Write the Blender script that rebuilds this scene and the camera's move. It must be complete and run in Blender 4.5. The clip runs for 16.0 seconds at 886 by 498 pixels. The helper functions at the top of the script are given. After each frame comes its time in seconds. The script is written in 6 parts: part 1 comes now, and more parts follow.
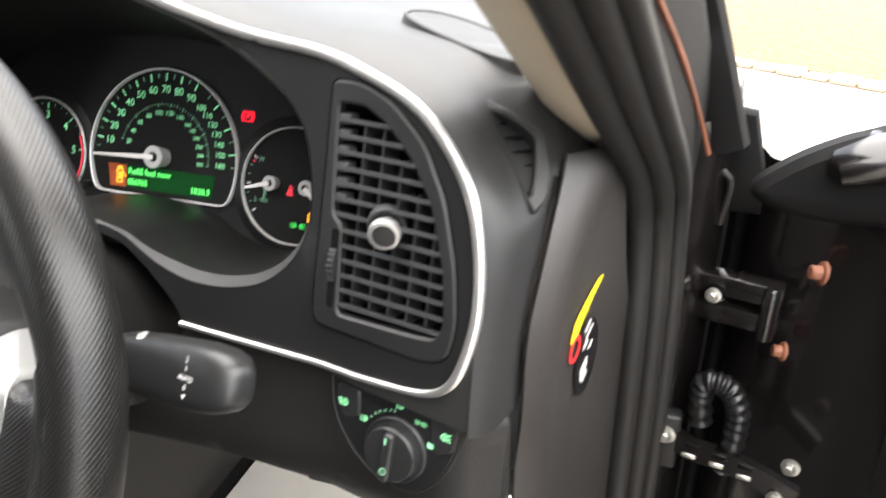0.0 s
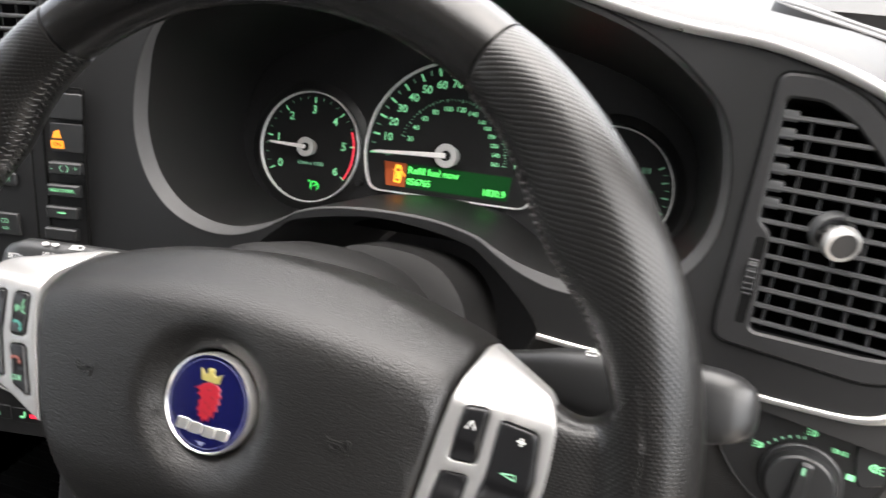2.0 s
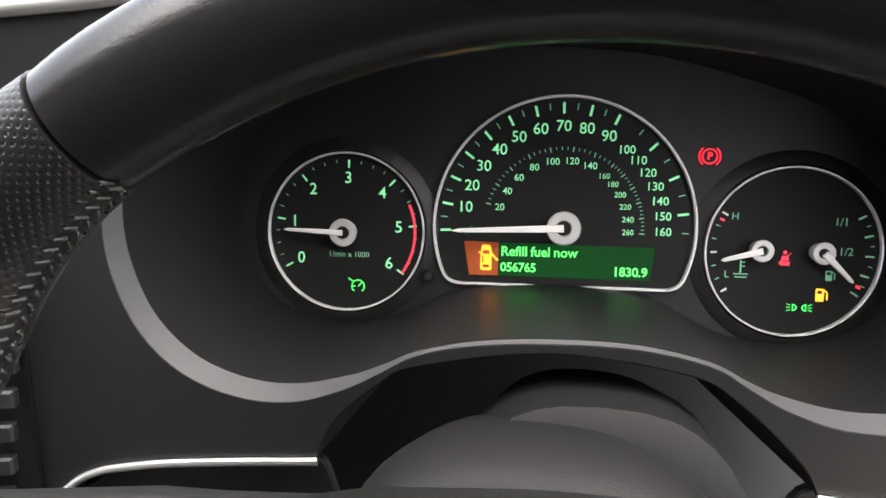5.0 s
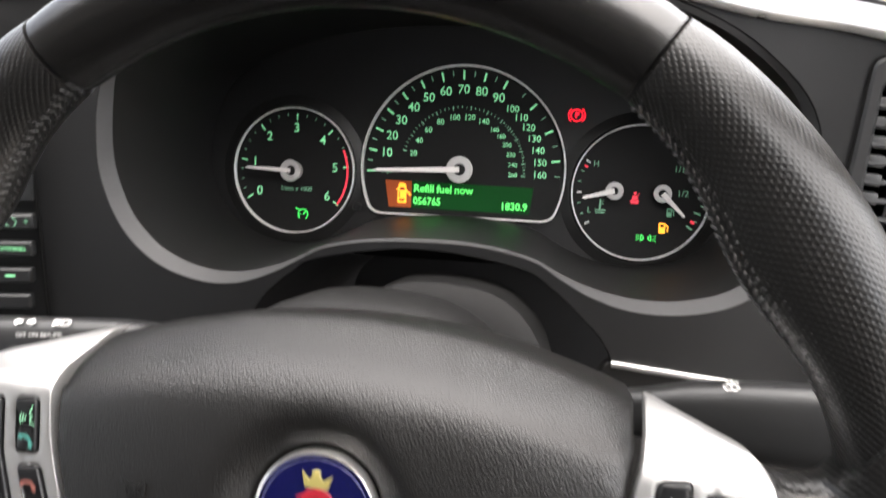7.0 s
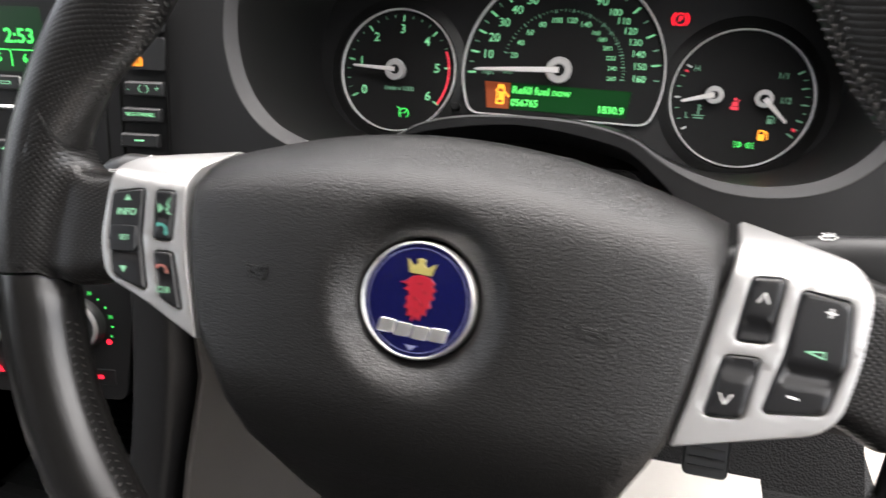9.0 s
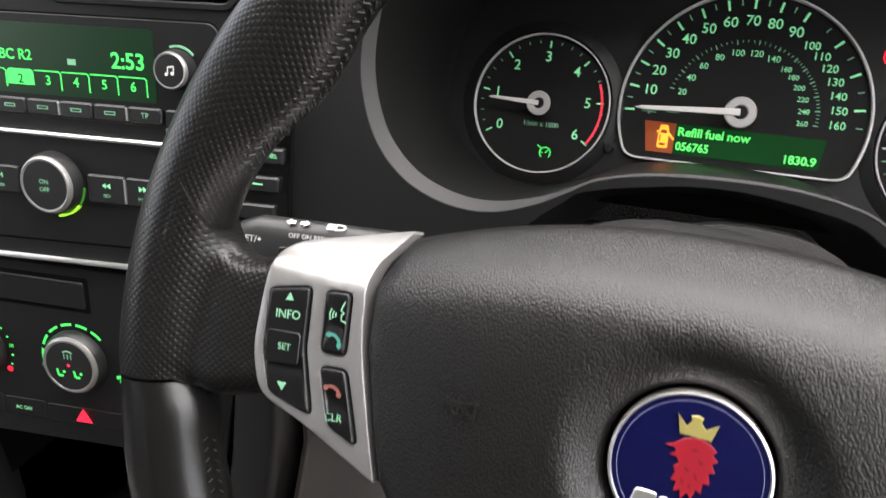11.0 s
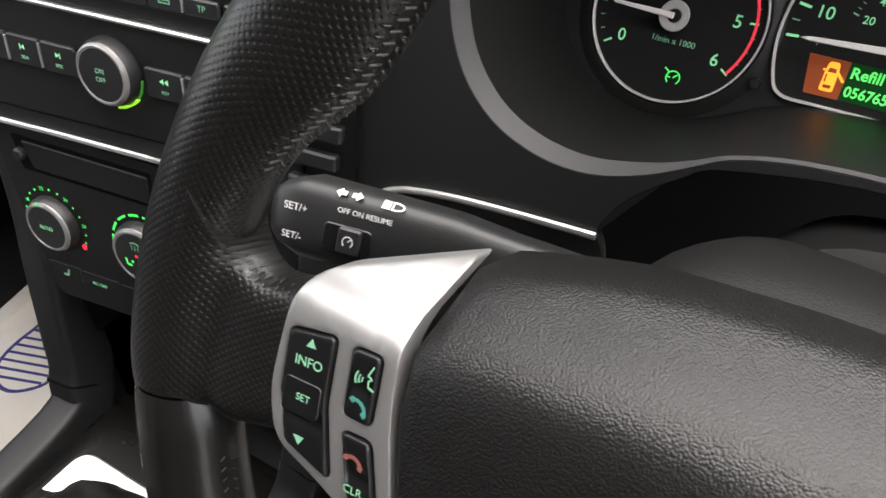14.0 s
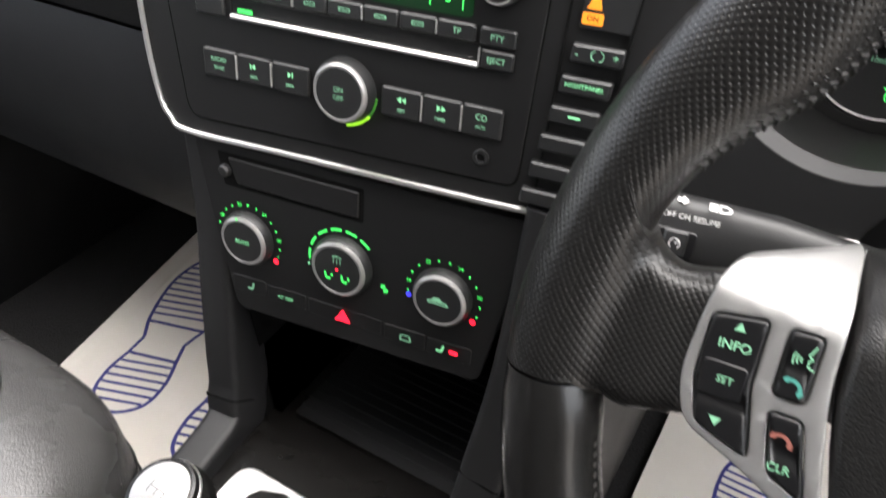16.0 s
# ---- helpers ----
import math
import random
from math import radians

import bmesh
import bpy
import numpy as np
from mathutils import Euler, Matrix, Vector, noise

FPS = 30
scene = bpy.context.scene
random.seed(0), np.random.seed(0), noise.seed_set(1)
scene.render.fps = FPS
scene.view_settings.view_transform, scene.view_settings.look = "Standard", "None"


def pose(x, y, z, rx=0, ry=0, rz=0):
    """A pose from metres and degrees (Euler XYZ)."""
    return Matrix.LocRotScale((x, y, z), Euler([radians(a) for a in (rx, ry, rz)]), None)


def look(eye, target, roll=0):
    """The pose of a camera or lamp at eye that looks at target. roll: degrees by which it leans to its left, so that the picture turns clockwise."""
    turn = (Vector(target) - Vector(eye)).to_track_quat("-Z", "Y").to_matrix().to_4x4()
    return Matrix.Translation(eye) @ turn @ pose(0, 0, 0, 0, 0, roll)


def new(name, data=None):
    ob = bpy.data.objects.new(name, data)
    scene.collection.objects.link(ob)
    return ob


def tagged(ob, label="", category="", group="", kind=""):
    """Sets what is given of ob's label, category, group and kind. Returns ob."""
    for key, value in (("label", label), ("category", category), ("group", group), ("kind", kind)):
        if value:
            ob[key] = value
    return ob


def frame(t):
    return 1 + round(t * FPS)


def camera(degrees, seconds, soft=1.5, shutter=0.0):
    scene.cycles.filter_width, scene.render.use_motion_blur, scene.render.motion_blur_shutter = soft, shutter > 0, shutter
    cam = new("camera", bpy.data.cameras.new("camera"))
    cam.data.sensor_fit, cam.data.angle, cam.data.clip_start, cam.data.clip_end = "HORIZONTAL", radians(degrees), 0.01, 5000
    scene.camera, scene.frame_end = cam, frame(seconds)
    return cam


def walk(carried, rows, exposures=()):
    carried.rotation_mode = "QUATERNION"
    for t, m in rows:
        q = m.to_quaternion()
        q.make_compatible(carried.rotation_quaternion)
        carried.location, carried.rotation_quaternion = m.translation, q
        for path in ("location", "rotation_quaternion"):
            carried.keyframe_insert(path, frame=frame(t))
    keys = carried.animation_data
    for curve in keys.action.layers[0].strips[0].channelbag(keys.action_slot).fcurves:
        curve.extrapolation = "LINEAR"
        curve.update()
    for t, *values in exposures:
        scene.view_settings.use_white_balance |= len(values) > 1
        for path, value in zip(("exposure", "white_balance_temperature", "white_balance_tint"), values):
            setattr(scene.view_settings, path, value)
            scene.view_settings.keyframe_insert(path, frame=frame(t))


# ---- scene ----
cam = camera(62.8, 16.0, shutter=0.5)
PATH = [
    (0, (0.382, -0.155, 1.082), (-0.193, 1.535, 0.181), -0.7),
    (0.5, (0.334, -0.166, 1.052), (-0.258, 1.517, 0.149), -0.7),
    (1, (0.274, -0.189, 1.058), (-0.321, 1.498, 0.163), -0.6),
    (1.5, (0.221, -0.197, 1.064), (-0.381, 1.487, 0.169), -0.5),
    (2, (0.172, -0.193, 1.07), (-0.435, 1.491, 0.178), -0.3),
    (2.5, (0.105, -0.184, 1.065), (-0.506, 1.499, 0.175), -0.5),
    (3, (0.063, -0.137, 1.061), (-0.485, 1.564, 0.163), -1.1),
    (3.5, (0.03, -0.104, 1.066), (-0.381, 1.624, 0.148), -1.5),
    (3.7, (0.02, -0.095, 1.065), (-0.367, 1.65, 0.168), -1.9),
    (5.8, (-0.015, -0.065, 1.051), (-0.179, 1.722, 0.166), -0.9),
    (6, (-0.004, -0.07, 1.056), (-0.178, 1.717, 0.176), -1.1),
    (6.5, (0.035, -0.118, 1.084), (-0.17, 1.647, 0.167), -1.5),
    (7, (0.073, -0.163, 1.063), (-0.239, 1.596, 0.163), -1.3),
    (7.5, (0.093, -0.195, 1.041), (-0.308, 1.543, 0.136), -1.0),
    (8, (0.097, -0.199, 1.022), (-0.38, 1.517, 0.113), -0.9),
    (8.5, (0.098, -0.201, 1.017), (-0.408, 1.507, 0.108), -0.9),
    (9, (0.072, -0.207, 1.012), (-0.445, 1.497, 0.102), -0.8),
    (9.5, (0.017, -0.202, 1.013), (-0.515, 1.498, 0.103), -0.8),
    (10, (-0.008, -0.191, 1.008), (-0.554, 1.504, 0.096), -0.9),
    (10.2, (-0.013, -0.185, 1.006), (-0.562, 1.509, 0.096), -0.9),
    (12.3, (-0.006, -0.097, 1.051), (-0.737, 1.315, -0.162), -0.4),
    (12.5, (-0.008, -0.088, 1.05), (-0.72, 1.25, -0.255), -0.6),
    (13, (-0.018, -0.077, 1.039), (-0.743, 1.221, -0.299), -0.5),
    (13.5, (-0.027, -0.075, 1.043), (-0.772, 1.213, -0.293), -0.3),
    (14, (-0.032, -0.078, 1.045), (-0.788, 1.205, -0.29), -0.3),
    (14.5, (-0.045, -0.092, 1.047), (-0.807, 1.185, -0.29), -0.2),
    (15, (-0.069, -0.129, 1.043), (-0.842, 1.14, -0.296), -0.3),
    (15.5, (-0.099, -0.156, 1.042), (-0.878, 1.104, -0.301), -0.6),
    (16, (-0.12, -0.152, 1.045), (-0.935, 1.169, -0.216), -0.6),
]
walk(cam, [(t, look(eye, target, roll)) for t, eye, target, roll in PATH], exposures=[(0.0, 2.56, 6800, 10), (1.3, 2.62, 6800, 11), (2.2, 2.5, 6800, 11), (3.2, 2.46, 6800, 11), (6.0, 2.68, 6800, 12), (6.6, 2.56, 6800, 12), (8.5, 2.32, 6750, 12), (10.0, 2.36, 6750, 12), (13.0, 1.95, 6800, 12), (15.0, 2.1, 6800, 12), (16.0, 2.42, 6700, 11)])

# daylight under an overcast sky
world = bpy.data.worlds.new("sky")
scene.world = world
world.use_nodes = True
wn = world.node_tree.nodes
sky = wn.new("ShaderNodeTexSky")
sky.sky_type, sky.sun_disc, sky.sun_elevation, sky.sun_rotation = "NISHITA", False, radians(76), radians(79)
sky.dust_density, sky.air_density = 1.5, 1.0
wn["Background"].inputs["Strength"].default_value = 0.15
cloud = wn.new("ShaderNodeHueSaturation")  # white overcast, little blue left
cloud.inputs["Saturation"].default_value = 0.35
world.node_tree.links.new(sky.outputs[0], cloud.inputs["Color"])
world.node_tree.links.new(cloud.outputs[0], wn["Background"].inputs[0])
sun = new("sun", bpy.data.lights.new("sun", "SUN"))
sun.data.energy, sun.data.angle, sun.data.color = 3.4, radians(120), (1.0, 0.97, 0.93)
sun.matrix_world = look((0, 0, 5), (-0.5, -0.1, 3.0))

# ---- tools ----
from mathutils.geometry import delaunay_2d_cdt


GLOW = 0.20  # lamps against daylight


def mat(name, col, rough=0.5, metal=0.0, grain=0.0, size=0.001, vary=0.12, emit=0.0, coat=0.0, spec=0.5, tint=None):
    """A surface with fine grain (bump), large uneven wear and, for lamps, its own light."""
    m = bpy.data.materials.new(name)
    m.use_nodes = True
    t, nd = m.node_tree, m.node_tree.nodes
    b = nd["Principled BSDF"]
    b.inputs["Roughness"].default_value, b.inputs["Metallic"].default_value = rough, metal
    b.inputs["Coat Weight"].default_value, b.inputs["Specular IOR Level"].default_value = coat, spec
    b.inputs["Base Color"].default_value = (*col, 1)
    if emit:
        b.inputs["Emission Color"].default_value = (*(tint or col), 1)
        b.inputs["Emission Strength"].default_value = emit * GLOW
        return m
    co = nd.new("ShaderNodeTexCoord")
    big = nd.new("ShaderNodeTexNoise")
    big.inputs["Scale"].default_value, big.inputs["Detail"].default_value = 14.0, 5.0
    t.links.new(co.outputs["Object"], big.inputs["Vector"])
    mix = nd.new("ShaderNodeMixRGB")
    mix.inputs[1].default_value = (*[c * (1 - vary) for c in col], 1)
    mix.inputs[2].default_value = (*[min(1, c * (1 + vary)) for c in col], 1)
    t.links.new(big.outputs[0], mix.inputs[0])
    t.links.new(mix.outputs[0], b.inputs["Base Color"])
    rr = nd.new("ShaderNodeMapRange")
    rr.inputs[3].default_value, rr.inputs[4].default_value = max(0.02, rough - 0.07), min(1, rough + 0.07)
    t.links.new(big.outputs[0], rr.inputs[0])
    t.links.new(rr.outputs[0], b.inputs["Roughness"])
    if grain:
        g = nd.new("ShaderNodeTexVoronoi")
        g.feature = "F1"
        g.inputs["Scale"].default_value = 1.0 / size
        n2 = nd.new("ShaderNodeTexNoise")
        n2.inputs["Scale"].default_value = 0.45 / size
        t.links.new(co.outputs["Object"], n2.inputs["Vector"])
        t.links.new(co.outputs["Object"], g.inputs["Vector"])
        ad = nd.new("ShaderNodeMath")
        ad.operation = "SUBTRACT"  # raised cells with fine valleys between
        t.links.new(g.outputs["Distance"], ad.inputs[1])
        wt = nd.new("ShaderNodeMath")
        wt.operation = "MULTIPLY"
        wt.inputs[1].default_value = 0.03
        t.links.new(n2.outputs[0], wt.inputs[0])
        t.links.new(wt.outputs[0], ad.inputs[0])
        bu = nd.new("ShaderNodeBump")
        bu.inputs["Strength"].default_value, bu.inputs["Distance"].default_value = grain, size * 0.5
        t.links.new(ad.outputs[0], bu.inputs["Height"])
        t.links.new(bu.outputs[0], b.inputs["Normal"])
    return m


def frame_at(o, u, n):
    """A pose with its x axis along u and its z axis along n."""
    n = Vector(n).normalized()
    u = Vector(u)
    u = (u - n * u.dot(n)).normalized()
    v = n.cross(u)
    return Matrix(((u.x, v.x, n.x, o[0]), (u.y, v.y, n.y, o[1]), (u.z, v.z, n.z, o[2]), (0, 0, 0, 1)))


def thing(name, m, label, category, group="", kind=""):
    ob = tagged(new(name), label, category, group, kind)
    ob.empty_display_size = 0.02
    ob.matrix_world = m
    return ob


def part(name, bm, material, parent, label="", s=0.001, smooth=35, even=False):
    """One mesh under a thing or a part; s turns its unit into metres."""
    if s != 1:
        bmesh.ops.scale(bm, vec=(s, s, s), verts=bm.verts)
    bmesh.ops.recalc_face_normals(bm, faces=bm.faces)
    me = bpy.data.meshes.new(name)
    bm.to_mesh(me)
    bm.free()
    if smooth:
        me.shade_smooth()
        me.set_sharp_from_angle(angle=radians(smooth))
    me.materials.append(material)
    ob = new(name, me)
    ob.parent = parent
    if even:
        ob.modifiers.new("even_normals", "WEIGHTED_NORMAL").keep_sharp = True
    if label:
        ob["label"] = label
    return ob


def wpart(name, bm, material, parent, label="", smooth=35):
    """A part given in the world's metres."""
    shift(bm, parent.matrix_world.inverted())
    return part(name, bm, material, parent, label, 1, smooth)


def solid(name, bm, material, label, category, s=1, kind="", group="", smooth=35):
    """A thing that is one mesh."""
    return tagged(part(name, bm, material, None, label, s, smooth), label, category, group, kind)


def shift(bm, m):
    bmesh.ops.transform(bm, matrix=m, verts=bm.verts)
    return bm


def join(*bms):
    out = bms[0]
    for b in bms[1:]:
        me = bpy.data.meshes.new("t")
        b.to_mesh(me)
        b.free()
        out.from_mesh(me)
        bpy.data.meshes.remove(me)
    return out


def spline(pts, n=6, closed=False):
    """A smooth line through the points."""
    p = [Vector(a) for a in pts]
    out, k = [], len(p)
    for i in range(k if closed else k - 1):
        a, b, c, d = (p[(i + j) % k] if closed else p[min(max(i + j, 0), k - 1)] for j in (-1, 0, 1, 2))
        for q in range(n):
            t = q / n
            out.append(0.5 * (2 * b + (c - a) * t + (2 * a - 5 * b + 4 * c - d) * t * t + (3 * b - a - 3 * c + d) * t ** 3))
    if not closed:
        out.append(p[-1])
    return out


def rounded(pts, r, n=5):
    """A polygon with rounded corners; r is one radius or one for each corner."""
    k, out = len(pts), []
    for i in range(k):
        a, b, c = (Vector(pts[(i + j) % k][:2]) for j in (-1, 0, 1))
        rr = r[i] if isinstance(r, (list, tuple)) else r
        d1, d2 = (a - b), (c - b)
        rr = min(rr, d1.length * 0.48, d2.length * 0.48)
        p0, p1 = b + d1.normalized() * rr, b + d2.normalized() * rr
        for q in range(n + 1):
            t = q / n
            out.append(p0 * (1 - t) ** 2 + b * 2 * t * (1 - t) + p1 * t * t)
    return out


def circle(cx, cy, r, n=48, a0=0.0, a1=360.0):
    full = abs(a1 - a0) >= 359.9
    return [Vector((cx + r * math.cos(radians(a0 + (a1 - a0) * i / (n if full else n - 1))), cy + r * math.sin(radians(a0 + (a1 - a0) * i / (n if full else n - 1))))) for i in range(n)]


def area2(p):
    return sum(p[i - 1][0] * p[i][1] - p[i][0] * p[i - 1][1] for i in range(len(p))) / 2


def inset(p, d):
    """The polygon moved inwards by d."""
    k, sg, out = len(p), 1 if area2(p) > 0 else -1, []
    for i in range(k):
        a, b, c = Vector(p[i - 1][:2]), Vector(p[i][:2]), Vector(p[(i + 1) % k][:2])
        e1, e2 = (b - a), (c - b)
        if e1.length < 1e-9:
            e1 = e2
        if e2.length < 1e-9:
            e2 = e1
        n1, n2 = Vector((-e1.y, e1.x)).normalized(), Vector((-e2.y, e2.x)).normalized()
        nn = n1 + n2
        nn = nn / max(nn.length_squared / 2, 0.6)
        out.append(b + nn * d * sg)
    return out


def inside(q, p):
    hit, j = False, len(p) - 1
    for i in range(len(p)):
        if (p[i][1] > q[1]) != (p[j][1] > q[1]) and q[0] < (p[j][0] - p[i][0]) * (q[1] - p[i][1]) / (p[j][1] - p[i][1]) + p[i][0]:
            hit = not hit
        j = i
    return hit


def fill(outer, holes=(), step=0.0):
    """Points and triangles of a flat area with holes; step adds a net of inner points."""
    pts, edges = [], []
    for loop in (outer, *holes):
        k0 = len(pts)
        pts += [Vector(p[:2]) for p in loop]
        edges += [(k0 + i, k0 + (i + 1) % len(loop)) for i in range(len(loop))]
    if step:
        xs, ys = [p.x for p in pts], [p.y for p in pts]
        rim = list(pts)
        y = min(ys) + step / 2
        while y < max(ys):
            x = min(xs) + step / 2
            while x < max(xs):
                q = Vector((x, y))
                if inside(q, outer) and not any(inside(q, h) for h in holes) and min((q - b).length_squared for b in rim) > (0.35 * step) ** 2:
                    pts.append(q)
                x += step
            y += step
    v, _, f, _, _, _ = delaunay_2d_cdt(pts, edges, [], 0, 1e-7)
    keep = []
    for t in f:
        c = sum((v[i] for i in t), Vector((0, 0))) / len(t)
        if inside(c, outer) and not any(inside(c, h) for h in holes):
            keep.append(t)
    return v, keep


def plate(outer, holes=(), z0=0.0, z1=1.0, bev=0.0, step=0.0, fn=None):
    """A slab from z0 to z1 with the given outline and holes, its front edges chamfered; fn bends it."""
    bm = bmesh.new()
    fn = fn or (lambda x, y, z: (x, y, z))
    tops = [inset(outer, bev) if bev else outer] + [inset(h, -bev) if bev else h for h in holes]
    v, f = fill(tops[0], tops[1:], step)
    vs = [bm.verts.new(fn(p.x, p.y, z1)) for p in v]
    for t in f:
        try:
            bm.faces.new([vs[i] for i in t])
        except ValueError:
            pass
    for top, base in zip(tops, (outer, *holes)):
        rings = [[bm.verts.new(fn(p[0], p[1], z1)) for p in top]]
        if bev:
            rings.append([bm.verts.new(fn(p[0], p[1], z1 - bev)) for p in base])
        rings.append([bm.verts.new(fn(p[0], p[1], z0)) for p in base])
        for a, b in zip(rings, rings[1:]):
            for i in range(len(a)):
                j = (i + 1) % len(a)
                bm.faces.new((a[i], a[j], b[j], b[i]))
    bmesh.ops.remove_doubles(bm, verts=bm.verts, dist=3e-5)
    return bm


def lathe(profile, n=40, cap=True):
    """A turned form from (radius, height) pairs about the z axis."""
    bm = bmesh.new()
    rings = [[bm.verts.new((r * math.cos(2 * math.pi * i / n), r * math.sin(2 * math.pi * i / n), z)) for i in range(n)] for r, z in profile]
    for a, b in zip(rings, rings[1:]):
        for i in range(n):
            bm.faces.new((a[i], a[(i + 1) % n], b[(i + 1) % n], b[i]))
    if cap:
        bm.faces.new(rings[0])
        bm.faces.new(rings[-1])
    return bm


def loft(rings, closed=True, cap=False, uv=None):
    """A skin over rows of points."""
    bm = bmesh.new()
    lay = bm.loops.layers.uv.new("UVMap") if uv else None
    vs = [[bm.verts.new(p) for p in r] for r in rings]
    for i, (a, b) in enumerate(zip(vs, vs[1:])):
        k = len(a)
        for j in range(k if closed else k - 1):
            l = (j + 1) % k
            fc = bm.faces.new((a[j], a[l], b[l], b[j]))
            if lay:
                for lp, (ii, jj) in zip(fc.loops, ((i, j), (i, j + 1), (i + 1, j + 1), (i + 1, j))):
                    lp[lay].uv = uv(ii, jj)
    if cap:
        bm.faces.new(vs[0])
        bm.faces.new(vs[-1])
    return bm


def sweep(path, sec, up=(0, 0, 1), closed=False, cap=True, scale=None):
    """A section (pairs across, up) carried along a path."""
    p = [Vector(a) for a in path]
    k, rings = len(p), []
    for i in range(k):
        a = p[i - 1] if (i or closed) else p[i]
        b = p[(i + 1) % k] if (i < k - 1 or closed) else p[i]
        d = (b - a).normalized()
        x = d.cross(Vector(up)).normalized()
        y = x.cross(d)
        f = scale(i / (k - 1)) if scale else 1
        rings.append([p[i] + (x * sx + y * sy) * f for sx, sy in sec])
    if closed:
        rings.append(rings[0])
    bm = loft(rings, True, cap and not closed)
    bmesh.ops.remove_doubles(bm, verts=bm.verts, dist=1e-7)
    return bm


def ring_sec(rx, ry=None, n=12):
    return [(rx * math.cos(2 * math.pi * i / n), (ry or rx) * math.sin(2 * math.pi * i / n)) for i in range(n)]


def box(x0, x1, y0, y1, z0, z1, bev=0.0, seg=2):
    bm = bmesh.new()
    bmesh.ops.create_cube(bm, size=1)
    shift(bm, Matrix.Translation(((x0 + x1) / 2, (y0 + y1) / 2, (z0 + z1) / 2)) @ Matrix.Diagonal((x1 - x0, y1 - y0, z1 - z0, 1)))
    if bev:
        bmesh.ops.bevel(bm, geom=bm.edges, offset=bev, segments=seg, affect="EDGES", profile=0.5)
    return bm


def words(body, size, x, y, z, align="CENTER", bold=0.0, slant=0.0, wide=1.0, turn=0.0):
    """Flat letters of the given height of line, in their frame's plane."""
    cu = bpy.data.curves.new("t", "FONT")
    cu.body, cu.size, cu.align_x, cu.align_y = body, size, align, "CENTER"
    cu.offset, cu.shear, cu.resolution_u, cu.extrude = bold, slant, 3, 0.05
    ob = bpy.data.objects.new("t", cu)
    me = bpy.data.meshes.new_from_object(ob)
    bm = bmesh.new()
    bm.from_mesh(me)
    bpy.data.objects.remove(ob)
    bpy.data.meshes.remove(me)
    bpy.data.curves.remove(cu)
    return shift(bm, Matrix.Translation((x, y, z)) @ Matrix.Rotation(radians(turn), 4, "Z") @ Matrix.Diagonal((wide, 1, 1, 1)))


def flat(poly, z=0.0, h=0.15):
    return plate(poly, (), z, z + h)


def bar(x0, y0, x1, y1, w, z=0.0, h=0.15):
    a, b = Vector((x0, y0)), Vector((x1, y1))
    d = (b - a).normalized()
    n = Vector((-d.y, d.x)) * w / 2
    return flat([a + n, a - n, b - n, b + n], z, h)


def arc_band(cx, cy, r0, r1, a0, a1, z=0.0, h=0.15, n=24):
    return flat(circle(cx, cy, r1, n, a0, a1) + list(reversed(circle(cx, cy, r0, n, a0, a1))), z, h)


def smoothstep(a, b, x):
    t = min(1, max(0, (x - a) / (b - a)))
    return t * t * (3 - 2 * t)


# ---- materials ----
BLACK = mat("black_soft_plastic", (0.010, 0.010, 0.0105), 0.5, grain=0.14, size=0.0006)
FASCIA = mat("matte_black_fascia", (0.007, 0.007, 0.0073), 0.5, grain=0.12, size=0.0005, spec=0.4)
DASH = mat("charcoal_dash_skin", (0.018, 0.018, 0.0182), 0.47, grain=0.15, size=0.0007)
SPKM = mat("speaker_mesh", (0.017, 0.0175, 0.0175), 0.5, grain=0.5, size=0.0014)
MIRRORB = mat("matte_mirror_plastic", (0.005, 0.005, 0.0052), 0.7, grain=0.15, size=0.0008, spec=0.15)
STALKM = mat("stalk_plastic", (0.015, 0.0152, 0.0155), 0.38, grain=0.1, size=0.0006)
LOWER = mat("lower_dash_plastic", (0.011, 0.0107, 0.0105), 0.5, grain=0.3, size=0.001)
COWL = mat("matte_column_plastic", (0.0068, 0.0066, 0.0065), 0.62, grain=0.2, size=0.0008, spec=0.25)
VENT = mat("vent_plastic", (0.028, 0.029, 0.030), 0.48, grain=0.1, size=0.0006)
# sheenless near-black: puts the shade of recesses and openings into the colour
DARK = mat("shade_black", (0.004, 0.004, 0.004), 0.9, spec=0.1)
LIP = mat("grey_binnacle_lip", (0.046, 0.046, 0.047), 0.6, grain=0.12, size=0.0006)
SHELF = mat("binnacle_skin", (0.009, 0.009, 0.009), 0.43, spec=0.38, grain=0.1, size=0.0006)
FACE = mat("dial_face", (0.008, 0.008, 0.008), 0.6, spec=0.2)
SILVER = mat("satin_silver_paint", (0.44, 0.436, 0.43), 0.4, metal=0.75, grain=0.05, size=0.0004, vary=0.04)
CHROME = mat("satin_chrome", (0.86, 0.85, 0.83), 0.3, metal=0.9, vary=0.04)
RINGM = mat("dial_ring_metal", (0.86, 0.85, 0.84), 0.3, metal=0.35, vary=0.03)
NEEDLE = mat("white_needle", (0.8, 0.77, 0.75), 0.45, vary=0.03)
HUB = mat("needle_hub", (0.55, 0.54, 0.53), 0.4, metal=0.3, vary=0.05)
GAITER = mat("worn_gaiter_leather", (0.018, 0.0175, 0.017), 0.28, grain=0.2, size=0.0012)
LEATHER = mat("smooth_black_leather", (0.0085, 0.0082, 0.008), 0.25, grain=0.1, size=0.0008)
PAD = mat("airbag_skin", (0.0072, 0.0069, 0.0067), 0.38, grain=0.5, size=0.00072)
BUTTON = mat("gloss_black_button", (0.007, 0.007, 0.0076), 0.3, vary=0.1)
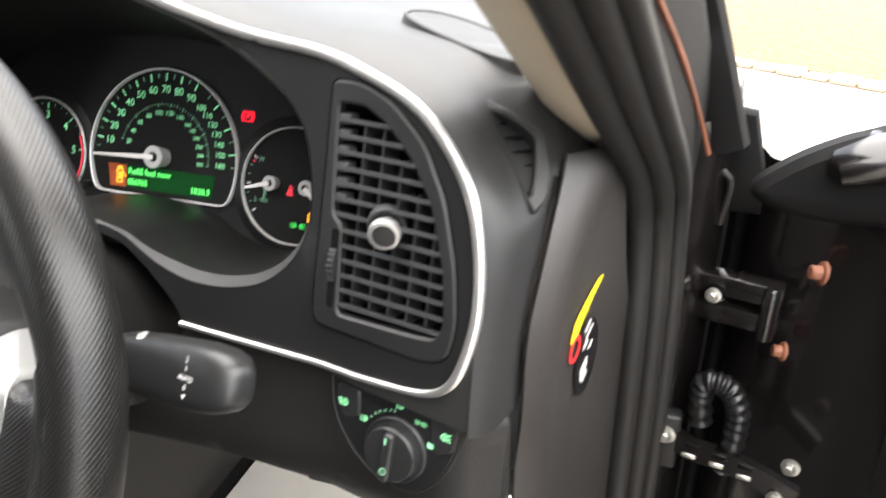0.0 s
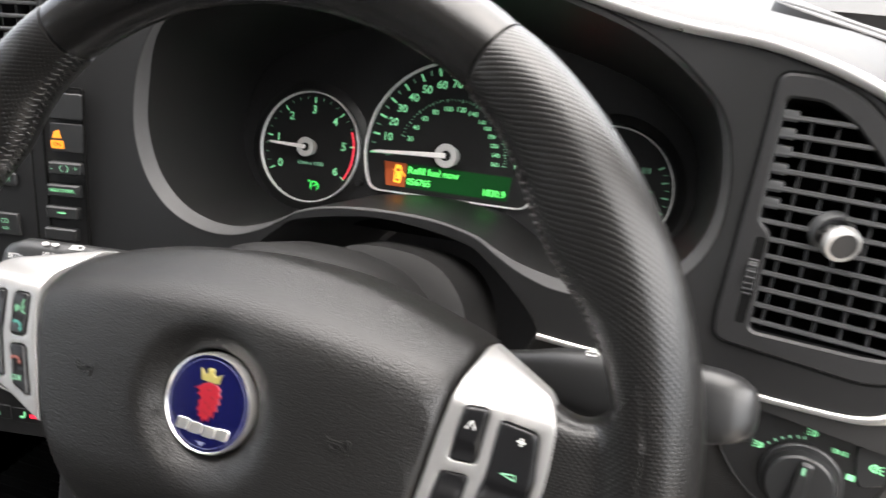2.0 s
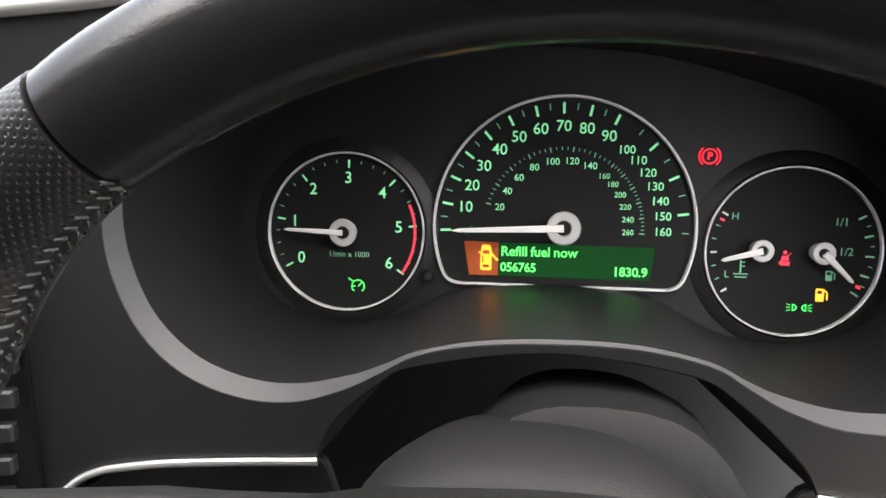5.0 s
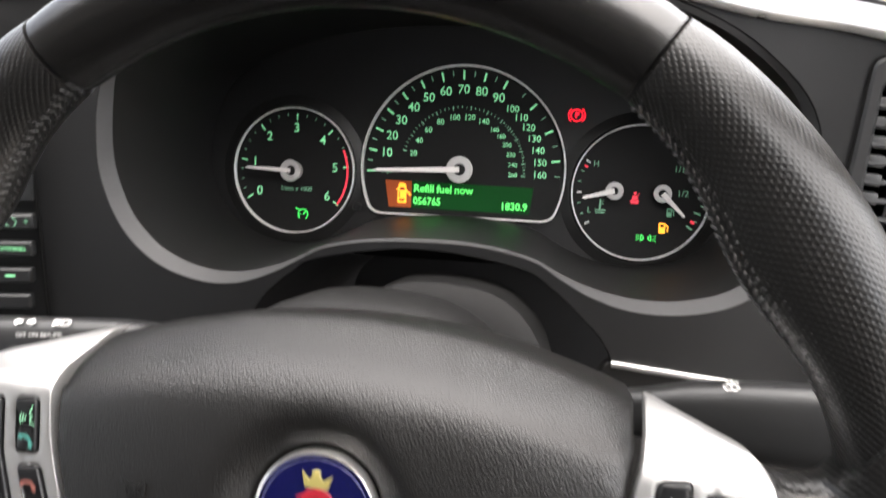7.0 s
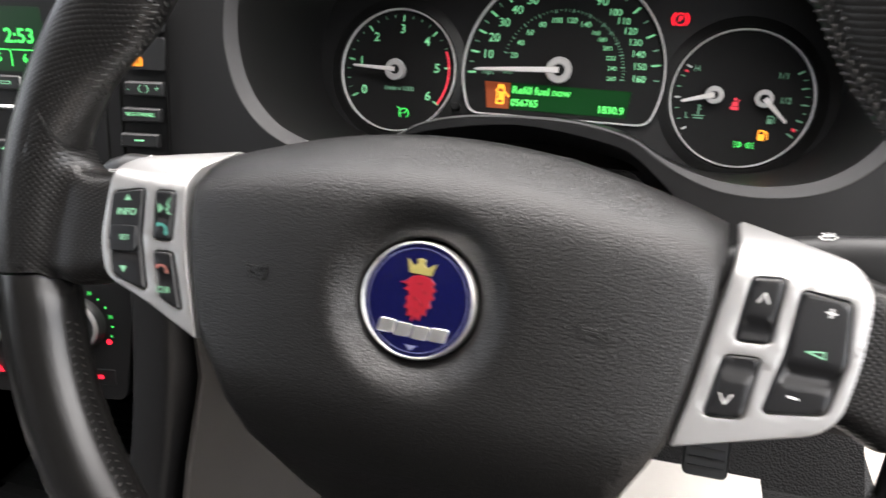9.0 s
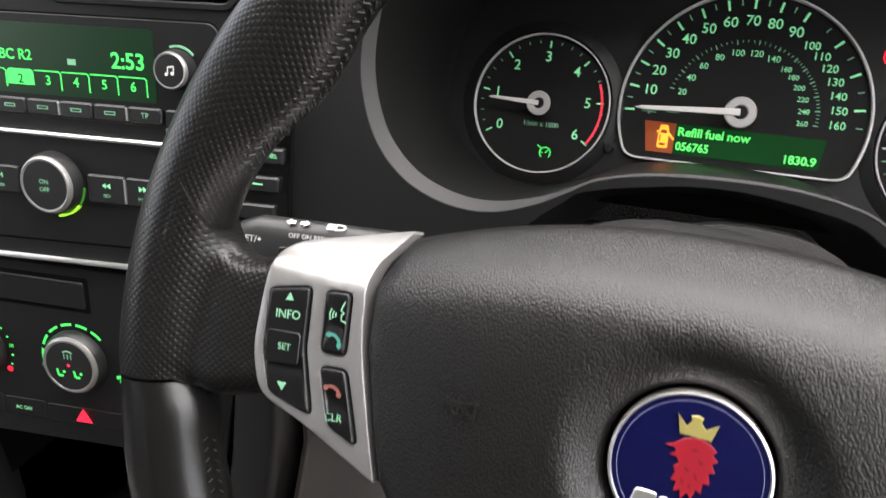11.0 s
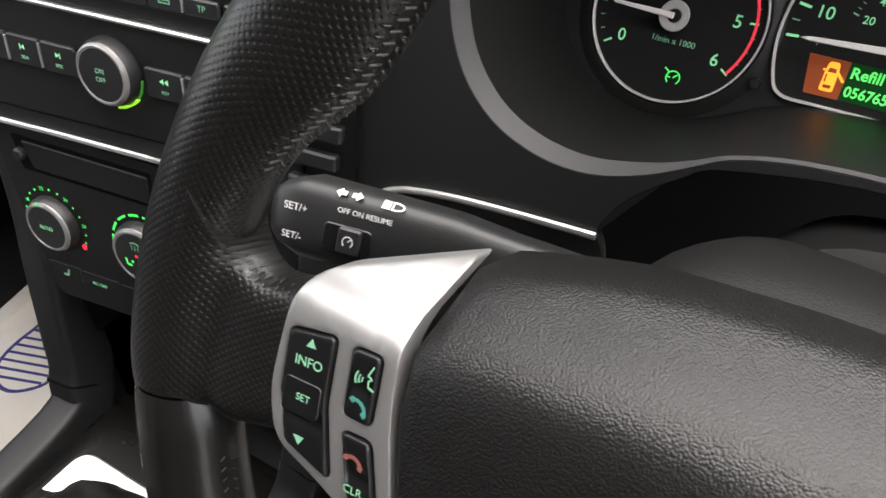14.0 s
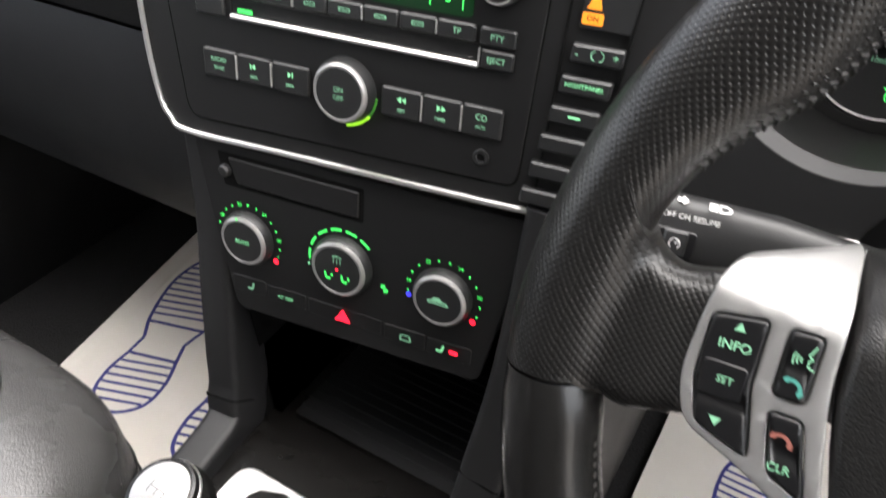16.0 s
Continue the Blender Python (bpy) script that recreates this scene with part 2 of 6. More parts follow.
KEY = mat("satin_black_key", (0.015, 0.0155, 0.016), 0.4, grain=0.05, size=0.0005)
BLUE = mat("enamel_blue", (0.0035, 0.0042, 0.038), 0.2, coat=0.2, vary=0.08)
BADGELINE = mat("grey_line_and_reflection", (0.16, 0.17, 0.26), 0.35, vary=0.05)
REDLINE = mat("dark_red_line", (0.16, 0.008, 0.012), 0.4, vary=0.05)
RED = mat("enamel_red", (0.27, 0.012, 0.022), 0.3, vary=0.15)
GOLD = mat("enamel_gold", (0.42, 0.36, 0.12), 0.3, metal=0.4, vary=0.1)
GLASSM = bpy.data.materials.new("window_glass")
GLASSM.use_nodes = True
_n, _l = GLASSM.node_tree.nodes, GLASSM.node_tree.links
_t, _g, _m = _n.new("ShaderNodeBsdfTransparent"), _n.new("ShaderNodeBsdfGlossy"), _n.new("ShaderNodeMixShader")
_g.inputs["Roughness"].default_value = 0.02
_m.inputs[0].default_value = 0.05
_l.new(_t.outputs[0], _m.inputs[1])
_l.new(_g.outputs[0], _m.inputs[2])
_l.new(_m.outputs[0], _n["Material Output"].inputs[0])
BEIGE = mat("beige_pillar_trim", (0.5, 0.44, 0.34), 0.75, grain=0.2, size=0.0015)
RUBBER = mat("door_seal_rubber", (0.013, 0.012, 0.0115), 0.6, grain=0.2, size=0.0008)
PAINT = mat("black_car_paint", (0.006, 0.005, 0.005), 0.2, coat=0.3, vary=0.25)
STEEL = mat("zinc_bolt_and_glint", (0.55, 0.54, 0.5), 0.35, metal=0.9, vary=0.2)
# orange of the painted bolts, also the light painted on the body flange
COPPER = mat("orange_bolt_and_lit_edge", (0.22, 0.08, 0.045), 0.5, vary=0.3)
PAPER = mat("paper_floor_mat", (0.84, 0.80, 0.74), 0.8, vary=0.05)
INK = mat("blue_print_ink", (0.05, 0.05, 0.24), 0.75, vary=0.15)
CARPET = mat("black_carpet", (0.008, 0.008, 0.0085), 0.95, grain=0.9, size=0.003)
BROWN = mat("grey_brown_knee_panel", (0.030, 0.027, 0.025), 0.48, grain=0.12, size=0.0008)
GLOVE = mat("black_glovebox_skin", (0.012, 0.0125, 0.0138), 0.55, grain=0.3, size=0.0012)
END = mat("dark_end_panel", (0.026, 0.0235, 0.022), 0.48, grain=0.12, size=0.0008)
SEATHIDE = mat("anthracite_seat_leather", (0.066, 0.065, 0.0645), 0.27, grain=0.25, size=0.0015)
GEARPLATE = mat("dark_brown_gloss_panel", (0.005, 0.0046, 0.0043), 0.26, vary=0.3, spec=0.4)
WHITE = mat("white_print", (0.75, 0.75, 0.73), 0.6, vary=0.03)
YELLOW = mat("yellow_label", (0.8, 0.58, 0.02), 0.5, vary=0.03)
LABELRED = mat("red_label", (0.7, 0.03, 0.03), 0.5, vary=0.03)
# lining is out of view; grey darkened to dim its reflection in the airbag cover
BODYGREY = mat("roof_lining", (0.26, 0.25, 0.23), 0.85, grain=0.3, size=0.003)
THREAD = mat("black_thread", (0.016, 0.015, 0.015), 0.6, vary=0.1)
# left seam: a darker grey than the right seam's thread
STITCHD = mat("darker_grey_thread", (0.032, 0.031, 0.030), 0.6, vary=0.2)
STITCH = mat("grey_thread", (0.07, 0.067, 0.065), 0.7, vary=0.1)
GREEN = mat("green_backlight", (0.25, 0.7, 0.35), emit=0.55, tint=(0.22, 0.8, 0.38))
GREENB = mat("bright_green_backlight", (0.05, 0.8, 0.12), emit=0.9, tint=(0.05, 0.85, 0.14))
GREEND = mat("dim_green_backlight", (0.2, 0.45, 0.28), emit=0.22, tint=(0.25, 0.7, 0.42))
REDL = mat("red_lamp", (0.9, 0.02, 0.06), emit=2.4, tint=(1.0, 0.012, 0.03))
BELT = mat("red_belt_lamp", (0.6, 0.03, 0.05), emit=0.75, tint=(1.0, 0.05, 0.09))
REDD = mat("dim_brown_lamp", (0.16, 0.06, 0.05), emit=0.16, tint=(0.8, 0.25, 0.18))
ORANGE = mat("orange_lamp", (0.9, 0.3, 0.02), emit=1.7, tint=(1.0, 0.36, 0.03))
AMBER = mat("amber_lamp", (0.8, 0.25, 0.02), emit=0.75, tint=(1.0, 0.27, 0.02))
BLUEL = mat("blue_lamp", (0.05, 0.05, 0.9), emit=0.9, tint=(0.06, 0.06, 1.0))
TEAL = mat("dim_teal_backlight", (0.05, 0.2, 0.17), emit=0.13, tint=(0.12, 0.75, 0.6))
LIMED = mat("dim_lime_backlight", (0.05, 0.2, 0.03), emit=0.16, tint=(0.15, 0.85, 0.1))
LIME = mat("lime_backlight", (0.4, 0.8, 0.05), emit=0.9, tint=(0.35, 0.9, 0.04))
LCDO = mat("orange_lcd", (0.3, 0.06, 0.01), emit=0.07, tint=(1.0, 0.13, 0.03))
LCDR = mat("radio_display", (0.004, 0.012, 0.006), 0.3, emit=0.032, tint=(0.04, 0.7, 0.14))
LCDT = mat("green_lcd_text", (0.1, 0.8, 0.15), emit=0.95, tint=(0.1, 0.9, 0.16))


def lcd_mat():
    """Green display, brighter towards its middle."""
    m = bpy.data.materials.new("green_lcd")
    m.use_nodes = True
    t, nd = m.node_tree, m.node_tree.nodes
    b = nd["Principled BSDF"]
    b.inputs["Base Color"].default_value, b.inputs["Roughness"].default_value = (0.002, 0.01, 0.004, 1), 0.6
    b.inputs["Specular IOR Level"].default_value = 0.1
    co, gr, mp = nd.new("ShaderNodeTexCoord"), nd.new("ShaderNodeTexNoise"), nd.new("ShaderNodeMapRange")
    gr.inputs["Scale"].default_value = 9.0
    t.links.new(co.outputs["Object"], gr.inputs["Vector"])
    t.links.new(gr.outputs[0], mp.inputs[0])
    mp.inputs[3].default_value, mp.inputs[4].default_value = 0.024 * GLOW, 0.085 * GLOW
    b.inputs["Emission Color"].default_value = (0.03, 0.8, 0.12, 1)
    t.links.new(mp.outputs[0], b.inputs["Emission Strength"])
    return m


LCDG = lcd_mat()


def perforated():
    """Black leather with rows of small holes, laid out along the rim."""
    m = mat("perforated_black_leather", (0.009, 0.0086, 0.0083), 0.31, vary=0.15)
    t, nd = m.node_tree, m.node_tree.nodes
    b = nd["Principled BSDF"]
    uv, sp = nd.new("ShaderNodeUVMap"), nd.new("ShaderNodeSeparateXYZ")
    t.links.new(uv.outputs[0], sp.inputs[0])

    def math_node(op, a, c):
        n = nd.new("ShaderNodeMath")
        n.operation = op
        for i, q in enumerate((a, c)):
            if q is None:
                continue
            if isinstance(q, (int, float)):
                n.inputs[i].default_value = q
            else:
                t.links.new(q, n.inputs[i])
        return n.outputs[0]

    k = 2 * math.pi / 2.6
    sx = math_node("SINE", math_node("MULTIPLY", sp.outputs[0], k), None)
    sy = math_node("SINE", math_node("MULTIPLY", sp.outputs[1], k), None)
    pat = math_node("MULTIPLY", sx, sy)
    ramp = nd.new("ShaderNodeMapRange")
    ramp.interpolation_type = "SMOOTHSTEP"
    ramp.inputs[1].default_value, ramp.inputs[2].default_value = 0.25, 0.8
    ramp.inputs[3].default_value, ramp.inputs[4].default_value = 1.0, 0.0
    t.links.new(pat, ramp.inputs[0])
    crease = nd.new("ShaderNodeTexNoise")
    crease.inputs["Scale"].default_value, crease.inputs["Detail"].default_value = 420.0, 4.0
    co2 = nd.new("ShaderNodeTexCoord")
    t.links.new(co2.outputs["Object"], crease.inputs["Vector"])
    high = math_node("ADD", math_node("ADD", ramp.outputs[0], math_node("MULTIPLY", pat, -0.22)), math_node("MULTIPLY", crease.outputs[0], 0.5))
    bu = nd.new("ShaderNodeBump")
    bu.inputs["Strength"].default_value, bu.inputs["Distance"].default_value = 0.45, 0.00028
    t.links.new(high, bu.inputs["Height"])
    t.links.new(bu.outputs[0], b.inputs["Normal"])
    mix = nd.new("ShaderNodeMixRGB")
    old = b.inputs["Base Color"].links[0].from_socket
    mix.inputs[1].default_value = (0.005, 0.005, 0.005, 1)
    t.links.new(ramp.outputs[0], mix.inputs[0])
    t.links.new(old, mix.inputs[2])
    t.links.new(mix.outputs[0], b.inputs["Base Color"])
    return m


PERF = perforated()

# frames of the main panels: x right, y up the panel, z towards the driver
WHEEL = frame_at((0, 0, 0.8785), (0.99926, -0.02785, -0.02654), (-0.012, -0.8811, 0.4727))
DIALS = frame_at((0.0088, 0.2788, 0.8955), (1, -0.0026, -0.007), (0, -0.9353, 0.354))
CONSOLE = frame_at((-0.3669, 0.1263, 0.8125), (0.9915, 0.129, -0.0179), (0.1302, -0.9782, 0.1616))
SIDE = frame_at((0.2, 0.157, 0.857), (0.9845, -0.1744, -0.019), (-0.1657, -0.9602, 0.2248))


def fascia_y(x, z):
    """Depth of the fascia's skin: flat in the middle, turned to the driver at both ends."""
    mid = 0.160 + 0.235 * (z - 0.857)
    left = 0.1263 + 0.1331 * (x + 0.3669) + 0.1652 * (z - 0.8125)
    right = 0.157 - 0.1726 * (x - 0.2) + 0.234 * (z - 0.857)
    a, b = smoothstep(-0.25, -0.17, x), smoothstep(0.17, 0.23, x)
    return left * (1 - a) + mid * a * (1 - b) + right * b


def on_fascia(x, z, w):
    return (x, fascia_y(x, z) - w, z)


# ---- dashboard ----
OPENING = spline([(-.178, .94), (-.172, .972), (-.153, 1.0), (-.11, 1.022), (-.055, 1.034), (0, 1.037), (.055, 1.032), (.10, 1.02), (.14, 1.005), (.166, .988),
                  (.185, .967), (.192, .94), (.191, .912), (.181, .89), (.162, .874), (.137, .867), (.111, .8672), (.090, .8735), (.075, .8815), (.060, .8900), (.033, .8955),
                  (0, .8965), (-.031, .8945), (-.053, .8895), (-.067, .882), (-.083, .874), (-.104, .868), (-.127, .869), (-.150, .878), (-.167, .895), (-.176, .917)], 4, True)
TRIM_RIGHT = spline([(.1035, .8392), (.13, .8368), (.165, .8340), (.1945, .8322), (.245, .8335), (.270, .836), (.284, .844), (.292, .860), (.2972, .886), (.2961, .917), (.2885, .946),
                     (.272, .970), (.249, .987), (.208, 1.001), (.152, 1.010), (.10, 1.0235), (.05, 1.039), (0, 1.045), (-.05, 1.042), (-.11, 1.031), (-.18, 1.02), (-.30, 1.018), (-.42, 1.018), (-.49, 1.016)], 5)
TRIM_LEFT = spline([(-.499, .998), (-.4995, .936), (-.498, .875), (-.493, .834), (-.486, .8195), (-.4725, .8123), (-.403, .8125), (-.301, .8127), (-.235, .8142), (-.212, .821), (-.2005, .8288), (-.1925, .8322), (-.184, .8343), (-.163, .8377), (-.131, .8405), (-.0945, .8428)], 5)
ARCH = spline([(-.0945, .8428), (-.0925, .850), (-.084, .863), (-.068, .8765), (-.053, .8845), (0, .892), (.052, .8855), (.071, .8755), (.0885, .860), (.0985, .849), (.1035, .8392)], 5)

VI = rounded([(4, 126), (20, 126), (35, 118), (52, 101), (65, 80), (74.5, 50), (78.5, 22), (76, 12), (62, 10.5), (12.5, 9), (11.5, 60), (5, 66)], [3, 4, 6, 6, 6, 6, 6, 6, 4, 4, 3, 3])
CV = rounded([(20, 152), (124, 152), (134, 202), (20, 202)], 5)


def opening_of(m, loop):
    """A panel's outline as across and up in the world."""
    return [Vector((q.x, q.z)) for q in (m @ Vector((p[0] * .001, p[1] * .001, 0)) for p in loop)]


bm = plate(list(TRIM_RIGHT) + list(TRIM_LEFT[:-1]) + list(ARCH[:-1]), [list(OPENING), opening_of(SIDE, inset(VI, -2)), opening_of(CONSOLE, inset(CV, -2))], 0.0, 0.004, 0.0008, 0.02, lambda x, z, w: on_fascia(x, z, w - 0.004))
dash = thing("dashboard", pose(0, 0.2, 0.9), "charcoal dashboard with matte black fascia and chrome strip", "dashboard")
wpart("fascia", bm, FASCIA, dash, "matte black fascia panel")


def trim_strip(line):
    path = [on_fascia(p[0], p[1], 0.001) for p in line]
    return sweep(path, ring_sec(0.0018, 0.0017, 10), (0, 1, 0.01))


wpart("trim_strip", trim_strip(TRIM_LEFT), CHROME, dash, "thin satin chrome strip")
wpart("trim_strip", sweep([on_fascia(p[0], p[1], 0.001) for p in TRIM_RIGHT], ring_sec(0.0018, 0.0017, 10), (0, 1, 0.01), scale=lambda t: 1 + 0.75 * smoothstep(0.18, 0.3, t)), CHROME, dash, "satin chrome strip")

# instrument binnacle: grey lip, then a black well that narrows to the dials
lo = [Vector((p[0] * 0.955 + 0.0003, 0.945 + (p[1] - 0.945) * 0.955)) for p in OPENING]


def lip_w(z):
    return 0.0075 * smoothstep(1.0, 0.955, z) + 0.0015


inv = dash.matrix_world.inverted()
r0 = [inv @ Vector(on_fascia(p[0], p[1], 0.0003)) for p in OPENING]
r1 = []
for p in OPENING:
    c = Vector((0.004, 0.95))
    thin = 0.14 + 0.86 * smoothstep(0.05, 0.105, abs(p[0] - 0.004)) if p[1] < 0.9 else 1
    d = (c - p).normalized() * 0.0038 * thin
    x, z = p[0] + d.x, p[1] + d.y
    r1.append(inv @ (Vector(on_fascia(x, z, 0)) + Vector((0, lip_w(p[1]) * (0.1 + 0.9 * thin), 0))))
part("binnacle_lip", loft([r0, r1]), LIP, dash, "satin grey binnacle lip", s=1, smooth=60)
well = [r1]
ends = []
for p in OPENING:
    u, v = p[0] * 930 - 8.8, (p[1] - 0.865) * 863 - 57
    ends.append(inv @ (DIALS @ Vector((u * 0.001, v * 0.001, 0.0005))))
for k in range(1, 7):
    t = k / 6
    well.append([a.lerp(b, t) for a, b in zip(r1, ends)])
part("binnacle_well", loft(well), SHELF, dash, "deep black instrument well", s=1, smooth=60)

# top and right shoulder of the dashboard: rows from the trim forwards
A = [(.2967, .8165), (.2967, .817), (.2967, .83), (.297, .86)] + [(p[0], p[1]) for p in TRIM_RIGHT[40:]] + [(-.60, 1.012), (-.80, 1.0), (-1.15, .985)]
rows = [[], [], [], [], [], []]
SEAM = ((.60, .312, .166), (.778, .313, .164), (.811, .3155, .163), (.862, .3147, .172), (.90, .3185, .192), (.941, .321, .228), (.975, .316, .285), (1.01, .30, .34))


def seam_at(z):
    """The line where the shoulder meets the end panel."""
    for (z0, x0, y0), (z1, x1, y1) in zip(SEAM, SEAM[1:]):
        if z <= z1 or z1 == SEAM[-1][0]:
            t = min(1, max(0, (z - z0) / (z1 - z0)))
            return x0 + (x1 - x0) * t, y0 + (y1 - y0) * t


for x, z in A:
    t = smoothstep(0.93, 1.0, z)
    y = fascia_y(max(x, -0.5), z) if x > -0.5 else fascia_y(-0.5, z)
    y += 0.012 * smoothstep(0.83, 0.78, z)
    side = smoothstep(0.18, 0.30, x)
    rows[0].append((x, y, z))
    rows[1].append((x + 0.006 * side, y + 0.012, z + 0.005 * t))
    rows[2].append((x + 0.034 * side * (1 - t * 0.5), y + 0.036, z + 0.008 * t))
    rows[3].append((x + 0.048 * side, y + 0.09, z + 0.004 * t - 0.01 * side * t))
    rows[4].append((x + 0.055 * side, y + 0.18 + 0.05 * (1 - side), z - 0.012 * t - 0.035 * side * t))
    rows[5].append((x + 0.075 * side, y + 0.22 + 0.42 * (1 - side), z - 0.02 * t - 0.06 * side * t))
    m = smoothstep(0.20, 0.285, x)
    if m:
        sx, sy = seam_at(z)
        hollow = 0.027 * smoothstep(0.915, 0.965, z)
        own = [(x, y, z), (x + 0.35 * (sx - x) + 0.004 - hollow * 0.3, y + 0.2 * (sy - y), z), (x + 0.72 * (sx - x) - hollow, y + 0.62 * (sy - y) + hollow * 0.4, z),
               (sx - 0.001, sy, z), (sx - 0.0005, sy + 0.010, z), (sx - 0.002, sy + 0.12, z)]
        for row_, q in zip(rows, own):
            row_[-1] = tuple(a_ * (1 - m) + b_ * m for a_, b_ in zip(row_[-1], q))
bm = loft([spline_row for spline_row in rows], False)
top_pad = wpart("top_pad", bm, DASH, dash, "charcoal soft-touch top with rounded end", 80)
top_pad.modifiers.new("round", "SUBSURF").levels = 2
top_pad.modifiers["round"].render_levels = 2

# the strip of dash skin under the trim's lower corner
band = [[], []]
for p in TRIM_RIGHT[15:41]:
    for row_, z in zip(band, (p[1], .8275 - .09 * (p[0] - .2))):
        row_.append((p[0], fascia_y(p[0], z) + .001 + .012 * smoothstep(.83, .78, z), z))
wpart("lower_strip", loft(band, False), DASH, dash)

# lower dash
def low_y(x, z):
    return fascia_y(x, 0.829) + 0.011 + 0.16 * (z - 0.829) + 0.5 * max(0, 0.752 - z) + 0.016 * smoothstep(0.285, 0.314, x)


LOWP = [(.288, .8215), (.3145, .8175), (.313, .70), (.29, .70), (.27, .722), (.2, .728), (.12, .736), (-.14, .722), (-.222, .70), (-.222, .80), (-.21, .811), (-.19, .826), (-.13, .8355), (-.095, .8375),
        (-.085, .80), (-.06, .775), (0, .765), (.06, .775), (.085, .80), (.102, .8355), (.2, .8295)]
bm = plate(rounded(LOWP, .008, 3), [], 0, 0.004, 0.001, 0.015, lambda x, z, w: (x, low_y(x, z) - w + 0.004, z))
wpart("lower_panel", bm, LOWER, dash, "dark grey lower panel")

# ---- instrument cluster ----
cluster = thing("instrument_cluster", DIALS, "lit instrument cluster with green figures and white needles", "instrument cluster")
backo = rounded([(-176, -60), (176, -60), (178, 40), (120, 92), (-120, 92), (-178, 40)], 20)
part("backing", plate(backo, [], -4, -0.4), FASCIA, cluster)
CT, CS, CF = (-114.8, -5.6), (-0.5, 0.2), (113.4, -9.0)


def speedo_poly(r, low, rc):
    a = math.degrees(math.asin(low / r))
    arc = circle(CS[0], CS[1], r, 60, a + 5, 175 - a)
    e = r * math.cos(radians(a))
    cl, cr = (CS[0] - e, CS[1] + low), (CS[0] + e, CS[1] + low)
    left = [arc[-1] * (1 - t) ** 2 + Vector(cl) * 2 * t * (1 - t) + Vector((cl[0] + rc, cl[1])) * t * t for t in (0.2, 0.4, 0.6, 0.8, 1)]
    right = [Vector((cr[0] - rc, cr[1])) * (1 - t) ** 2 + Vector(cr) * 2 * t * (1 - t) + arc[0] * t * t for t in (0, 0.2, 0.4, 0.6, 0.8)]
    return list(arc) + left + right


def polar(c, r, a):
    return c[0] + r * math.cos(radians(a)), c[1] + r * math.sin(radians(a))


def tick(c, r0, r1, a, w, z=0.1):
    return bar(*polar(c, r0, a), *polar(c, r1, a), w, z)


def needle(c, a, length, w, z, tail=0.0):
    pts = [(-tail, w * 0.55), (-tail, -w * 0.55), (length * 0.25, -w * 0.5), (length * 0.93, -w * 0.3), (length, 0), (length * 0.93, w * 0.3), (length * 0.25, w * 0.5)]
    return shift(plate(pts, [], z, z + 1.2, 0.35), Matrix.Translation((*c, 0)) @ Matrix.Rotation(radians(a), 4, "Z"))


def hub(c, r, z):
    return shift(lathe([(r * 0.8, 0), (r * 0.95, z - 1.5), (r, z - 0.4), (r * 0.93, z + 0.4), (r * 0.5, z + 0.5), (r * 0.42, z - 0.8), (0.4, z - 0.8)], 36, False), Matrix.Translation((*c, 0)))


def dial_ring(outer, inner, z0, z1):
    return plate(outer, [inner], z0, z1, 0.35)


# rev counter
rev = part("rev_counter", plate(circle(*CT, 41.5), [], -0.3, 0.0), FACE, cluster, "black rev counter face")
part("ring", dial_ring(circle(*CT, 42.5, 72), circle(*CT, 41.5, 72), -0.3, 3.0), RINGM, rev, "thin silver ring")
RA = [211 - 41 * i for i in range(7)]
for i, a in enumerate(RA):
    x, y = polar(CT, 28.6, a)
    part("numeral", words(str(i), 8.6, x, y, 0.15, bold=0.05), GREEN, rev, "green numeral")
    part("tick", tick(CT, 34.0, 38.3, a, 0.95), GREEN, rev)
    if i < 6:
        part("minor_tick", join(*[tick(CT, 36.6, 38.5, a - 41 * k / 4, 0.45) for k in (1, 2, 3)]), GREEND, rev)
part("red_zone", arc_band(*CT, 36.6, 37.9, -35, 24, 0.2), BELT, rev, "red zone arc")
part("caption", words("1/min x 1000", 4.2, CT[0] + 1.5, CT[1] - 12.2, 0.15), GREEND, rev)
part("needle", needle(CT, 178, 31.5, 2.7, 8.2), NEEDLE, rev, "white needle")
part("needle_hub", hub(CT, 7.4, 8.0), HUB, rev)
part("hub_centre", shift(lathe([(3.2, 7.4), (3.1, 7.9), (0.2, 8.1)], 24), Matrix.Translation((*CT, 0))), FACE, rev)
cr = polar(CT, 30, -77)
part("cruise_lamp", join(arc_band(*cr, 3.0, 3.7, -50, 230, 0.15), bar(cr[0], cr[1], cr[0] + 1.9, cr[1] + 1.9, 0.7, 0.15), bar(cr[0] - 5.2, cr[1] + 4.2, cr[0] - 2.6, cr[1] + 2.6, 0.7, 0.15), bar(cr[0] - 1.3, cr[1], cr[0] - 3, cr[1], 0.6, 0.15)), GREENB, rev, "lit cruise symbol")

for c, r in ((CT, 42.8), (CF, 43.2)):
    part("collar", shift(lathe([(r, 0.4), (r + 1.0, 2.6), (r + 2.6, 2.2), (r + 7.5, -0.3)], 72, False), Matrix.Translation((*c, 0))), SHELF, cluster, "moulded black collar")

# speedometer
spd = part("speedometer", plate(speedo_poly(65.8, -30.3, 7), [], -0.3, 0.0), FACE, cluster, "black speedometer face")
part("ring", dial_ring(speedo_poly(67.3, -31.5, 8), speedo_poly(66.0, -30.3, 7), -0.3, 3.6), RINGM, spd, "silver ring, flat below")


def mph(v):
    return 183 - 13.1 * v / 10 if v <= 90 else 65.1 - 12.6 * (v - 90) / 10 if v <= 100 else 52.5 - 9 * (v - 100) / 10


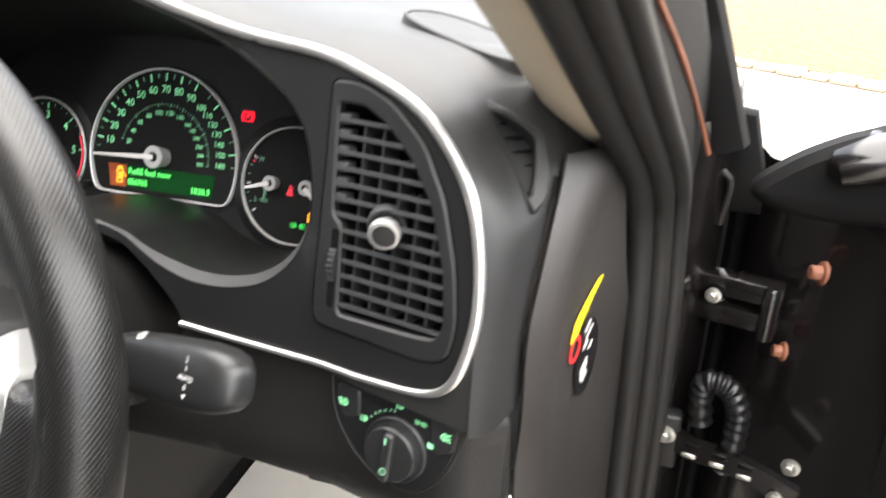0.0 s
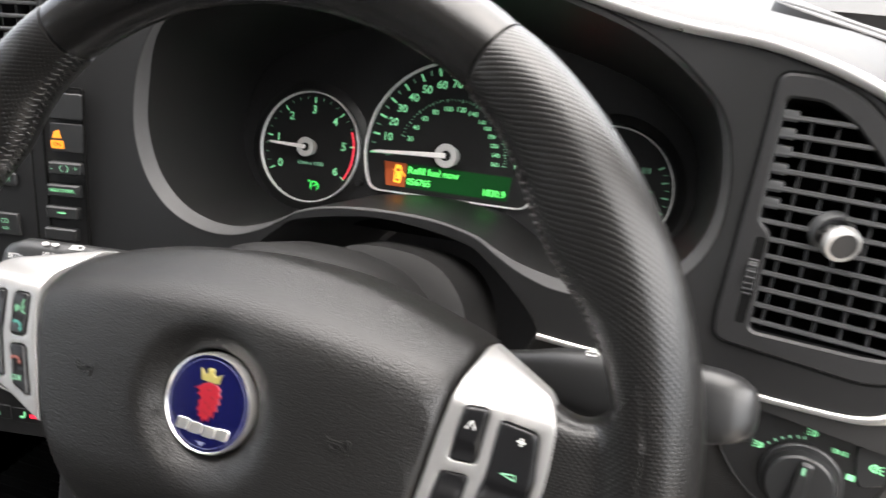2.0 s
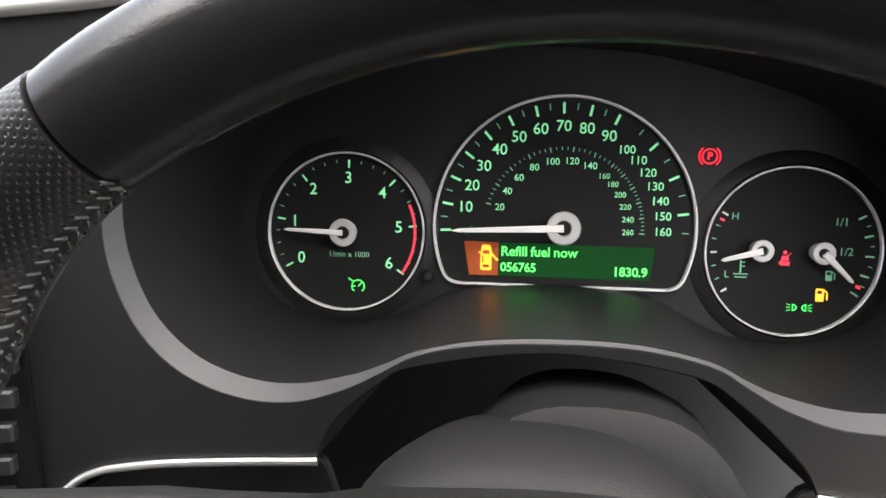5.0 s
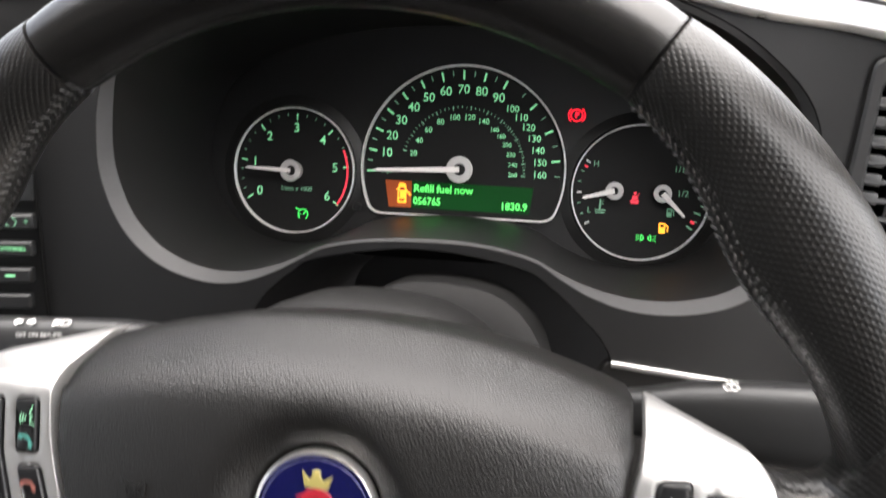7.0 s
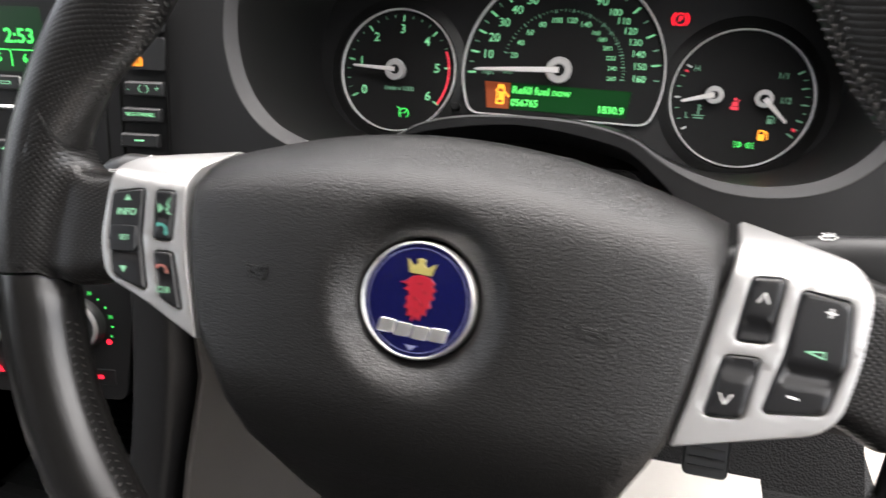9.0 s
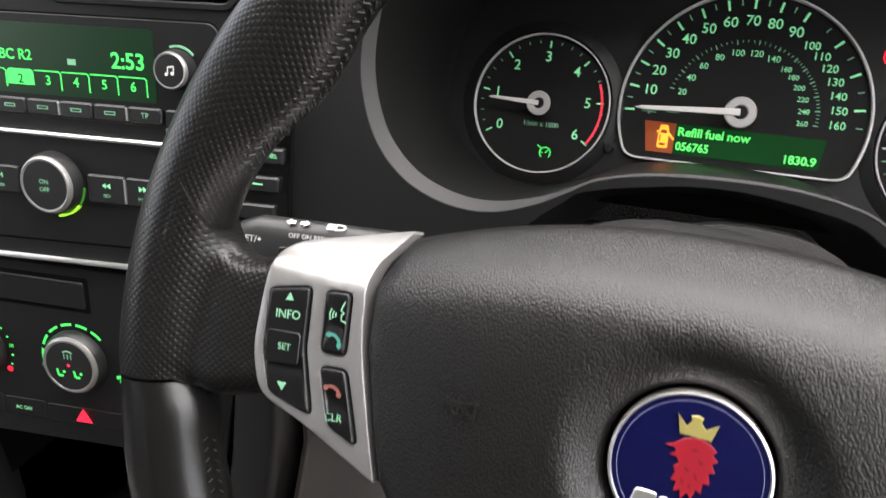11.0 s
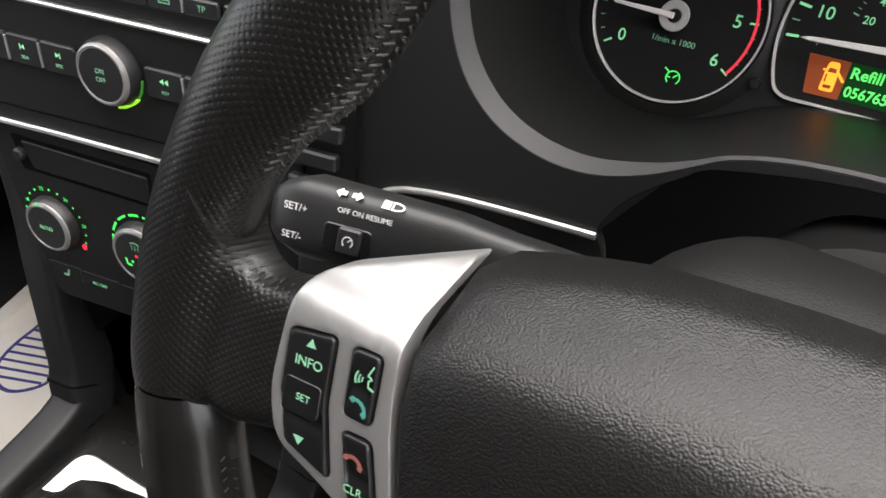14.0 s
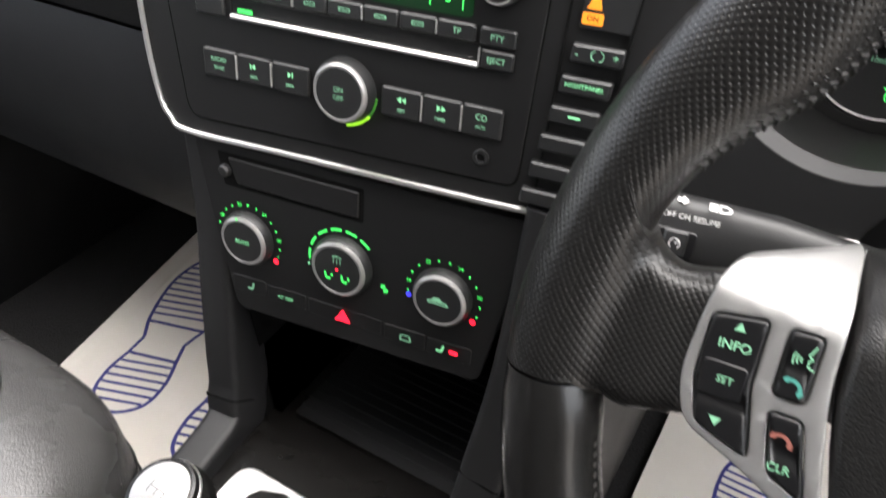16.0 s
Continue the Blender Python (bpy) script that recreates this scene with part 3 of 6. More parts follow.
for v in range(0, 165, 10):
    a = mph(v)
    big = v < 95
    if v:
        x, y = polar(CS, 51.5 if big else 50.5, a)
        part("numeral", words(str(v), 8.0 if big else 6.0, x, y, 0.15, bold=0.05), GREEN, spd, "green numeral")
    if big or v in (110, 130, 150):
        part("tick", tick(CS, 58.0, 63.6, a, 1.25), GREEN, spd)
    else:
        part("tick", tick(CS, 60.0, 63.4, a, 0.6), GREEND, spd)
    if v < 90:
        part("minor_tick", tick(CS, 60.0, 63.4, mph(v + 5), 0.6), GREEND, spd)
KA = {20: 164, 40: 148.5, 60: 133, 80: 117, 100: 100.7, 120: 84, 140: 68, 160: 53, 180: 42.5, 200: 31, 220: 19.3, 240: 7.8, 260: -3.5}
for v, a in KA.items():
    x, y = polar(CS, 34.0 if v < 150 else 33.2, a)
    part("inner_numeral", words(str(v), 5.0 if v < 150 else 4.0, x, y, 0.15, bold=0.02), GREEN, spd, "small green numeral")
    part("inner_tick", tick(CS, 38.8, 41.4, a, 0.6), GREEND, spd)
ks = sorted(KA)
for a, b in zip(ks, ks[1:]):
    part("inner_minor_tick", join(*[tick(CS, 39.6, 41.2, KA[a] + (KA[b] - KA[a]) * k / 4, 0.35) for k in (1, 2, 3)]), GREEND, spd)
part("caption", words("mph", 4.6, -50, -2.4, 0.12), GREEND, spd)
part("caption", words("km/h", 3.4, -36.5, -1.8, 0.12), GREEND, spd)
part("needle", needle(CS, 182.6, 57, 3.4, 12.5), NEEDLE, spd, "white needle")
part("needle_hub", hub(CS, 8.6, 12.4), HUB, spd)
part("hub_centre", shift(lathe([(3.7, 11.8), (3.6, 12.3), (0.2, 12.4)], 24), Matrix.Translation((*CS, 0))), FACE, spd)
part("display", flat([(-33.2, -8.8), (46.8, -9.4), (44.6, -26.6), (-33.2, -26.2)], 0.1, 0.5), LCDG, spd, "green lit text display")
part("display_warning", flat([(-51.3, -8.6), (-33.2, -8.8), (-33.2, -26.2), (-48.4, -26.2)], 0.1, 0.5), LCDO, spd, "orange lit field")
x = -32.0
for w in ("Refill", "fuel", "now"):
    bm = words(w, 7.0, x, -13.4, 0.65, "LEFT", 0.16)
    x = max(q.co.x for q in bm.verts) + 1.9
    part("message_word", bm, LCDT, spd, "green message text")
part("mileage", words("056765", 6.6, -32.0, -21.8, 0.65, "LEFT", 0.16, wide=0.94), LCDT, spd)
part("trip", words("1830.9", 6.6, 43.4, -22.4, 0.65, "RIGHT", 0.16, wide=0.98), LCDT, spd)
dx, dy = -39.6, -17.2
part("door_symbol", join(plate(rounded([(dx - 3.0, dy - 6.3), (dx + 3.0, dy - 6.3), (dx + 2.8, dy + 4), (dx + 2.2, dy + 7), (dx - 2.2, dy + 7), (dx - 2.8, dy + 4)], 1.2),
                               [rounded([(dx - 2.0, dy + 2.2), (dx + 2.0, dy + 2.2), (dx + 1.5, dy + 4.2), (dx - 1.5, dy + 4.2)], 0.5), rounded([(dx - 1.7, dy - 5), (dx + 1.7, dy - 5), (dx + 1.9, dy - 3.4), (dx - 1.9, dy - 3.4)], 0.5), rounded([(dx - 2.2, dy - 2.4), (dx - 1.4, dy - 2.4), (dx - 1.4, dy + 1.4), (dx - 2.2, dy + 1.4)], 0.3)], 0.65, 0.8),
                         bar(dx + 2.6, dy + 2.6, dx + 6.0, dy - 1.0, 1.1, 0.65), bar(dx - 4.0, dy + 3, dx - 3, dy + 3, 0.9, 0.65)), ORANGE, spd, "orange open-door symbol")

# temperature and fuel
fue = part("fuel_gauge", plate(circle(*CF, 41.8), [], -0.3, 0.0), FACE, cluster, "black temperature and fuel face")
part("ring", dial_ring(circle(*CF, 42.9, 72), circle(*CF, 41.9, 72), -0.3, 3.0), RINGM, fue, "thin silver ring")
HT, HF = (97.1, -8.4), (126.2, -8.7)
for k in range(7):
    a = 151 + 62 * k / 6
    part("tick", tick(CF, 37.2 if k % 3 else 36.2, 39.4, a, 0.55 if k % 3 else 1.0), GREEND if k % 3 else WHITE, fue)
for k in range(9):
    a = 29 - 62 * k / 8
    part("tick", tick(CF, 37.4 if k % 2 else 35.2, 39.4, a, 0.5 if k % 2 else 0.95), GREEND, fue)
part("red_tick", tick(CF, 36.4, 38.8, 156, 1.2), BELT, fue)
part("red_tick", tick(CF, 35.6, 38.2, -27, 1.6), BELT, fue)
for txt, x, y, sz in (("H", 85.3, 8.0, 5.2), ("L", 82.6, -21.5, 5.2), ("1/1", 136.4, 6.4, 5.6), ("1/2", 139.4, -8.4, 5.6)):
    part("caption", words(txt, sz, x, y, 0.15), GREEND, fue)
part("needle", needle(HT, 195, 20.5, 3.0, 8.2), NEEDLE, fue, "white needle")
part("needle", needle(HF, -45, 20, 3.0, 8.2), NEEDLE, fue, "white needle")
part("needle_hub", hub(HT, 5.6, 8.0), HUB, fue)
part("needle_hub", hub(HF, 5.6, 8.0), HUB, fue)
for c in (HT, HF):
    part("hub_centre", shift(lathe([(2.4, 7.4), (2.3, 7.9), (0.2, 8.0)], 24), Matrix.Translation((*c, 0))), FACE, fue)
part("coolant_symbol", join(bar(89.3, -20.5, 89.3, -14, 0.9, 0.15), bar(89.3, -15, 91.4, -15, 0.5, 0.15), bar(89.3, -17, 91.4, -17, 0.5, 0.15), bar(86, -21, 93, -21, 0.6, 0.15), bar(86.5, -22.6, 92.5, -22.6, 0.6, 0.15)), GREEND, fue)


def pump(x, y, k):
    return join(plate(rounded([(x - 2.6 * k, y - 3.4 * k), (x + 1.6 * k, y - 3.4 * k), (x + 1.6 * k, y + 3.4 * k), (x - 2.6 * k, y + 3.4 * k)], 0.7 * k),
                      [[(x - 1.7 * k, y + 0.6 * k), (x + 0.7 * k, y + 0.6 * k), (x + 0.7 * k, y + 2.4 * k), (x - 1.7 * k, y + 2.4 * k)]], 0.15, 0.3), bar(x + 1.6 * k, y + 2.6 * k, x + 3.3 * k, y + 1.2 * k, 0.7 * k, 0.15), bar(x + 3.2 * k, y + 1.4 * k, x + 3.2 * k, y - 2.6 * k, 0.7 * k, 0.15))


part("fuel_symbol", pump(132.4, -20.5, 0.75), GREEND, fue)
part("low_fuel_lamp", pump(128.8, -30.4, 0.95), ORANGE, fue, "orange low-fuel lamp")
bx, by = 110.5, -12.8
part("seat_belt_lamp", join(flat(circle(bx, by + 3.4, 1.0, 16), 0.15), flat([(bx - 1.5, by + 1.8), (bx + 1.5, by + 1.8), (bx + 1.9, by - 0.8), (bx - 1.9, by - 0.8)], 0.15), flat([(bx - 2.6, by - 1.2), (bx + 2.6, by - 1.2), (bx + 2.2, by - 3.2), (bx - 2.2, by - 3.2)], 0.15),
                            bar(bx - 3.0, by - 2.2, bx + 2.8, by + 3.2, 0.5, 0.35)), BELT, fue, "red seat belt lamp")
lx, ly = 118.9, -37.2


def beam(x, y, k, sg):
    return join(plate([(x + sg * q[0] * k, y + q[1] * k) for q in [(2.3, -1.6), (2.3, 1.6), (1.3, 1.4), (0.5, 0.7), (0.3, 0), (0.5, -0.7), (1.3, -1.4)]], [[(x + sg * q[0] * k, y + q[1] * k) for q in [(1.8, -1.0), (1.8, 1.0), (1.0, 0.5), (1.0, -0.5)]]], 0.15, 0.3),
                *[bar(x + sg * 2.9 * k, y + (0.9 * j) * k, x + sg * 4.6 * k, y + (1.5 * j) * k, 0.32 * k, 0.15) for j in (-1, 0, 1)])


part("side_light_lamp", join(beam(lx + 0.7, ly, 1.2, 1), beam(lx - 0.7, ly, 1.2, -1)), GREENB, fue, "lit side light symbol")
px, py = 71.1, 37.8
part("brake_lamp", join(plate(circle(px, py, 3.9, 32), [circle(px, py, 3.35, 32)], 0.2, 0.35), words("P", 5.0, px + 0.1, py, 0.25, bold=0.06), arc_band(px, py, 4.9, 5.45, 130, 230, 0.2), arc_band(px, py, 4.9, 5.45, -50, 50, 0.2)), REDL, cluster, "lit red parking brake lamp")
part("trip_button", shift(lathe([(2.6, 0), (2.6, 5), (2.2, 5.6), (0.3, 5.8)], 20), Matrix.Translation((-69.5, -27.5, 0))), FASCIA, cluster)

# ---- steering wheel ----
wheel = thing("steering_wheel", WHEEL, "black leather steering wheel with perforated grips and silver spokes", "steering wheel")
RR, RC, RZ, RT = 168.0, (0.0, 5.2), -7.4, radians(5.3)


def rim_r(a):
    """Thickness of the rim: fuller at the thumb rests."""
    a = a % 360
    return 16.8 - 1.4 * smoothstep(50, 66, a) * smoothstep(134, 118, a)


def thumb(a):
    """The swelling of the rim's inner side above the spokes."""
    a = a % 360
    return 10.5 * math.exp(-((a - 35) / 13) ** 2) + 10.0 * math.exp(-((a - 147) / 10) ** 2)


def rim_across(a, b):
    """Distance from the ring's middle at the turn b of its section."""
    a = a % 360
    rr = 14.8 + 2.4 * smoothstep(184, 192, a) * smoothstep(356, 348, a)
    return 191.2 - rr + rr * math.cos(b) - max(0, -math.cos(b)) ** 1.5 * thumb(a)


def rim_at(rad, a, z):
    """A point of the rim, whose ring leans a little against the hub."""
    c, s_ = math.cos(radians(a)), math.sin(radians(a))
    y = rad * s_
    return (RC[0] + rad * c, RC[1] + y * math.cos(RT) - z * math.sin(RT), RZ + z * math.cos(RT) + y * math.sin(RT))


def rim_piece(a0, a1, grow=0.0, n=None, close=0.0):
    k = n or max(3, int(abs(a1 - a0) / 2))
    rings = []
    for i in range(k + 1):
        a = a0 + (a1 - a0) * i / k
        end = 1 - close * (max(0, 1 - min(i, k - i) / 2.0)) ** 2
        rr = (rim_r(a) + grow) * end
        ring = []
        for j in range(28):
            b = 2 * math.pi * j / 28
            rad = rim_across(a, b) + (grow - (1 - end) * 14) * math.cos(b)
            ring.append(rim_at(rad, a, rr * 0.95 * math.sin(b)))
        rings.append(ring)
    return loft(rings, True, True, uv=lambda i, j: (radians(a0 + (a1 - a0) * i / k) * RR, j / 28 * 112.0))


for nm, a0, a1, mt, gr, lb in (("grip", -7.5, 57.5, PERF, 0.35, "perforated black leather grip"), ("grip", 127, 187, PERF, 0.35, "perforated black leather grip"),
                               ("rim_top", 57.9, 126.6, LEATHER, 0, "smooth black leather"), ("rim_bottom", 187.4, 352.1, LEATHER, 0, "smooth black leather")):
    part(nm, rim_piece(a0, a1, gr, close=0.035), mt, wheel, lb, smooth=60)


def stitch_at(a, side, up):
    """A place on the rim's inner side, up degrees off the seam, turned to lie on the skin."""
    rr, b = rim_r(a), radians(170 + up)
    p = Vector(rim_at(rim_across(a, b) + side * math.cos(b), a, rr * 0.95 * math.sin(b)))
    return Matrix.Translation(p) @ Matrix.Rotation(radians(a), 4, "Z") @ Matrix.Rotation(radians(10 - up), 4, "Y")


def stitches(a0, a1, step=1.1, k_=1.0):
    """Baseball stitches across the seam: a slanted bar each, dipping into it."""
    out, a = [], a0
    while a < a1:
        for sg in (-1, 1):
            m = stitch_at(a + sg * 0.26, 0.5, sg * 6.5) @ Matrix.Rotation(radians(32 * sg), 4, "X")
            out.append(shift(box(-0.55 * k_, 0.55 * k_, -0.5 * k_, 0.5 * k_, -1.9 * k_, 1.9 * k_, 0.4 * k_, 2), m))
        a += step
    return join(*out)


def puckers(a0, a1, step=1.1):
    """The leather drawn into small folds on both sides of the seam."""
    random.seed(11)
    out, a = [], a0
    while a < a1:
        for sg in (-1, 1):
            b = bmesh.new()
            bmesh.ops.create_icosphere(b, subdivisions=1, radius=1.0)
            m = stitch_at(a + sg * 0.2 + random.uniform(-0.08, 0.08), -0.15, sg * (13 + random.uniform(-2, 2))) @ Matrix.Rotation(radians(22 * sg), 4, "X") @ Matrix.Diagonal((0.62, 0.8, 2.1 + random.uniform(-0.5, 0.5), 1))
            out.append(shift(b, m))
        a += step
    return join(*out)


for a0, a1, k0, m0 in ((20, 57, 0.88, STITCH), (127, 160, 0.8, STITCHD)):
    part("stitching", stitches(a0, a1, 1.1, k0), m0, wheel, "grey cross stitching", smooth=50)
    part("seam_fold", puckers(a0, a1), LEATHER, wheel, "leather puckered along the seam", smooth=80)
for a0, a1 in ((195, 235), (-55, -14)):
    part("stitching", stitches(a0, a1, 1.3, 0.5), THREAD, wheel, "black cross stitching", smooth=50)


def hub_back(u, v, start, k):
    return -k * max(0, v - start) ** 2


def spoke_fn(u, v, w):
    return (u, v, w + hub_back(u, v, 26.5, 0.083))


def pad_top(u):
    return 65.5 - 18.5 * (u / 100) ** 2


def pad_fn(u, v, w):
    q = 7.0 - 6.0 * (abs(u) / 100) ** 3
    if v > 12:
        t = (v - 12) / max(10, pad_top(u) - 12)
        ridge = (math.hypot(t - 0.62, 0.15) + t - 0.62 - 0.0179) / 0.771
        side = smoothstep(60, 96, abs(u))
        q -= 37 * (ridge * (1 - side) + t ** 4 * side)
    if v < -30:
        q -= 0.012 * (v + 30) ** 2
    d = math.hypot(u, v - 1.3)
    q -= 5.5 * smoothstep(34, 23.5, d)
    return (u, v, q + w)


PADP = [(-101.2, 46.6), (-99.8, 29), (-97.6, 11), (-90.8, -12), (-85.2, -27.5), (-64, -62), (-46, -84), (-36, -104), (-20, -112), (22, -112), (40, -104), (58, -84), (75, -58), (90, -29), (94.5, -7), (98, 15.5), (100, 33), (101, 46.5)]
top = [(u, pad_top(u)) for u in range(92, -93, -8)]
bm = plate(inset(PADP + top, 1.0), [circle(0, 1.3, 22.2, 40)], -34, 0, 2.0, 4.5, pad_fn)
pad = part("airbag_cover", bm, PAD, wheel, "grained black airbag cover", smooth=50)
bm = loft([[pad_fn(x * 0.99, (y - 20) * 0.99 + 20, -30) for x, y in PADP], [(x * 0.7, y * 0.7, -62) for x, y in PADP]], True, True)
part("hub_back", bm, BLACK, wheel)


def horn_mark(u, v, sg):
    """The outline of a bugle, pressed up from the skin."""
    line = [(-5.4, 2.6), (-5.8, 0.8), (-4.8, 0.2), (1.6, -0.2), (4.6, -3.4), (5.2, 2.8), (2.0, 1.2), (-4.6, 1.4)]
    coil = [(-3.4, 0.2), (-3.8, -1.4), (-2.0, -2.6), (0.4, -2.4), (1.2, -1.0)]
    edges = list(zip(line, line[1:] + line[:1])) + list(zip(coil, coil[1:]))
    out = []
    for p, q in edges:
        a, b = Vector(p) * 0.85, Vector(q) * 0.85
        n = Vector((-(b - a).y, (b - a).x)).normalized() * 0.45
        out.append(plate([(u + sg * c.x, v + c.y) for c in (a + n, a - n, b - n, b + n)], [], -0.4, 0.65, 0, 0, pad_fn))
    return join(*out)


part("horn_symbol", horn_mark(61.7, 1.4, 1), PAD, wheel, "embossed horn mark")
part("horn_symbol", horn_mark(-62.5, 2.0, 1), PAD, wheel, "embossed horn mark")

# badge
badge = part("emblem", shift(lathe([(20.9, -4), (20.9, 1.2), (20.6, 2.0), (20.1, 2.2), (19.7, 1.6)], 64, False), Matrix.Translation((0, 1.3, 1.0))), CHROME, wheel, "round badge with chrome rim")
part("disc", shift(lathe([(19.9, 0.6), (19.8, 1.5), (14, 2.0), (7, 2.25), (0.3, 2.3)], 64, False), Matrix.Translation((0, 1.3, 1.0))), BLUE, badge, "blue enamel disc")
part("inner_line", shift(plate(circle(0, 0, 18.4, 64), [circle(0, 0, 18.2, 64)], 1.5, 1.78), Matrix.Translation((0, 1.3, 1.0))), BADGELINE, badge)
crest = [(-2.6, 9.6), (0.6, 10.4), (3.6, 9.8), (5.8, 8.2), (5.0, 7.0), (6.6, 5.6), (5.2, 4.6), (6.4, 2.6), (4.8, 2.0), (5.6, -0.6), (4.0, -0.8), (4.0, -3.6), (2.6, -2.8), (1.8, -5.8), (0.6, -4.2), (-0.8, -6.4), (-1.2, -3.8), (-2.8, -4.6),
         (-2.6, -2.0), (-4.0, -1.8), (-3.2, 0.4), (-4.0, 1.8), (-2.8, 3.0), (-3.6, 4.2), (-5.4, 4.6), (-3.8, 5.6), (-4.6, 6.6), (-7.0, 6.8), (-4.4, 8.0)]
part("crest", plate(crest, [], 3.0, 3.7, 0.15), RED, badge, "red shape on the badge")
for pts in ([(-0.6, 7.4), (1.8, 7.9), (0.4, 6.6)], [(1.6, 5.6), (3.6, 4.2), (2.4, 3.8)], [(-1.4, 3.0), (0.6, 1.6), (-0.8, 1.2)], [(1.4, 2.0), (2.8, -0.4), (1.6, -0.2)], [(-1.6, -0.2), (-0.2, -2.4), (-1.4, -1.8)], [(0.8, -1.0), (1.4, -3.2), (0.4, -2.4)]):
    part("crest_line", flat(pts, 3.7, 0.12), REDLINE, badge)
crown = [(-4.0, 10.6), (-5.2, 15.4), (-2.6, 12.9), (-1.5, 14.4), (-1.9, 15.6), (-0.2, 16.2), (1.2, 15.6), (0.8, 14.4), (2.2, 12.9), (5.2, 14.8), (4.0, 10.4)]
part("crown", plate(crown, [], 3.0, 3.8, 0.15), GOLD, badge, "gold shape on the badge")
for x0, x1, y0, y1 in ((-12.6, -6.6, -11.4, -6.4), (-6.3, -0.2, -11.9, -6.9), (0.1, 6.2, -12.1, -7.1), (6.5, 12.5, -11.8, -6.8)):
    part("plate", plate(rounded([(x0 - 0.5, y0), (x1 - 0.5, y0), (x1 + 0.5, y1), (x0 + 0.5, y1)], 1.1), [], 2.2, 3.3, 0.3), CHROME, badge, "silver block on the badge")
# reflection below the blocks, painted as a grey triangle
part("lower_reflection", flat([(-3.2, -13.2), (3.6, -13.2), (0.3, -16.4)], 2.7), BADGELINE, badge, "grey wedge painted as a reflection on the badge")

# silver spoke covers with their keys
SLP = rounded([(-134.5, 37), (-136, 22), (-136, 2), (-131, -12), (-113, -17.5), (-86.0, -29.0), (-91.6, -12), (-98.6, 11), (-100.8, 29), (-102.6, 48.6)], [6, 8, 6, 6, 8, 1, 8, 8, 8, 2])
SRP = rounded([(137, 36.5), (141, 26), (140.6, 7), (136.8, -11.5), (131, -17.5), (90.0, -30.2), (94.9, -7), (98.2, 15.5), (101.5, 31), (104, 47.5)], [6, 8, 10, 8, 8, 1, 8, 8, 8, 2])
INFO = [(-133.3, 21.8), (-118.8, 25.2), (-117.2, 5.8), (-111.0, -14.2), (-127.2, -10.2), (-131.8, 2)]
VOICE = [(-113.4, 25.2), (-104.8, 26.0), (-103.2, 6.6), (-111.6, 6.2)]
HANG = [(-110.6, 1.6), (-101.8, 2.4), (-94.0, -19.4), (-104.6, -15.6)]
UP = [(106.4, 27.4), (116.0, 28.2), (114.4, 7.6), (103.8, 7.0)]
DOWN = [(101.6, 1.8), (112.6, 2.6), (109.8, -16.6), (98.2, -17.8)]
VOL = [(120.8, 25.6), (135.0, 24.0), (136.2, 6), (132.6, -10.6), (114.8, -13.6), (119, 5.5)]


def spoke(outline, keys, label):
    ks = [rounded(k, 2.2) for k in keys]
    bm = plate(outline, [inset(k, -0.35) for k in ks], -9, 0.8, 0.4, 3, spoke_fn)
    return part("spoke_cover", bm, SILVER, wheel, label, smooth=50, even=True)


sl = spoke(SLP, [INFO, VOICE, HANG], "satin silver spoke cover")
sr = spoke(SRP, [UP, DOWN, VOL], "satin silver spoke cover")


def key(pts, parent, label, hollow=None):
    """A rocker key; its middle is dished where hollow names a band of heights."""
    p = rounded(pts, 2.0)

    def fn(u, v, w):
        d = 0.0
        if hollow:
            d = -1.3 * smoothstep(hollow[0] - 2.0, hollow[0] + 1.5, v) * smoothstep(hollow[1] + 2.0, hollow[1] - 1.5, v)
        return (u, v, w + (d if w > 0 else 0) + hub_back(u, v, 26.5, 0.083))
    return part("key", plate(p, [], -8, 1.9, 0.6, 1.6, fn), BUTTON, parent, label, smooth=50, even=True)


k_info = key(INFO, sl, "black rocker key", (-2, 2))
k_voice = key(VOICE, sl, "black rocker key", (14, 18))
k_hang = key(HANG, sl, "black rocker key", (-10, -6))
k_up = key(UP, sr, "black key with an arrow", (7.5, 13.5))
k_down = key(DOWN, sr, "black key with an arrow", (-3.5, 2.5))
k_vol = key(VOL, sr, "black volume rocker key", (-2, 2))
part("marking", words("INFO", 3.9, -124.8, 15.0, 2.0, bold=0.02, turn=6), GREEND, sl, "INFO lettering")
part("set_key", plate(rounded([(-131, 9.2), (-119, 10.2), (-118.2, 0.0), (-130.2, -1.2)], 1.6), [], 1.0, 2.15, 0.25), BUTTON, sl)
part("marking", words("SET", 3.0, -123.9, 4.8, 2.2, turn=5), GREEND, sl, "SET lettering")
part("marking", words("CLR", 3.4, -102.8, -12.6, 2.0, turn=6), GREEND, sl, "CLR lettering")
part("marking", flat([(-126.6, 19.4), (-123.6, 19.8), (-125.3, 22.0)], 2.0), GREEND, sl, "up arrow")
part("marking", flat([(-124.2, -6.4), (-120.8, -6.1), (-122, -8.8)], 2.0), GREEND, sl, "down arrow")


def handset(x, y, k, turn):
    """A telephone receiver: a thin bow with two thick ends."""
    return shift(join(arc_band(0, -3.6, 4.2, 5.9, 35, 145), flat(rounded([(-5.6, -2.2), (-2.9, -2.0), (-2.6, -0.2), (-5.2, 0.6)], 0.6), 0.05), flat(rounded([(2.9, -2.0), (5.6, -2.2), (5.2, 0.6), (2.6, -0.2)], 0.6), 0.05)),
                 Matrix.Translation((x, y, 2.0)) @ Matrix.Rotation(radians(turn), 4, "Z") @ Matrix.Scale(k, 4))


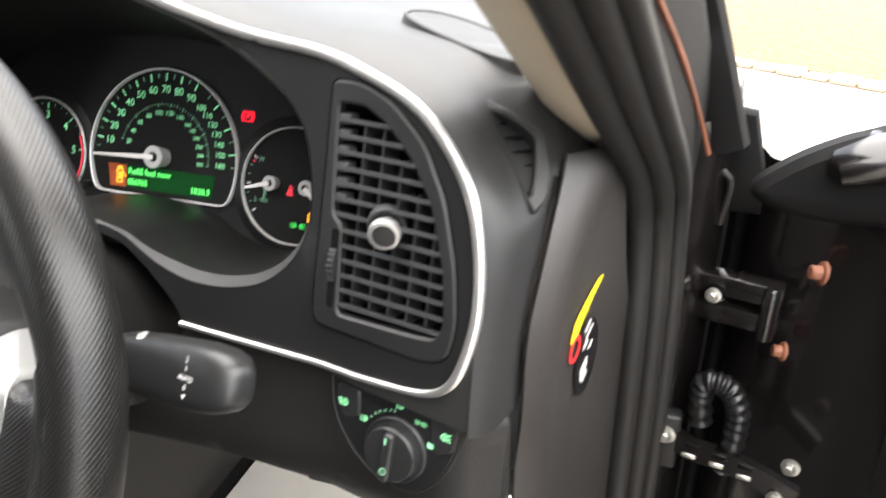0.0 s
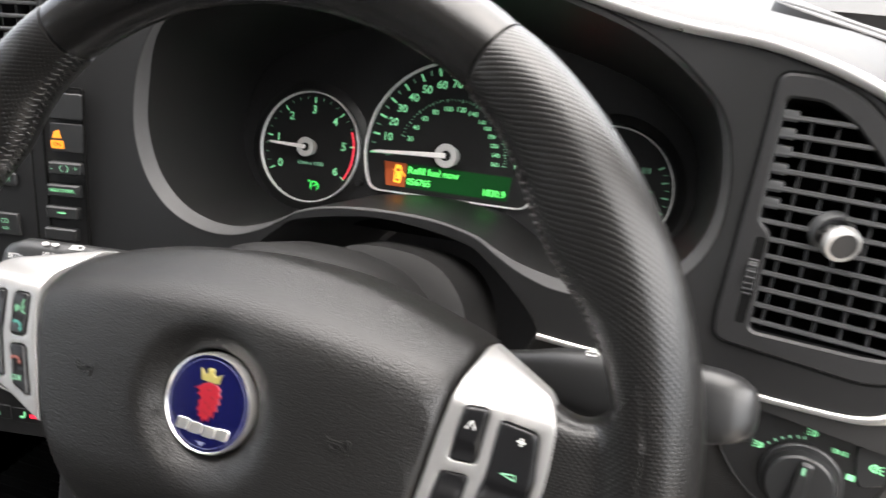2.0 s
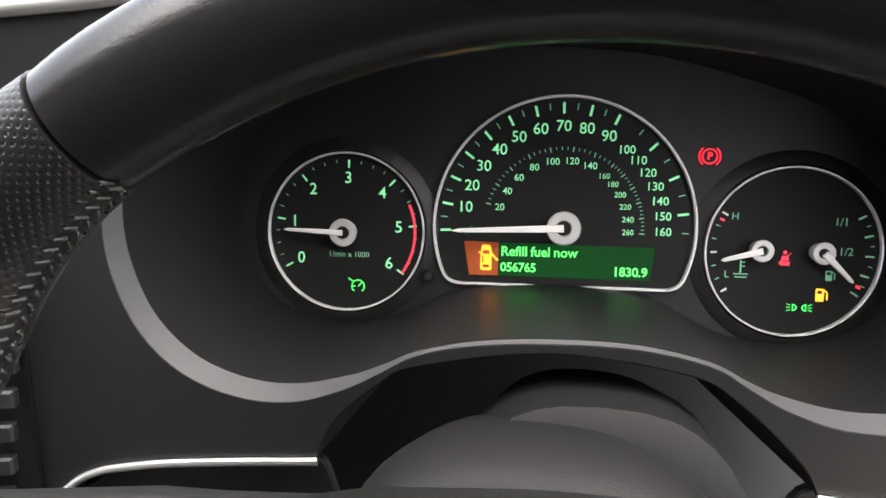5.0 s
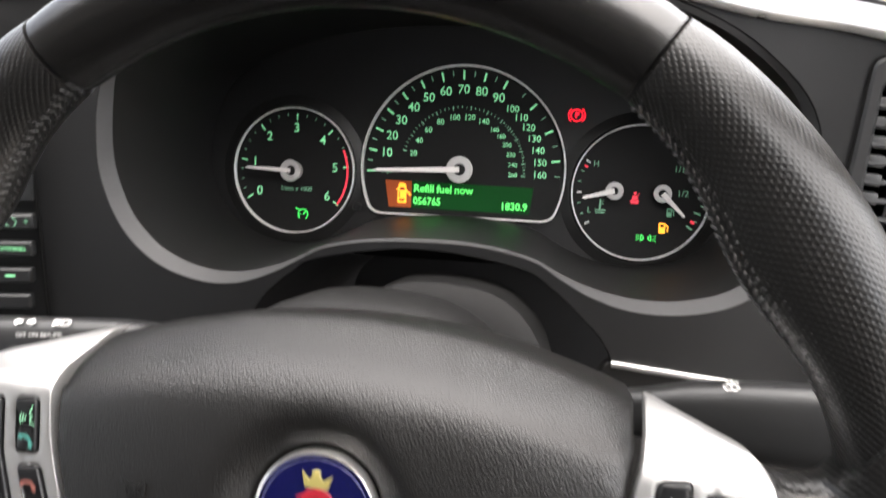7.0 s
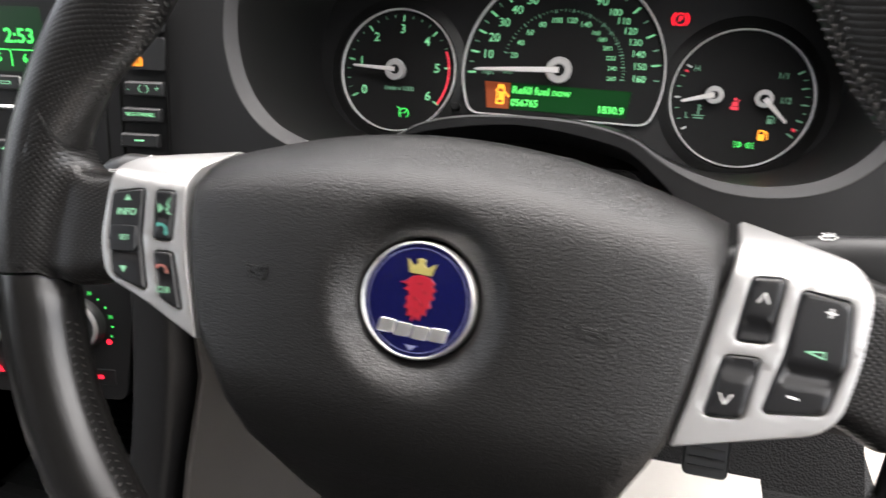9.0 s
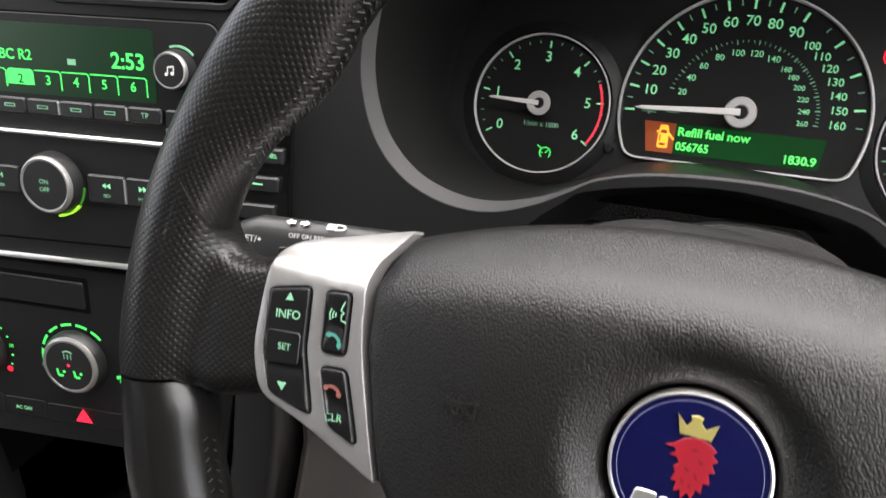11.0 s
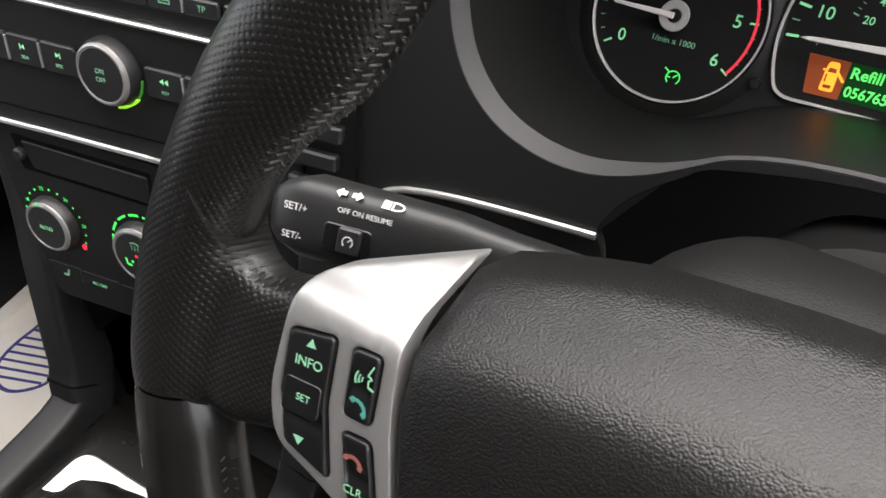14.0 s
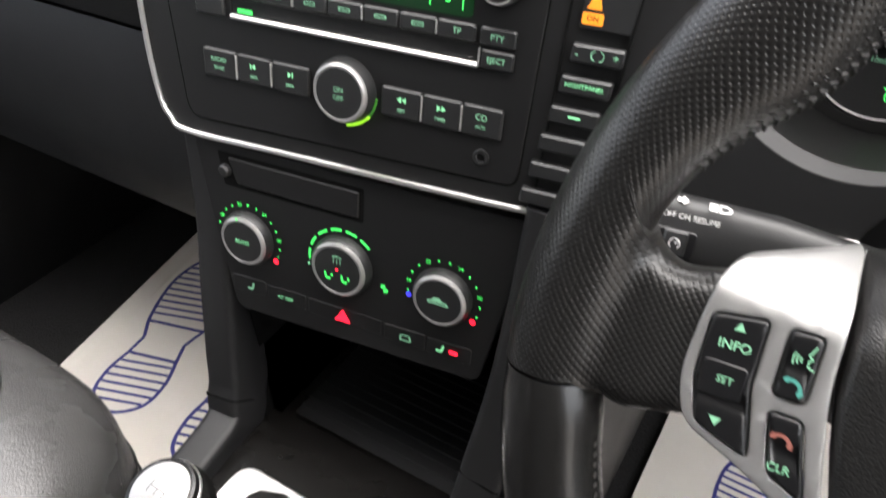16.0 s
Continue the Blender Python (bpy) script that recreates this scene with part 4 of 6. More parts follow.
part("marking", handset(-107.2, 11.2, 0.6, -34), TEAL, sl, "telephone mark")
part("marking", handset(-104.6, -4.2, 0.6, -14), REDD, sl, "hang-up mark")
part("marking", join(*[bar(*p, *q, 0.42, 2.0) for p, q in (((-105.9, 23.2), (-106.9, 20.3)), ((-106.9, 20.3), (-105.6, 19.6)), ((-105.6, 19.6), (-106.5, 18.9)), ((-106.5, 18.9), (-106.2, 17.2)), ((-106.2, 17.2), (-104.4, 16.8)))],
                     *[arc_band(-107.2, 18.6, r, r + 0.42, 150, 215, 2.0, n=8) for r in (1.0, 2.0, 3.0)]), GREEND, sl, "voice mark")
part("marking", join(bar(128.1, 20.2, 130.9, 19.9, 0.6, 2.0), bar(129.6, 21.5, 129.4, 18.6, 0.6, 2.0)), WHITE, sr, "plus sign")
part("marking", bar(121.1, -7.0, 124.3, -7.4, 0.7, 2.0), WHITE, sr, "minus sign")
part("marking", join(bar(124.3, 7.4, 129.3, 8.1, 0.4, 2.0), bar(124.3, 7.4, 129.5, 6.0, 0.4, 2.0), bar(129.3, 8.1, 129.5, 6.0, 0.4, 2.0)), GREEND, sr, "volume wedge")
part("marking", join(bar(108.6, 19.7, 110.5, 23.1, 0.4, 2.0), bar(110.5, 23.1, 111.9, 19.8, 0.4, 2.0)), WHITE, sr, "up arrow")
part("marking", join(bar(102.0, -9.8, 103.7, -13.2, 0.4, 2.0), bar(103.7, -13.2, 105.6, -9.8, 0.4, 2.0)), WHITE, sr, "down arrow")

# leather bridges from the spokes to the rim
def edge_gap(q, line):
    best = 1e9
    for a, b in zip(line, line[1:]):
        ab = b - a
        t = min(1, max(0, (q - a).dot(ab) / max(ab.length_squared, 1e-9)))
        best = min(best, (q - a - ab * t).length)
    return best


for sg, up, dn in ((-1, [(-133, 33), (-145, 29.5), (-153, 31.5), (-159, 38), (-166, 50), (-173, 58)], [(-171, -13.5), (-164, -15), (-157, -17.5), (-148, -18.5), (-138, -15.5), (-130, -13)]),
                   (1, [(135, 35), (145, 31.5), (153, 33), (159, 39.5), (166, 52), (173, 60)], [(172, -13.5), (164, -15.5), (157, -18.5), (149, -19.5), (141, -16), (133, -13)])):
    up, dn = [Vector(p[:2]) for p in spline([(*p, 0) for p in up], 5)], [Vector(p[:2]) for p in spline([(*p, 0) for p in dn], 5)]

    def web(u, v, w):
        d = min(edge_gap(Vector((u, v)), up), edge_gap(Vector((u, v)), dn))
        e = 8.0 * (1 - math.sqrt(max(0, 1 - max(0, 1 - d / 8.0) ** 2)))
        c = (math.hypot(u - RC[0], v - RC[1]) - 173) / 14.8
        face = 0.2 - e + 1.2 * smoothstep(134, 150, abs(u))
        rim = RZ + 0.092 * (v - RC[1]) + 15.9 * math.sqrt(max(0, 1 - c * c)) - 12 * max(0, -1 - c)
        h = min(1, max(0, 0.5 + (rim - face) / 14.0))
        return (u, v, w if w < -5 else face * (1 - h) + rim * h + 7.0 * h * (1 - h) * 0.9)
    bm = plate(up + dn + [Vector((sg * 136, 8))], [], -15, 0.4, 0, 3, web)
    md = part("spoke_wrap", bm, PERF, wheel, "leather wrapped round the spoke", smooth=60).data
    lay = md.uv_layers.new(name="UVMap")
    for lp in md.loops:
        co = md.vertices[lp.vertex_index].co
        qx, qy = co.x * 1000 - RC[0], co.y * 1000 - RC[1]
        lay.data[lp.index].uv = (math.atan2(qy, qx) % (2 * math.pi) * RR if sg < 0 else math.atan2(qy, qx) * RR, 28 + 173 - math.hypot(qx, qy))
for sg in (-1, 1):
    part("lower_spoke", sweep([(sg * 34, -96, -14), (sg * 42, -125, -14), (sg * 50, -162, -6)], ring_sec(13, 8, 16), (0, 0, 1)), BLACK, wheel)

# ---- steering column ----
ax = WHEEL.to_3x3() @ Vector((0, 0, -1))
col = thing("column_shroud", WHEEL, "dark grey plastic steering column shroud", "column shroud")


def shroud_ring(w, rx, top, low, sx=0.0):
    out = []
    for i in range(40):
        a = 2 * math.pi * i / 40
        c, s_ = math.cos(a), math.sin(a)
        k = top if s_ > 0 else low
        out.append((sx + rx * math.copysign(abs(c) ** 0.75, c), k * math.copysign(abs(s_) ** 0.75, s_), w))
    return out


part("cowl", loft([shroud_ring(w, a, b, c, -8) for w, a, b, c in ((-50, 40, 46, 40), (-54, 60, 62, 52), (-62, 66, 69, 56), (-100, 68, 72, 58), (-150, 64, 66, 55), (-200, 58, 58, 50))], True, True), COWL, col, smooth=50)
part("collar", loft([shroud_ring(w, a, b, c, 14) for w, a, b, c in ((-118, 50, 64, 30), (-124, 58, 76, 30), (-165, 60, 81, 30), (-205, 54, 79, 30))], True, True), COWL, col, smooth=50)
part("shaft", shift(lathe([(22, -70), (22, -30)], 24), Matrix()), BLACK, col)
wpart("column_well", loft([[on_fascia(p[0], p[1], -0.004) for p in ARCH], [(p[0] * 0.96, 0.34, p[1] - 0.075) for p in ARCH]], False), BLACK, dash, "dark well round the column")


# ---- stalks ----
def stalk(name, a, b, hv, label, tip):
    """A flattened lever from a to b, rounded at its tip."""
    a, b = Vector(a), Vector(b)
    d = (b - a).normalized()
    back = Vector((0, -0.86, 0.5))
    back = (back - d * back.dot(d)).normalized()
    th = thing(name, frame_at(a, d, back), label, "stalk")
    L = (b - a).length * 1000
    rings = []
    for x, h, t in hv:
        rings.append([(x * L, h * math.copysign(abs(math.sin(q)) ** 0.6, math.sin(q)), t * math.copysign(abs(math.cos(q)) ** 0.6, math.cos(q))) for q in [2 * math.pi * i / 28 for i in range(28)]])
    part("lever", loft(rings, True, True), STALKM, th, smooth=50)
    return th, L


wip, L = stalk("wiper_stalk", (0.05, 0.109, 0.846), (0.212, 0.066, 0.881), [(0, 7, 7), (0.28, 8, 8), (0.40, 11, 10), (0.50, 14.5, 12.4), (0.6, 15.8, 12.8), (0.84, 16.4, 13), (0.91, 15.4, 12.6), (0.955, 13.4, 11), (0.985, 10, 8), (0.996, 7, 5.4), (1.0, 4, 3)], "dark grey wiper stalk with white markings", 1)
for txt, y in (("2", 8.6), ("1", 4.3), ("AUTO", 0.0), ("0", -4.3)):
    part("marking", words(txt, 3.4, L * 0.85, y, 13.1, wide=1.15, turn=-4), WHITE, wip, "white lettering")
part("marking", flat([(L * 0.85 - 1.3, -7.4), (L * 0.85 + 1.3, -7.4), (L * 0.85, -9.4)], 13.05), WHITE, wip, "small arrow")
part("marking", shift(join(arc_band(0, -2.6, 4.6, 5.0, 50, 130), arc_band(0, -2.6, 2.0, 2.4, 50, 130), bar(-3.1, 1.0, -1.4, -1.0, 0.4), bar(3.1, 1.0, 1.4, -1.0, 0.4), bar(0, 0.4, 0, 4.4, 0.4), bar(-0.8, 2.6, -2.4, 3.8, 0.4), bar(0.8, 2.6, 2.4, 3.8, 0.4)), Matrix.Translation((L * 0.6, 13.6, 10.3)) @ Matrix.Rotation(radians(-48), 4, "X")), WHITE, wip, "white washer mark")
ind, L2 = stalk("indicator_stalk", (-0.05, 0.103, 0.8685), (-0.194, 0.0752, 0.8755), [(0, 9, 8), (0.2, 10, 9), (0.38, 12, 10.5), (0.52, 14.4, 12), (0.9, 15.4, 12.4), (0.965, 12, 10), (0.99, 9, 7.5), (1.0, 6, 5)], "dark grey indicator stalk with cruise switches", -1)

# markings run from the tip to the root: the lever's x axis points left, so they are turned round
for txt, x, y, sz in (("SET/+", 0.912, -4.2, 3.8), ("SET/-", 0.912, 6.2, 3.6), ("OFF ON RESUME", 0.735, -7.2, 2.75)):
    part("marking", words(txt, sz, L2 * x, y, 12.5, turn=180), WHITE, ind, "white lettering")
part("switch_slot", shift(plate(rounded([(-9, -5), (9, -5), (9, 5), (-9, 5)], 2), [], 9, 12.7, 0.4), Matrix.Translation((L2 * 0.77, 2.8, 0))), BUTTON, ind)
part("switch", shift(plate(rounded([(-4.4, -4.4), (4.4, -4.4), (4.4, 5.2), (-4.4, 5.2)], 1.5), [], 9, 14.8, 0.8), Matrix.Translation((L2 * 0.76, 2.4, 0))), KEY, ind, "sliding cruise switch")
part("marking", shift(join(arc_band(0, 0, 1.7, 2.1, -230, 50, 0), bar(0, 0, -1.2, -1.2, 0.4)), Matrix.Translation((L2 * 0.76, 2.8, 14.9))), WHITE, ind, "white cruise mark")
for k, x in ((0, 0.822), (1, 0.748)):
    pts = [(0.3, 0), (2.4, 2.1), (2.4, 1.0), (4.4, 1.0), (4.4, -1.0), (2.4, -1.0), (2.4, -2.1)]
    m = Matrix.Translation((L2 * x, -13.0, 10.5)) @ Matrix.Rotation(radians(48), 4, "X") @ Matrix.Rotation(0 if k else math.pi, 4, "Z")
    part("marking", shift(flat(pts), m), WHITE, ind, "white arrow")
part("marking", shift(plate([(-1.6, -1.9), (0.6, -1.9), (2.4, -1.2), (3.0, 0), (2.4, 1.2), (0.6, 1.9), (-1.6, 1.9)], [[(-1.0, -1.3), (0.4, -1.3), (1.9, -0.8), (2.3, 0), (1.9, 0.8), (0.4, 1.3), (-1.0, 1.3)]], 0, 0.15), Matrix.Translation((L2 * 0.665, -12.7, 10.3)) @ Matrix.Rotation(radians(48), 4, "X") @ Matrix.Rotation(math.pi, 4, "Z")), WHITE, ind, "white lamp mark")

for y in (-1.5, -0.5, 0.5, 1.5):
    part("marking", shift(bar(-5.2, y, -2.1, y, 0.62), Matrix.Translation((L2 * 0.665, -12.7, 10.3)) @ Matrix.Rotation(radians(48), 4, "X") @ Matrix.Rotation(math.pi, 4, "Z")), WHITE, ind, "white beam stroke")

# ---- side air vent ----
vent = thing("air_vent", SIDE, "dark grey side air vent with chrome-ringed knob", "air vent")
VO = rounded([(-1.5, 137.5), (17, 137.5), (36, 130.5), (57, 112.5), (72, 86), (82, 52.5), (86.5, 21.5), (83, 1), (66, -3), (-3.8, 0), (-4.8, 14.5), (-2.2, 92)], [6, 6, 8, 8, 8, 8, 8, 14, 6, 8, 4, 4])
part("surround", plate(VO, [VI], -6, 1.6, 1.3), BLACK, vent, smooth=40)
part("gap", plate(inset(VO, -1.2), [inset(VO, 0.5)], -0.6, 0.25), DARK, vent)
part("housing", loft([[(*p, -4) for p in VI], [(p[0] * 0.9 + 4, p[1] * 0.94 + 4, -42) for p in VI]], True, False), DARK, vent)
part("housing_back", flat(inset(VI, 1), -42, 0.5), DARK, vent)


def span(v):
    """Left and right ends of the opening at a height."""
    xs = []
    for i in range(len(VI)):
        a, b = VI[i - 1], VI[i]
        if (a.y > v) != (b.y > v):
            xs.append(a.x + (b.x - a.x) * (v - a.y) / (b.y - a.y))
    return min(xs), max(xs)


for k in range(13):
    v = 14.6 + k * 8.55
    a, b = span(v)
    lift = 8 if k in (5, 6, 7) else 0
    sec = [(-1.6, -5.6), (-0.9, -5.5), (1.3, 0.2), (0.9, 1.5), (-0.6, 1.8), (-1.4, 0.9), (-1.4, -0.6)]
    rings = [[(x, v + y , z - 1.2) for y, z in sec] for x in (a - 1, a, (a + b) / 2, b, b + 1)]
    part("slat", loft(rings, True, True), VENT, vent, smooth=30)
    if k > 6:
        part("slat_tab", box(a - 0.5, a + 7.0, v - 2.2, v + 3.4, -8, 0.4, 1.2, 2), VENT, vent)
for k, u in enumerate((17, 29, 41, 53, 65)):
    top_v = min(122, 116 - max(0, u - 28) * 1.25)
    part("vane", box(u - 0.8, u + 0.8, 11, top_v, -22, -5.2, 0.3, 1), VENT, vent)
TILTED = Matrix.Translation((36.2, 67, -5)) @ Vector((.43, -.24, .87)).to_track_quat("Z", "Y").to_matrix().to_4x4()
part("knob_collar", shift(lathe([(10.6, 0), (10.6, 4.0), (9.8, 5.4), (8.2, 5.2), (5.2, 1.0), (3.0, 0.4)], 32, False), TILTED), VENT, vent)
knob = part("knob", shift(lathe([(3.4, 0), (3.4, 9.6), (6.4, 10.0), (8.4, 11.2), (8.9, 13), (8.8, 15.4), (8.1, 16.8), (6.4, 17.2), (6.2, 16.6), (0.3, 16.6)], 32, False), TILTED), SILVER, vent, "satin chrome knob")
part("knob_centre", shift(lathe([(6.3, 16.4), (6.1, 17.0), (0.2, 17.2)], 28), TILTED), KEY, knob, "dark centre of the knob")
wheel_t = part("thumb_wheel", shift(lathe([(15.0, -2.6), (16, -2.0), (16, 2.0), (15.0, 2.6)], 44), Matrix.Translation((7.2, 37.0, -11.5)) @ Matrix.Rotation(radians(90), 4, "Y")), KEY, vent, "ribbed thumb wheel")
for k in range(9):
    a = radians(90 + (k - 4) * 11)
    part("rib", shift(box(-2.2, 2.2, -0.5, 0.5, -0.6, 0.6, 0.2, 1), Matrix.Translation((7.2, 37 - 16.2 * math.cos(a), -11.5 + 16.2 * math.sin(a))) @ Matrix.Rotation(a - math.pi / 2, 4, "X")), VENT, wheel_t)
# flat dark sheet on the surround, coloured as the shaded slot round the wheel
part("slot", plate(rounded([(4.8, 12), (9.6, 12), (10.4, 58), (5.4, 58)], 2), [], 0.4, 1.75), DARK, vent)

# ---- light switch ----
lsw = thing("light_switch", SIDE @ Matrix.Translation((0, 0, -0.0105)), "round black headlamp switch with green symbols", "light switch")
LP = rounded([(5.5, -30), (7.5, -50), (13, -64), (26, -79), (40, -88), (56, -92), (72, -88), (84, -74), (91, -56), (94.5, -31)], [4, 10, 12, 12, 12, 12, 12, 12, 10, 4])
part("plate", plate(LP, [], -3, 1.4, 0.8), FASCIA, lsw, smooth=40)
part("rim", plate(inset(LP, -1.6), [inset(LP, -0.1)], -3, 0.9, 0.5), LOWER, lsw)
dial = part("dial", shift(lathe([(20.5, 0), (20.5, 2.0), (19.6, 2.8), (17.4, 3.0), (16.8, 8.5), (15.8, 9.6), (0.3, 10.0)], 48, False), Matrix.Translation((54, -66, 1))), KEY, lsw, "round black turning knob")
part("grip", shift(plate(rounded([(-3.9, -15.6), (3.9, -15.6), (3.4, 15.6), (-3.4, 15.6)], 3), [], 9.5, 14.0, 1.4), Matrix.Translation((54, -66, 1)) @ Matrix.Rotation(radians(-4), 4, "Z")), KEY, dial)
part("marking", shift(join(bar(-0.2, 9, -0.2, 13.2, 1.3, 0), plate(circle(0, -8, 2.2, 20), [circle(0, -8, 1.5, 20)], 0, 0.2)), Matrix.Translation((54, -66, 15.1))), GREEND, dial, "index mark")
for pts in ([(11, -37), (27, -38), (28, -54), (18, -58), (12, -50)], [(74, -37), (92.5, -35), (90, -55), (80, -60), (76, -52)]):
    part("button", plate(rounded(pts, 3), [], 1, 3.0, 0.9), KEY, lsw, "black push button")
part("marking", join(beam(20.4, -47.6, 1.5, -1), bar(12.8, -46, 16, -50, 0.6, 0.15)), GREEN, lsw).location.z = 0.0031
part("marking", join(beam(81.4, -46.4, 1.5, 1), bar(85, -44.6, 87, -48.6, 0.6, 0.15)), GREEN, lsw).location.z = 0.0031
for x, y, t in ((33.5, -54.5, 0), (56.5, -38.6, 1), (68, -44.5, 2), (75.5, -56, 3)):
    if t == 3:
        b = flat([(x - 2, y - 1.6), (x + 2, y - 1.6), (x + 2, y + 1.6), (x - 2, y + 1.6)], 1.6)
    elif t == 2:
        b = join(beam(x + 0.2, y, 0.8, 1), beam(x - 0.2, y, 0.8, -1))
        shift(b, Matrix.Translation((0, 0, 1.5)))
    else:
        b = shift(beam(x, y, 1.2, -1), Matrix.Translation((0, 0, 1.5)))
    part("marking", b, GREEN, lsw, "green lamp symbol")
part("marking", join(*[bar(54.5 + 23.4 * math.cos(radians(a)), -66.5 + 23.4 * math.sin(radians(a)), 54.5 + 25 * math.cos(radians(a)), -66.5 + 25 * math.sin(radians(a)), 0.8, 1.6) for a in (142, 133, 124, 115, 106, 99)]), GREEND, lsw, "dimmer scale")

# ---- radio in the centre console ----
radio = thing("car_radio", CONSOLE, "black car radio with green display and chrome slot edge", "car radio")
RP = rounded([(-104, 9), (112, 15), (117, 142), (-118, 142)], [10, 8, 8, 8])
part("face", plate(RP, [rounded([(-66, 77.5), (83.5, 77.5), (83.5, 86.0), (-66, 86.0)], 1.5)], -3, 0.8, 0.5), FASCIA, radio, smooth=40)
part("gap", plate(inset(RP, -1.0), [inset(RP, -0.05)], -3, 0.2), DARK, radio)
part("slot", box(-66, 83.5, 77.5, 86, -22, -20), DARK, radio)
part("slot_edge", plate(rounded([(-66, 75.2), (84.5, 75.2), (84.5, 77.7), (-66, 77.7)], 0.8), [], 0, 3.4, 0.8), CHROME, radio, "bright chrome slot edge")
part("slot_lamp", bar(-62, 80, -52, 80, 2.4, 0.6), GREENB, radio)
part("display", plate(rounded([(-76, 98.5), (79, 98.5), (79, 137), (-76, 137)], 3), [], 0.5, 1.1), LCDR, radio, "dim green display window")


def row(keys, v, h, label):
    for x0, x1 in keys:
        part("key", plate(rounded([(x0, v - h / 2), (x1, v - h / 2), (x1, v + h / 2), (x0, v + h / 2)], 1.8), [], 0, 3.2, 0.9), KEY, radio, label)


row([(-87.5, -64), (-63.2, -40), (-39.2, -14.6), (31, 55), (55.8, 78), (78.8, 101)], 47.6, 16.5, "black radio key")
row([(-66 + k * 21.2, -45.4 + k * 21.2) for k in range(7)], 91.8, 8.6, "slim black preset key")
row([(84, 103)], 91.5, 9, "black key")
row([(85.5, 103)], 80.4, 9.4, "black key")
row([(-90, -70)], 80.4, 10, "black key")
for u in (-63.6, -39.6, 55.4, 78.4):
    part("divider", box(u - 0.45, u + 0.45, 40.5, 54.5, 2, 4.0, 0.3, 1), SILVER, radio)
for u in (-24, 18.6, 61):
    part("divider", box(u - 0.45, u + 0.45, 88.3, 95.4, 2, 4.0, 0.3, 1), SILVER, radio)
part("divider", box(84.4, 85.2, 76, 86, 2, 4.0, 0.3, 1), SILVER, radio)
for k in range(6):
    u = -55.4 + k * 21.2
    part("marking", plate([(u - 3.4, 90.8), (u + 3.4, 90.8), (u + 3.4, 92.8), (u - 3.4, 92.8)], [[(u - 2.8, 91.3), (u + 2.8, 91.3), (u + 2.8, 92.3), (u - 2.8, 92.3)]], 3.3, 3.45), GREEND, radio)
for txt, u, v, sz in (("TP", 72, 91.8, 4.2), ("PTY", 93.5, 91.5, 4.2), ("EJECT", 94, 80.4, 3.9), ("RADIO", -76, 50, 3.6), ("BAND", -76, 45, 2.6), ("SEEK", -51.5, 44, 2.6), ("SEEK", -27, 44, 2.6), ("REV", 43.6, 44, 2.8), ("FWD", 66.6, 44, 2.8), ("CD", 89.6, 50, 4.6), ("AUX", 89.6, 44.8, 2.8)):
    part("marking", words(txt, sz, u, v, 3.35, bold=0.02), GREEND, radio, "green key lettering")


def tri_mark(u, v, sg, k=1.0):
    return flat([(u, v - 1.5 * k), (u + sg * 2.3 * k, v), (u, v + 1.5 * k)], 3.35)


part("marking", join(tri_mark(-50.4, 50, -1), bar(-53.4, 48.5, -53.4, 51.5, 0.6, 3.35)), GREEN, radio)
part("marking", join(tri_mark(-28.2, 50, 1), bar(-25.2, 48.5, -25.2, 51.5, 0.6, 3.35)), GREEN, radio)
part("marking", join(tri_mark(43.4, 50, -1, 1.1), tri_mark(46.2, 50, -1, 1.1)), GREEN, radio)
part("marking", join(tri_mark(64.4, 50, 1, 1.1), tri_mark(67.2, 50, 1, 1.1)), GREEN, radio)


def knob_at(parent, u, v, r, h, name="knob", label="black knob with satin silver rim"):
    k = part(name, shift(lathe([(r * 1.12, 0), (r * 1.1, h * 0.5), (r * 1.0, h - 1.2)], 48, False), Matrix.Translation((u, v, 0.5))), KEY, parent, label, smooth=40)
    part("knob_rim", shift(lathe([(r * 1.02, h - 2.0), (r * 1.0, h - 0.5), (r * 0.93, h + 0.5), (r * 0.86, h + 0.3), (r * 0.84, h - 0.4)], 48, False), Matrix.Translation((u, v, 0.5))), SILVER, k, "satin silver rim")
    part("knob_face", shift(lathe([(r * 0.87, h - 0.6), (r * 0.86, h + 0.2), (r * 0.5, h + 0.4), (0.2, h + 0.4)], 40, False), Matrix.Translation((u, v, 0.5))), KEY, k)
    return k


rk = knob_at(radio, 8.8, 48.4, 16.6, 9.4)
part("glow_ring", arc_band(8.6, 48.2, 18.9, 20.1, -86, -40, 0.9, 2.6), LIME, rk, "lit green crescent")
part("glow_ring", arc_band(8.6, 48.2, 18.9, 19.6, -40, -4, 0.9, 1.4), LIMED, rk, "dim green crescent")
part("marking", words("ON", 3.8, 8.6, 50.6, 10.4), GREEND, rk)
part("marking", words("OFF", 3.8, 8.6, 46.0, 10.4), GREEND, rk)
tk = knob_at(radio, 92.8, 117.6, 9.6, 9, label="small black tone knob")
part("marking", join(flat(circle(91.2, 115.8, 1.0, 12), 9.9), flat(circle(94.6, 116.4, 1.0, 12), 9.9), bar(92.0, 115.8, 92.0, 119.6, 0.5, 9.9), bar(95.4, 116.4, 95.4, 120.2, 0.5, 9.9), bar(92, 119.4, 95.4, 120, 0.8, 9.9)), WHITE, tk, "white note mark")
part("marking", arc_band(92.8, 117.6, 11.4, 12.6, 40, 110, 0.9, 0.6), GREEND, tk)
knob_at(radio, -88, 117.6, 9.6, 9, label="small black knob")
part("clock", words("2:53", 12, 63, 119.5, 1.15, bold=0.22), GREENB, radio, "green clock digits")
part("station", words("BC R2", 8.0, -7, 119.5, 1.15, bold=0.1), GREENB, radio, "green station text")
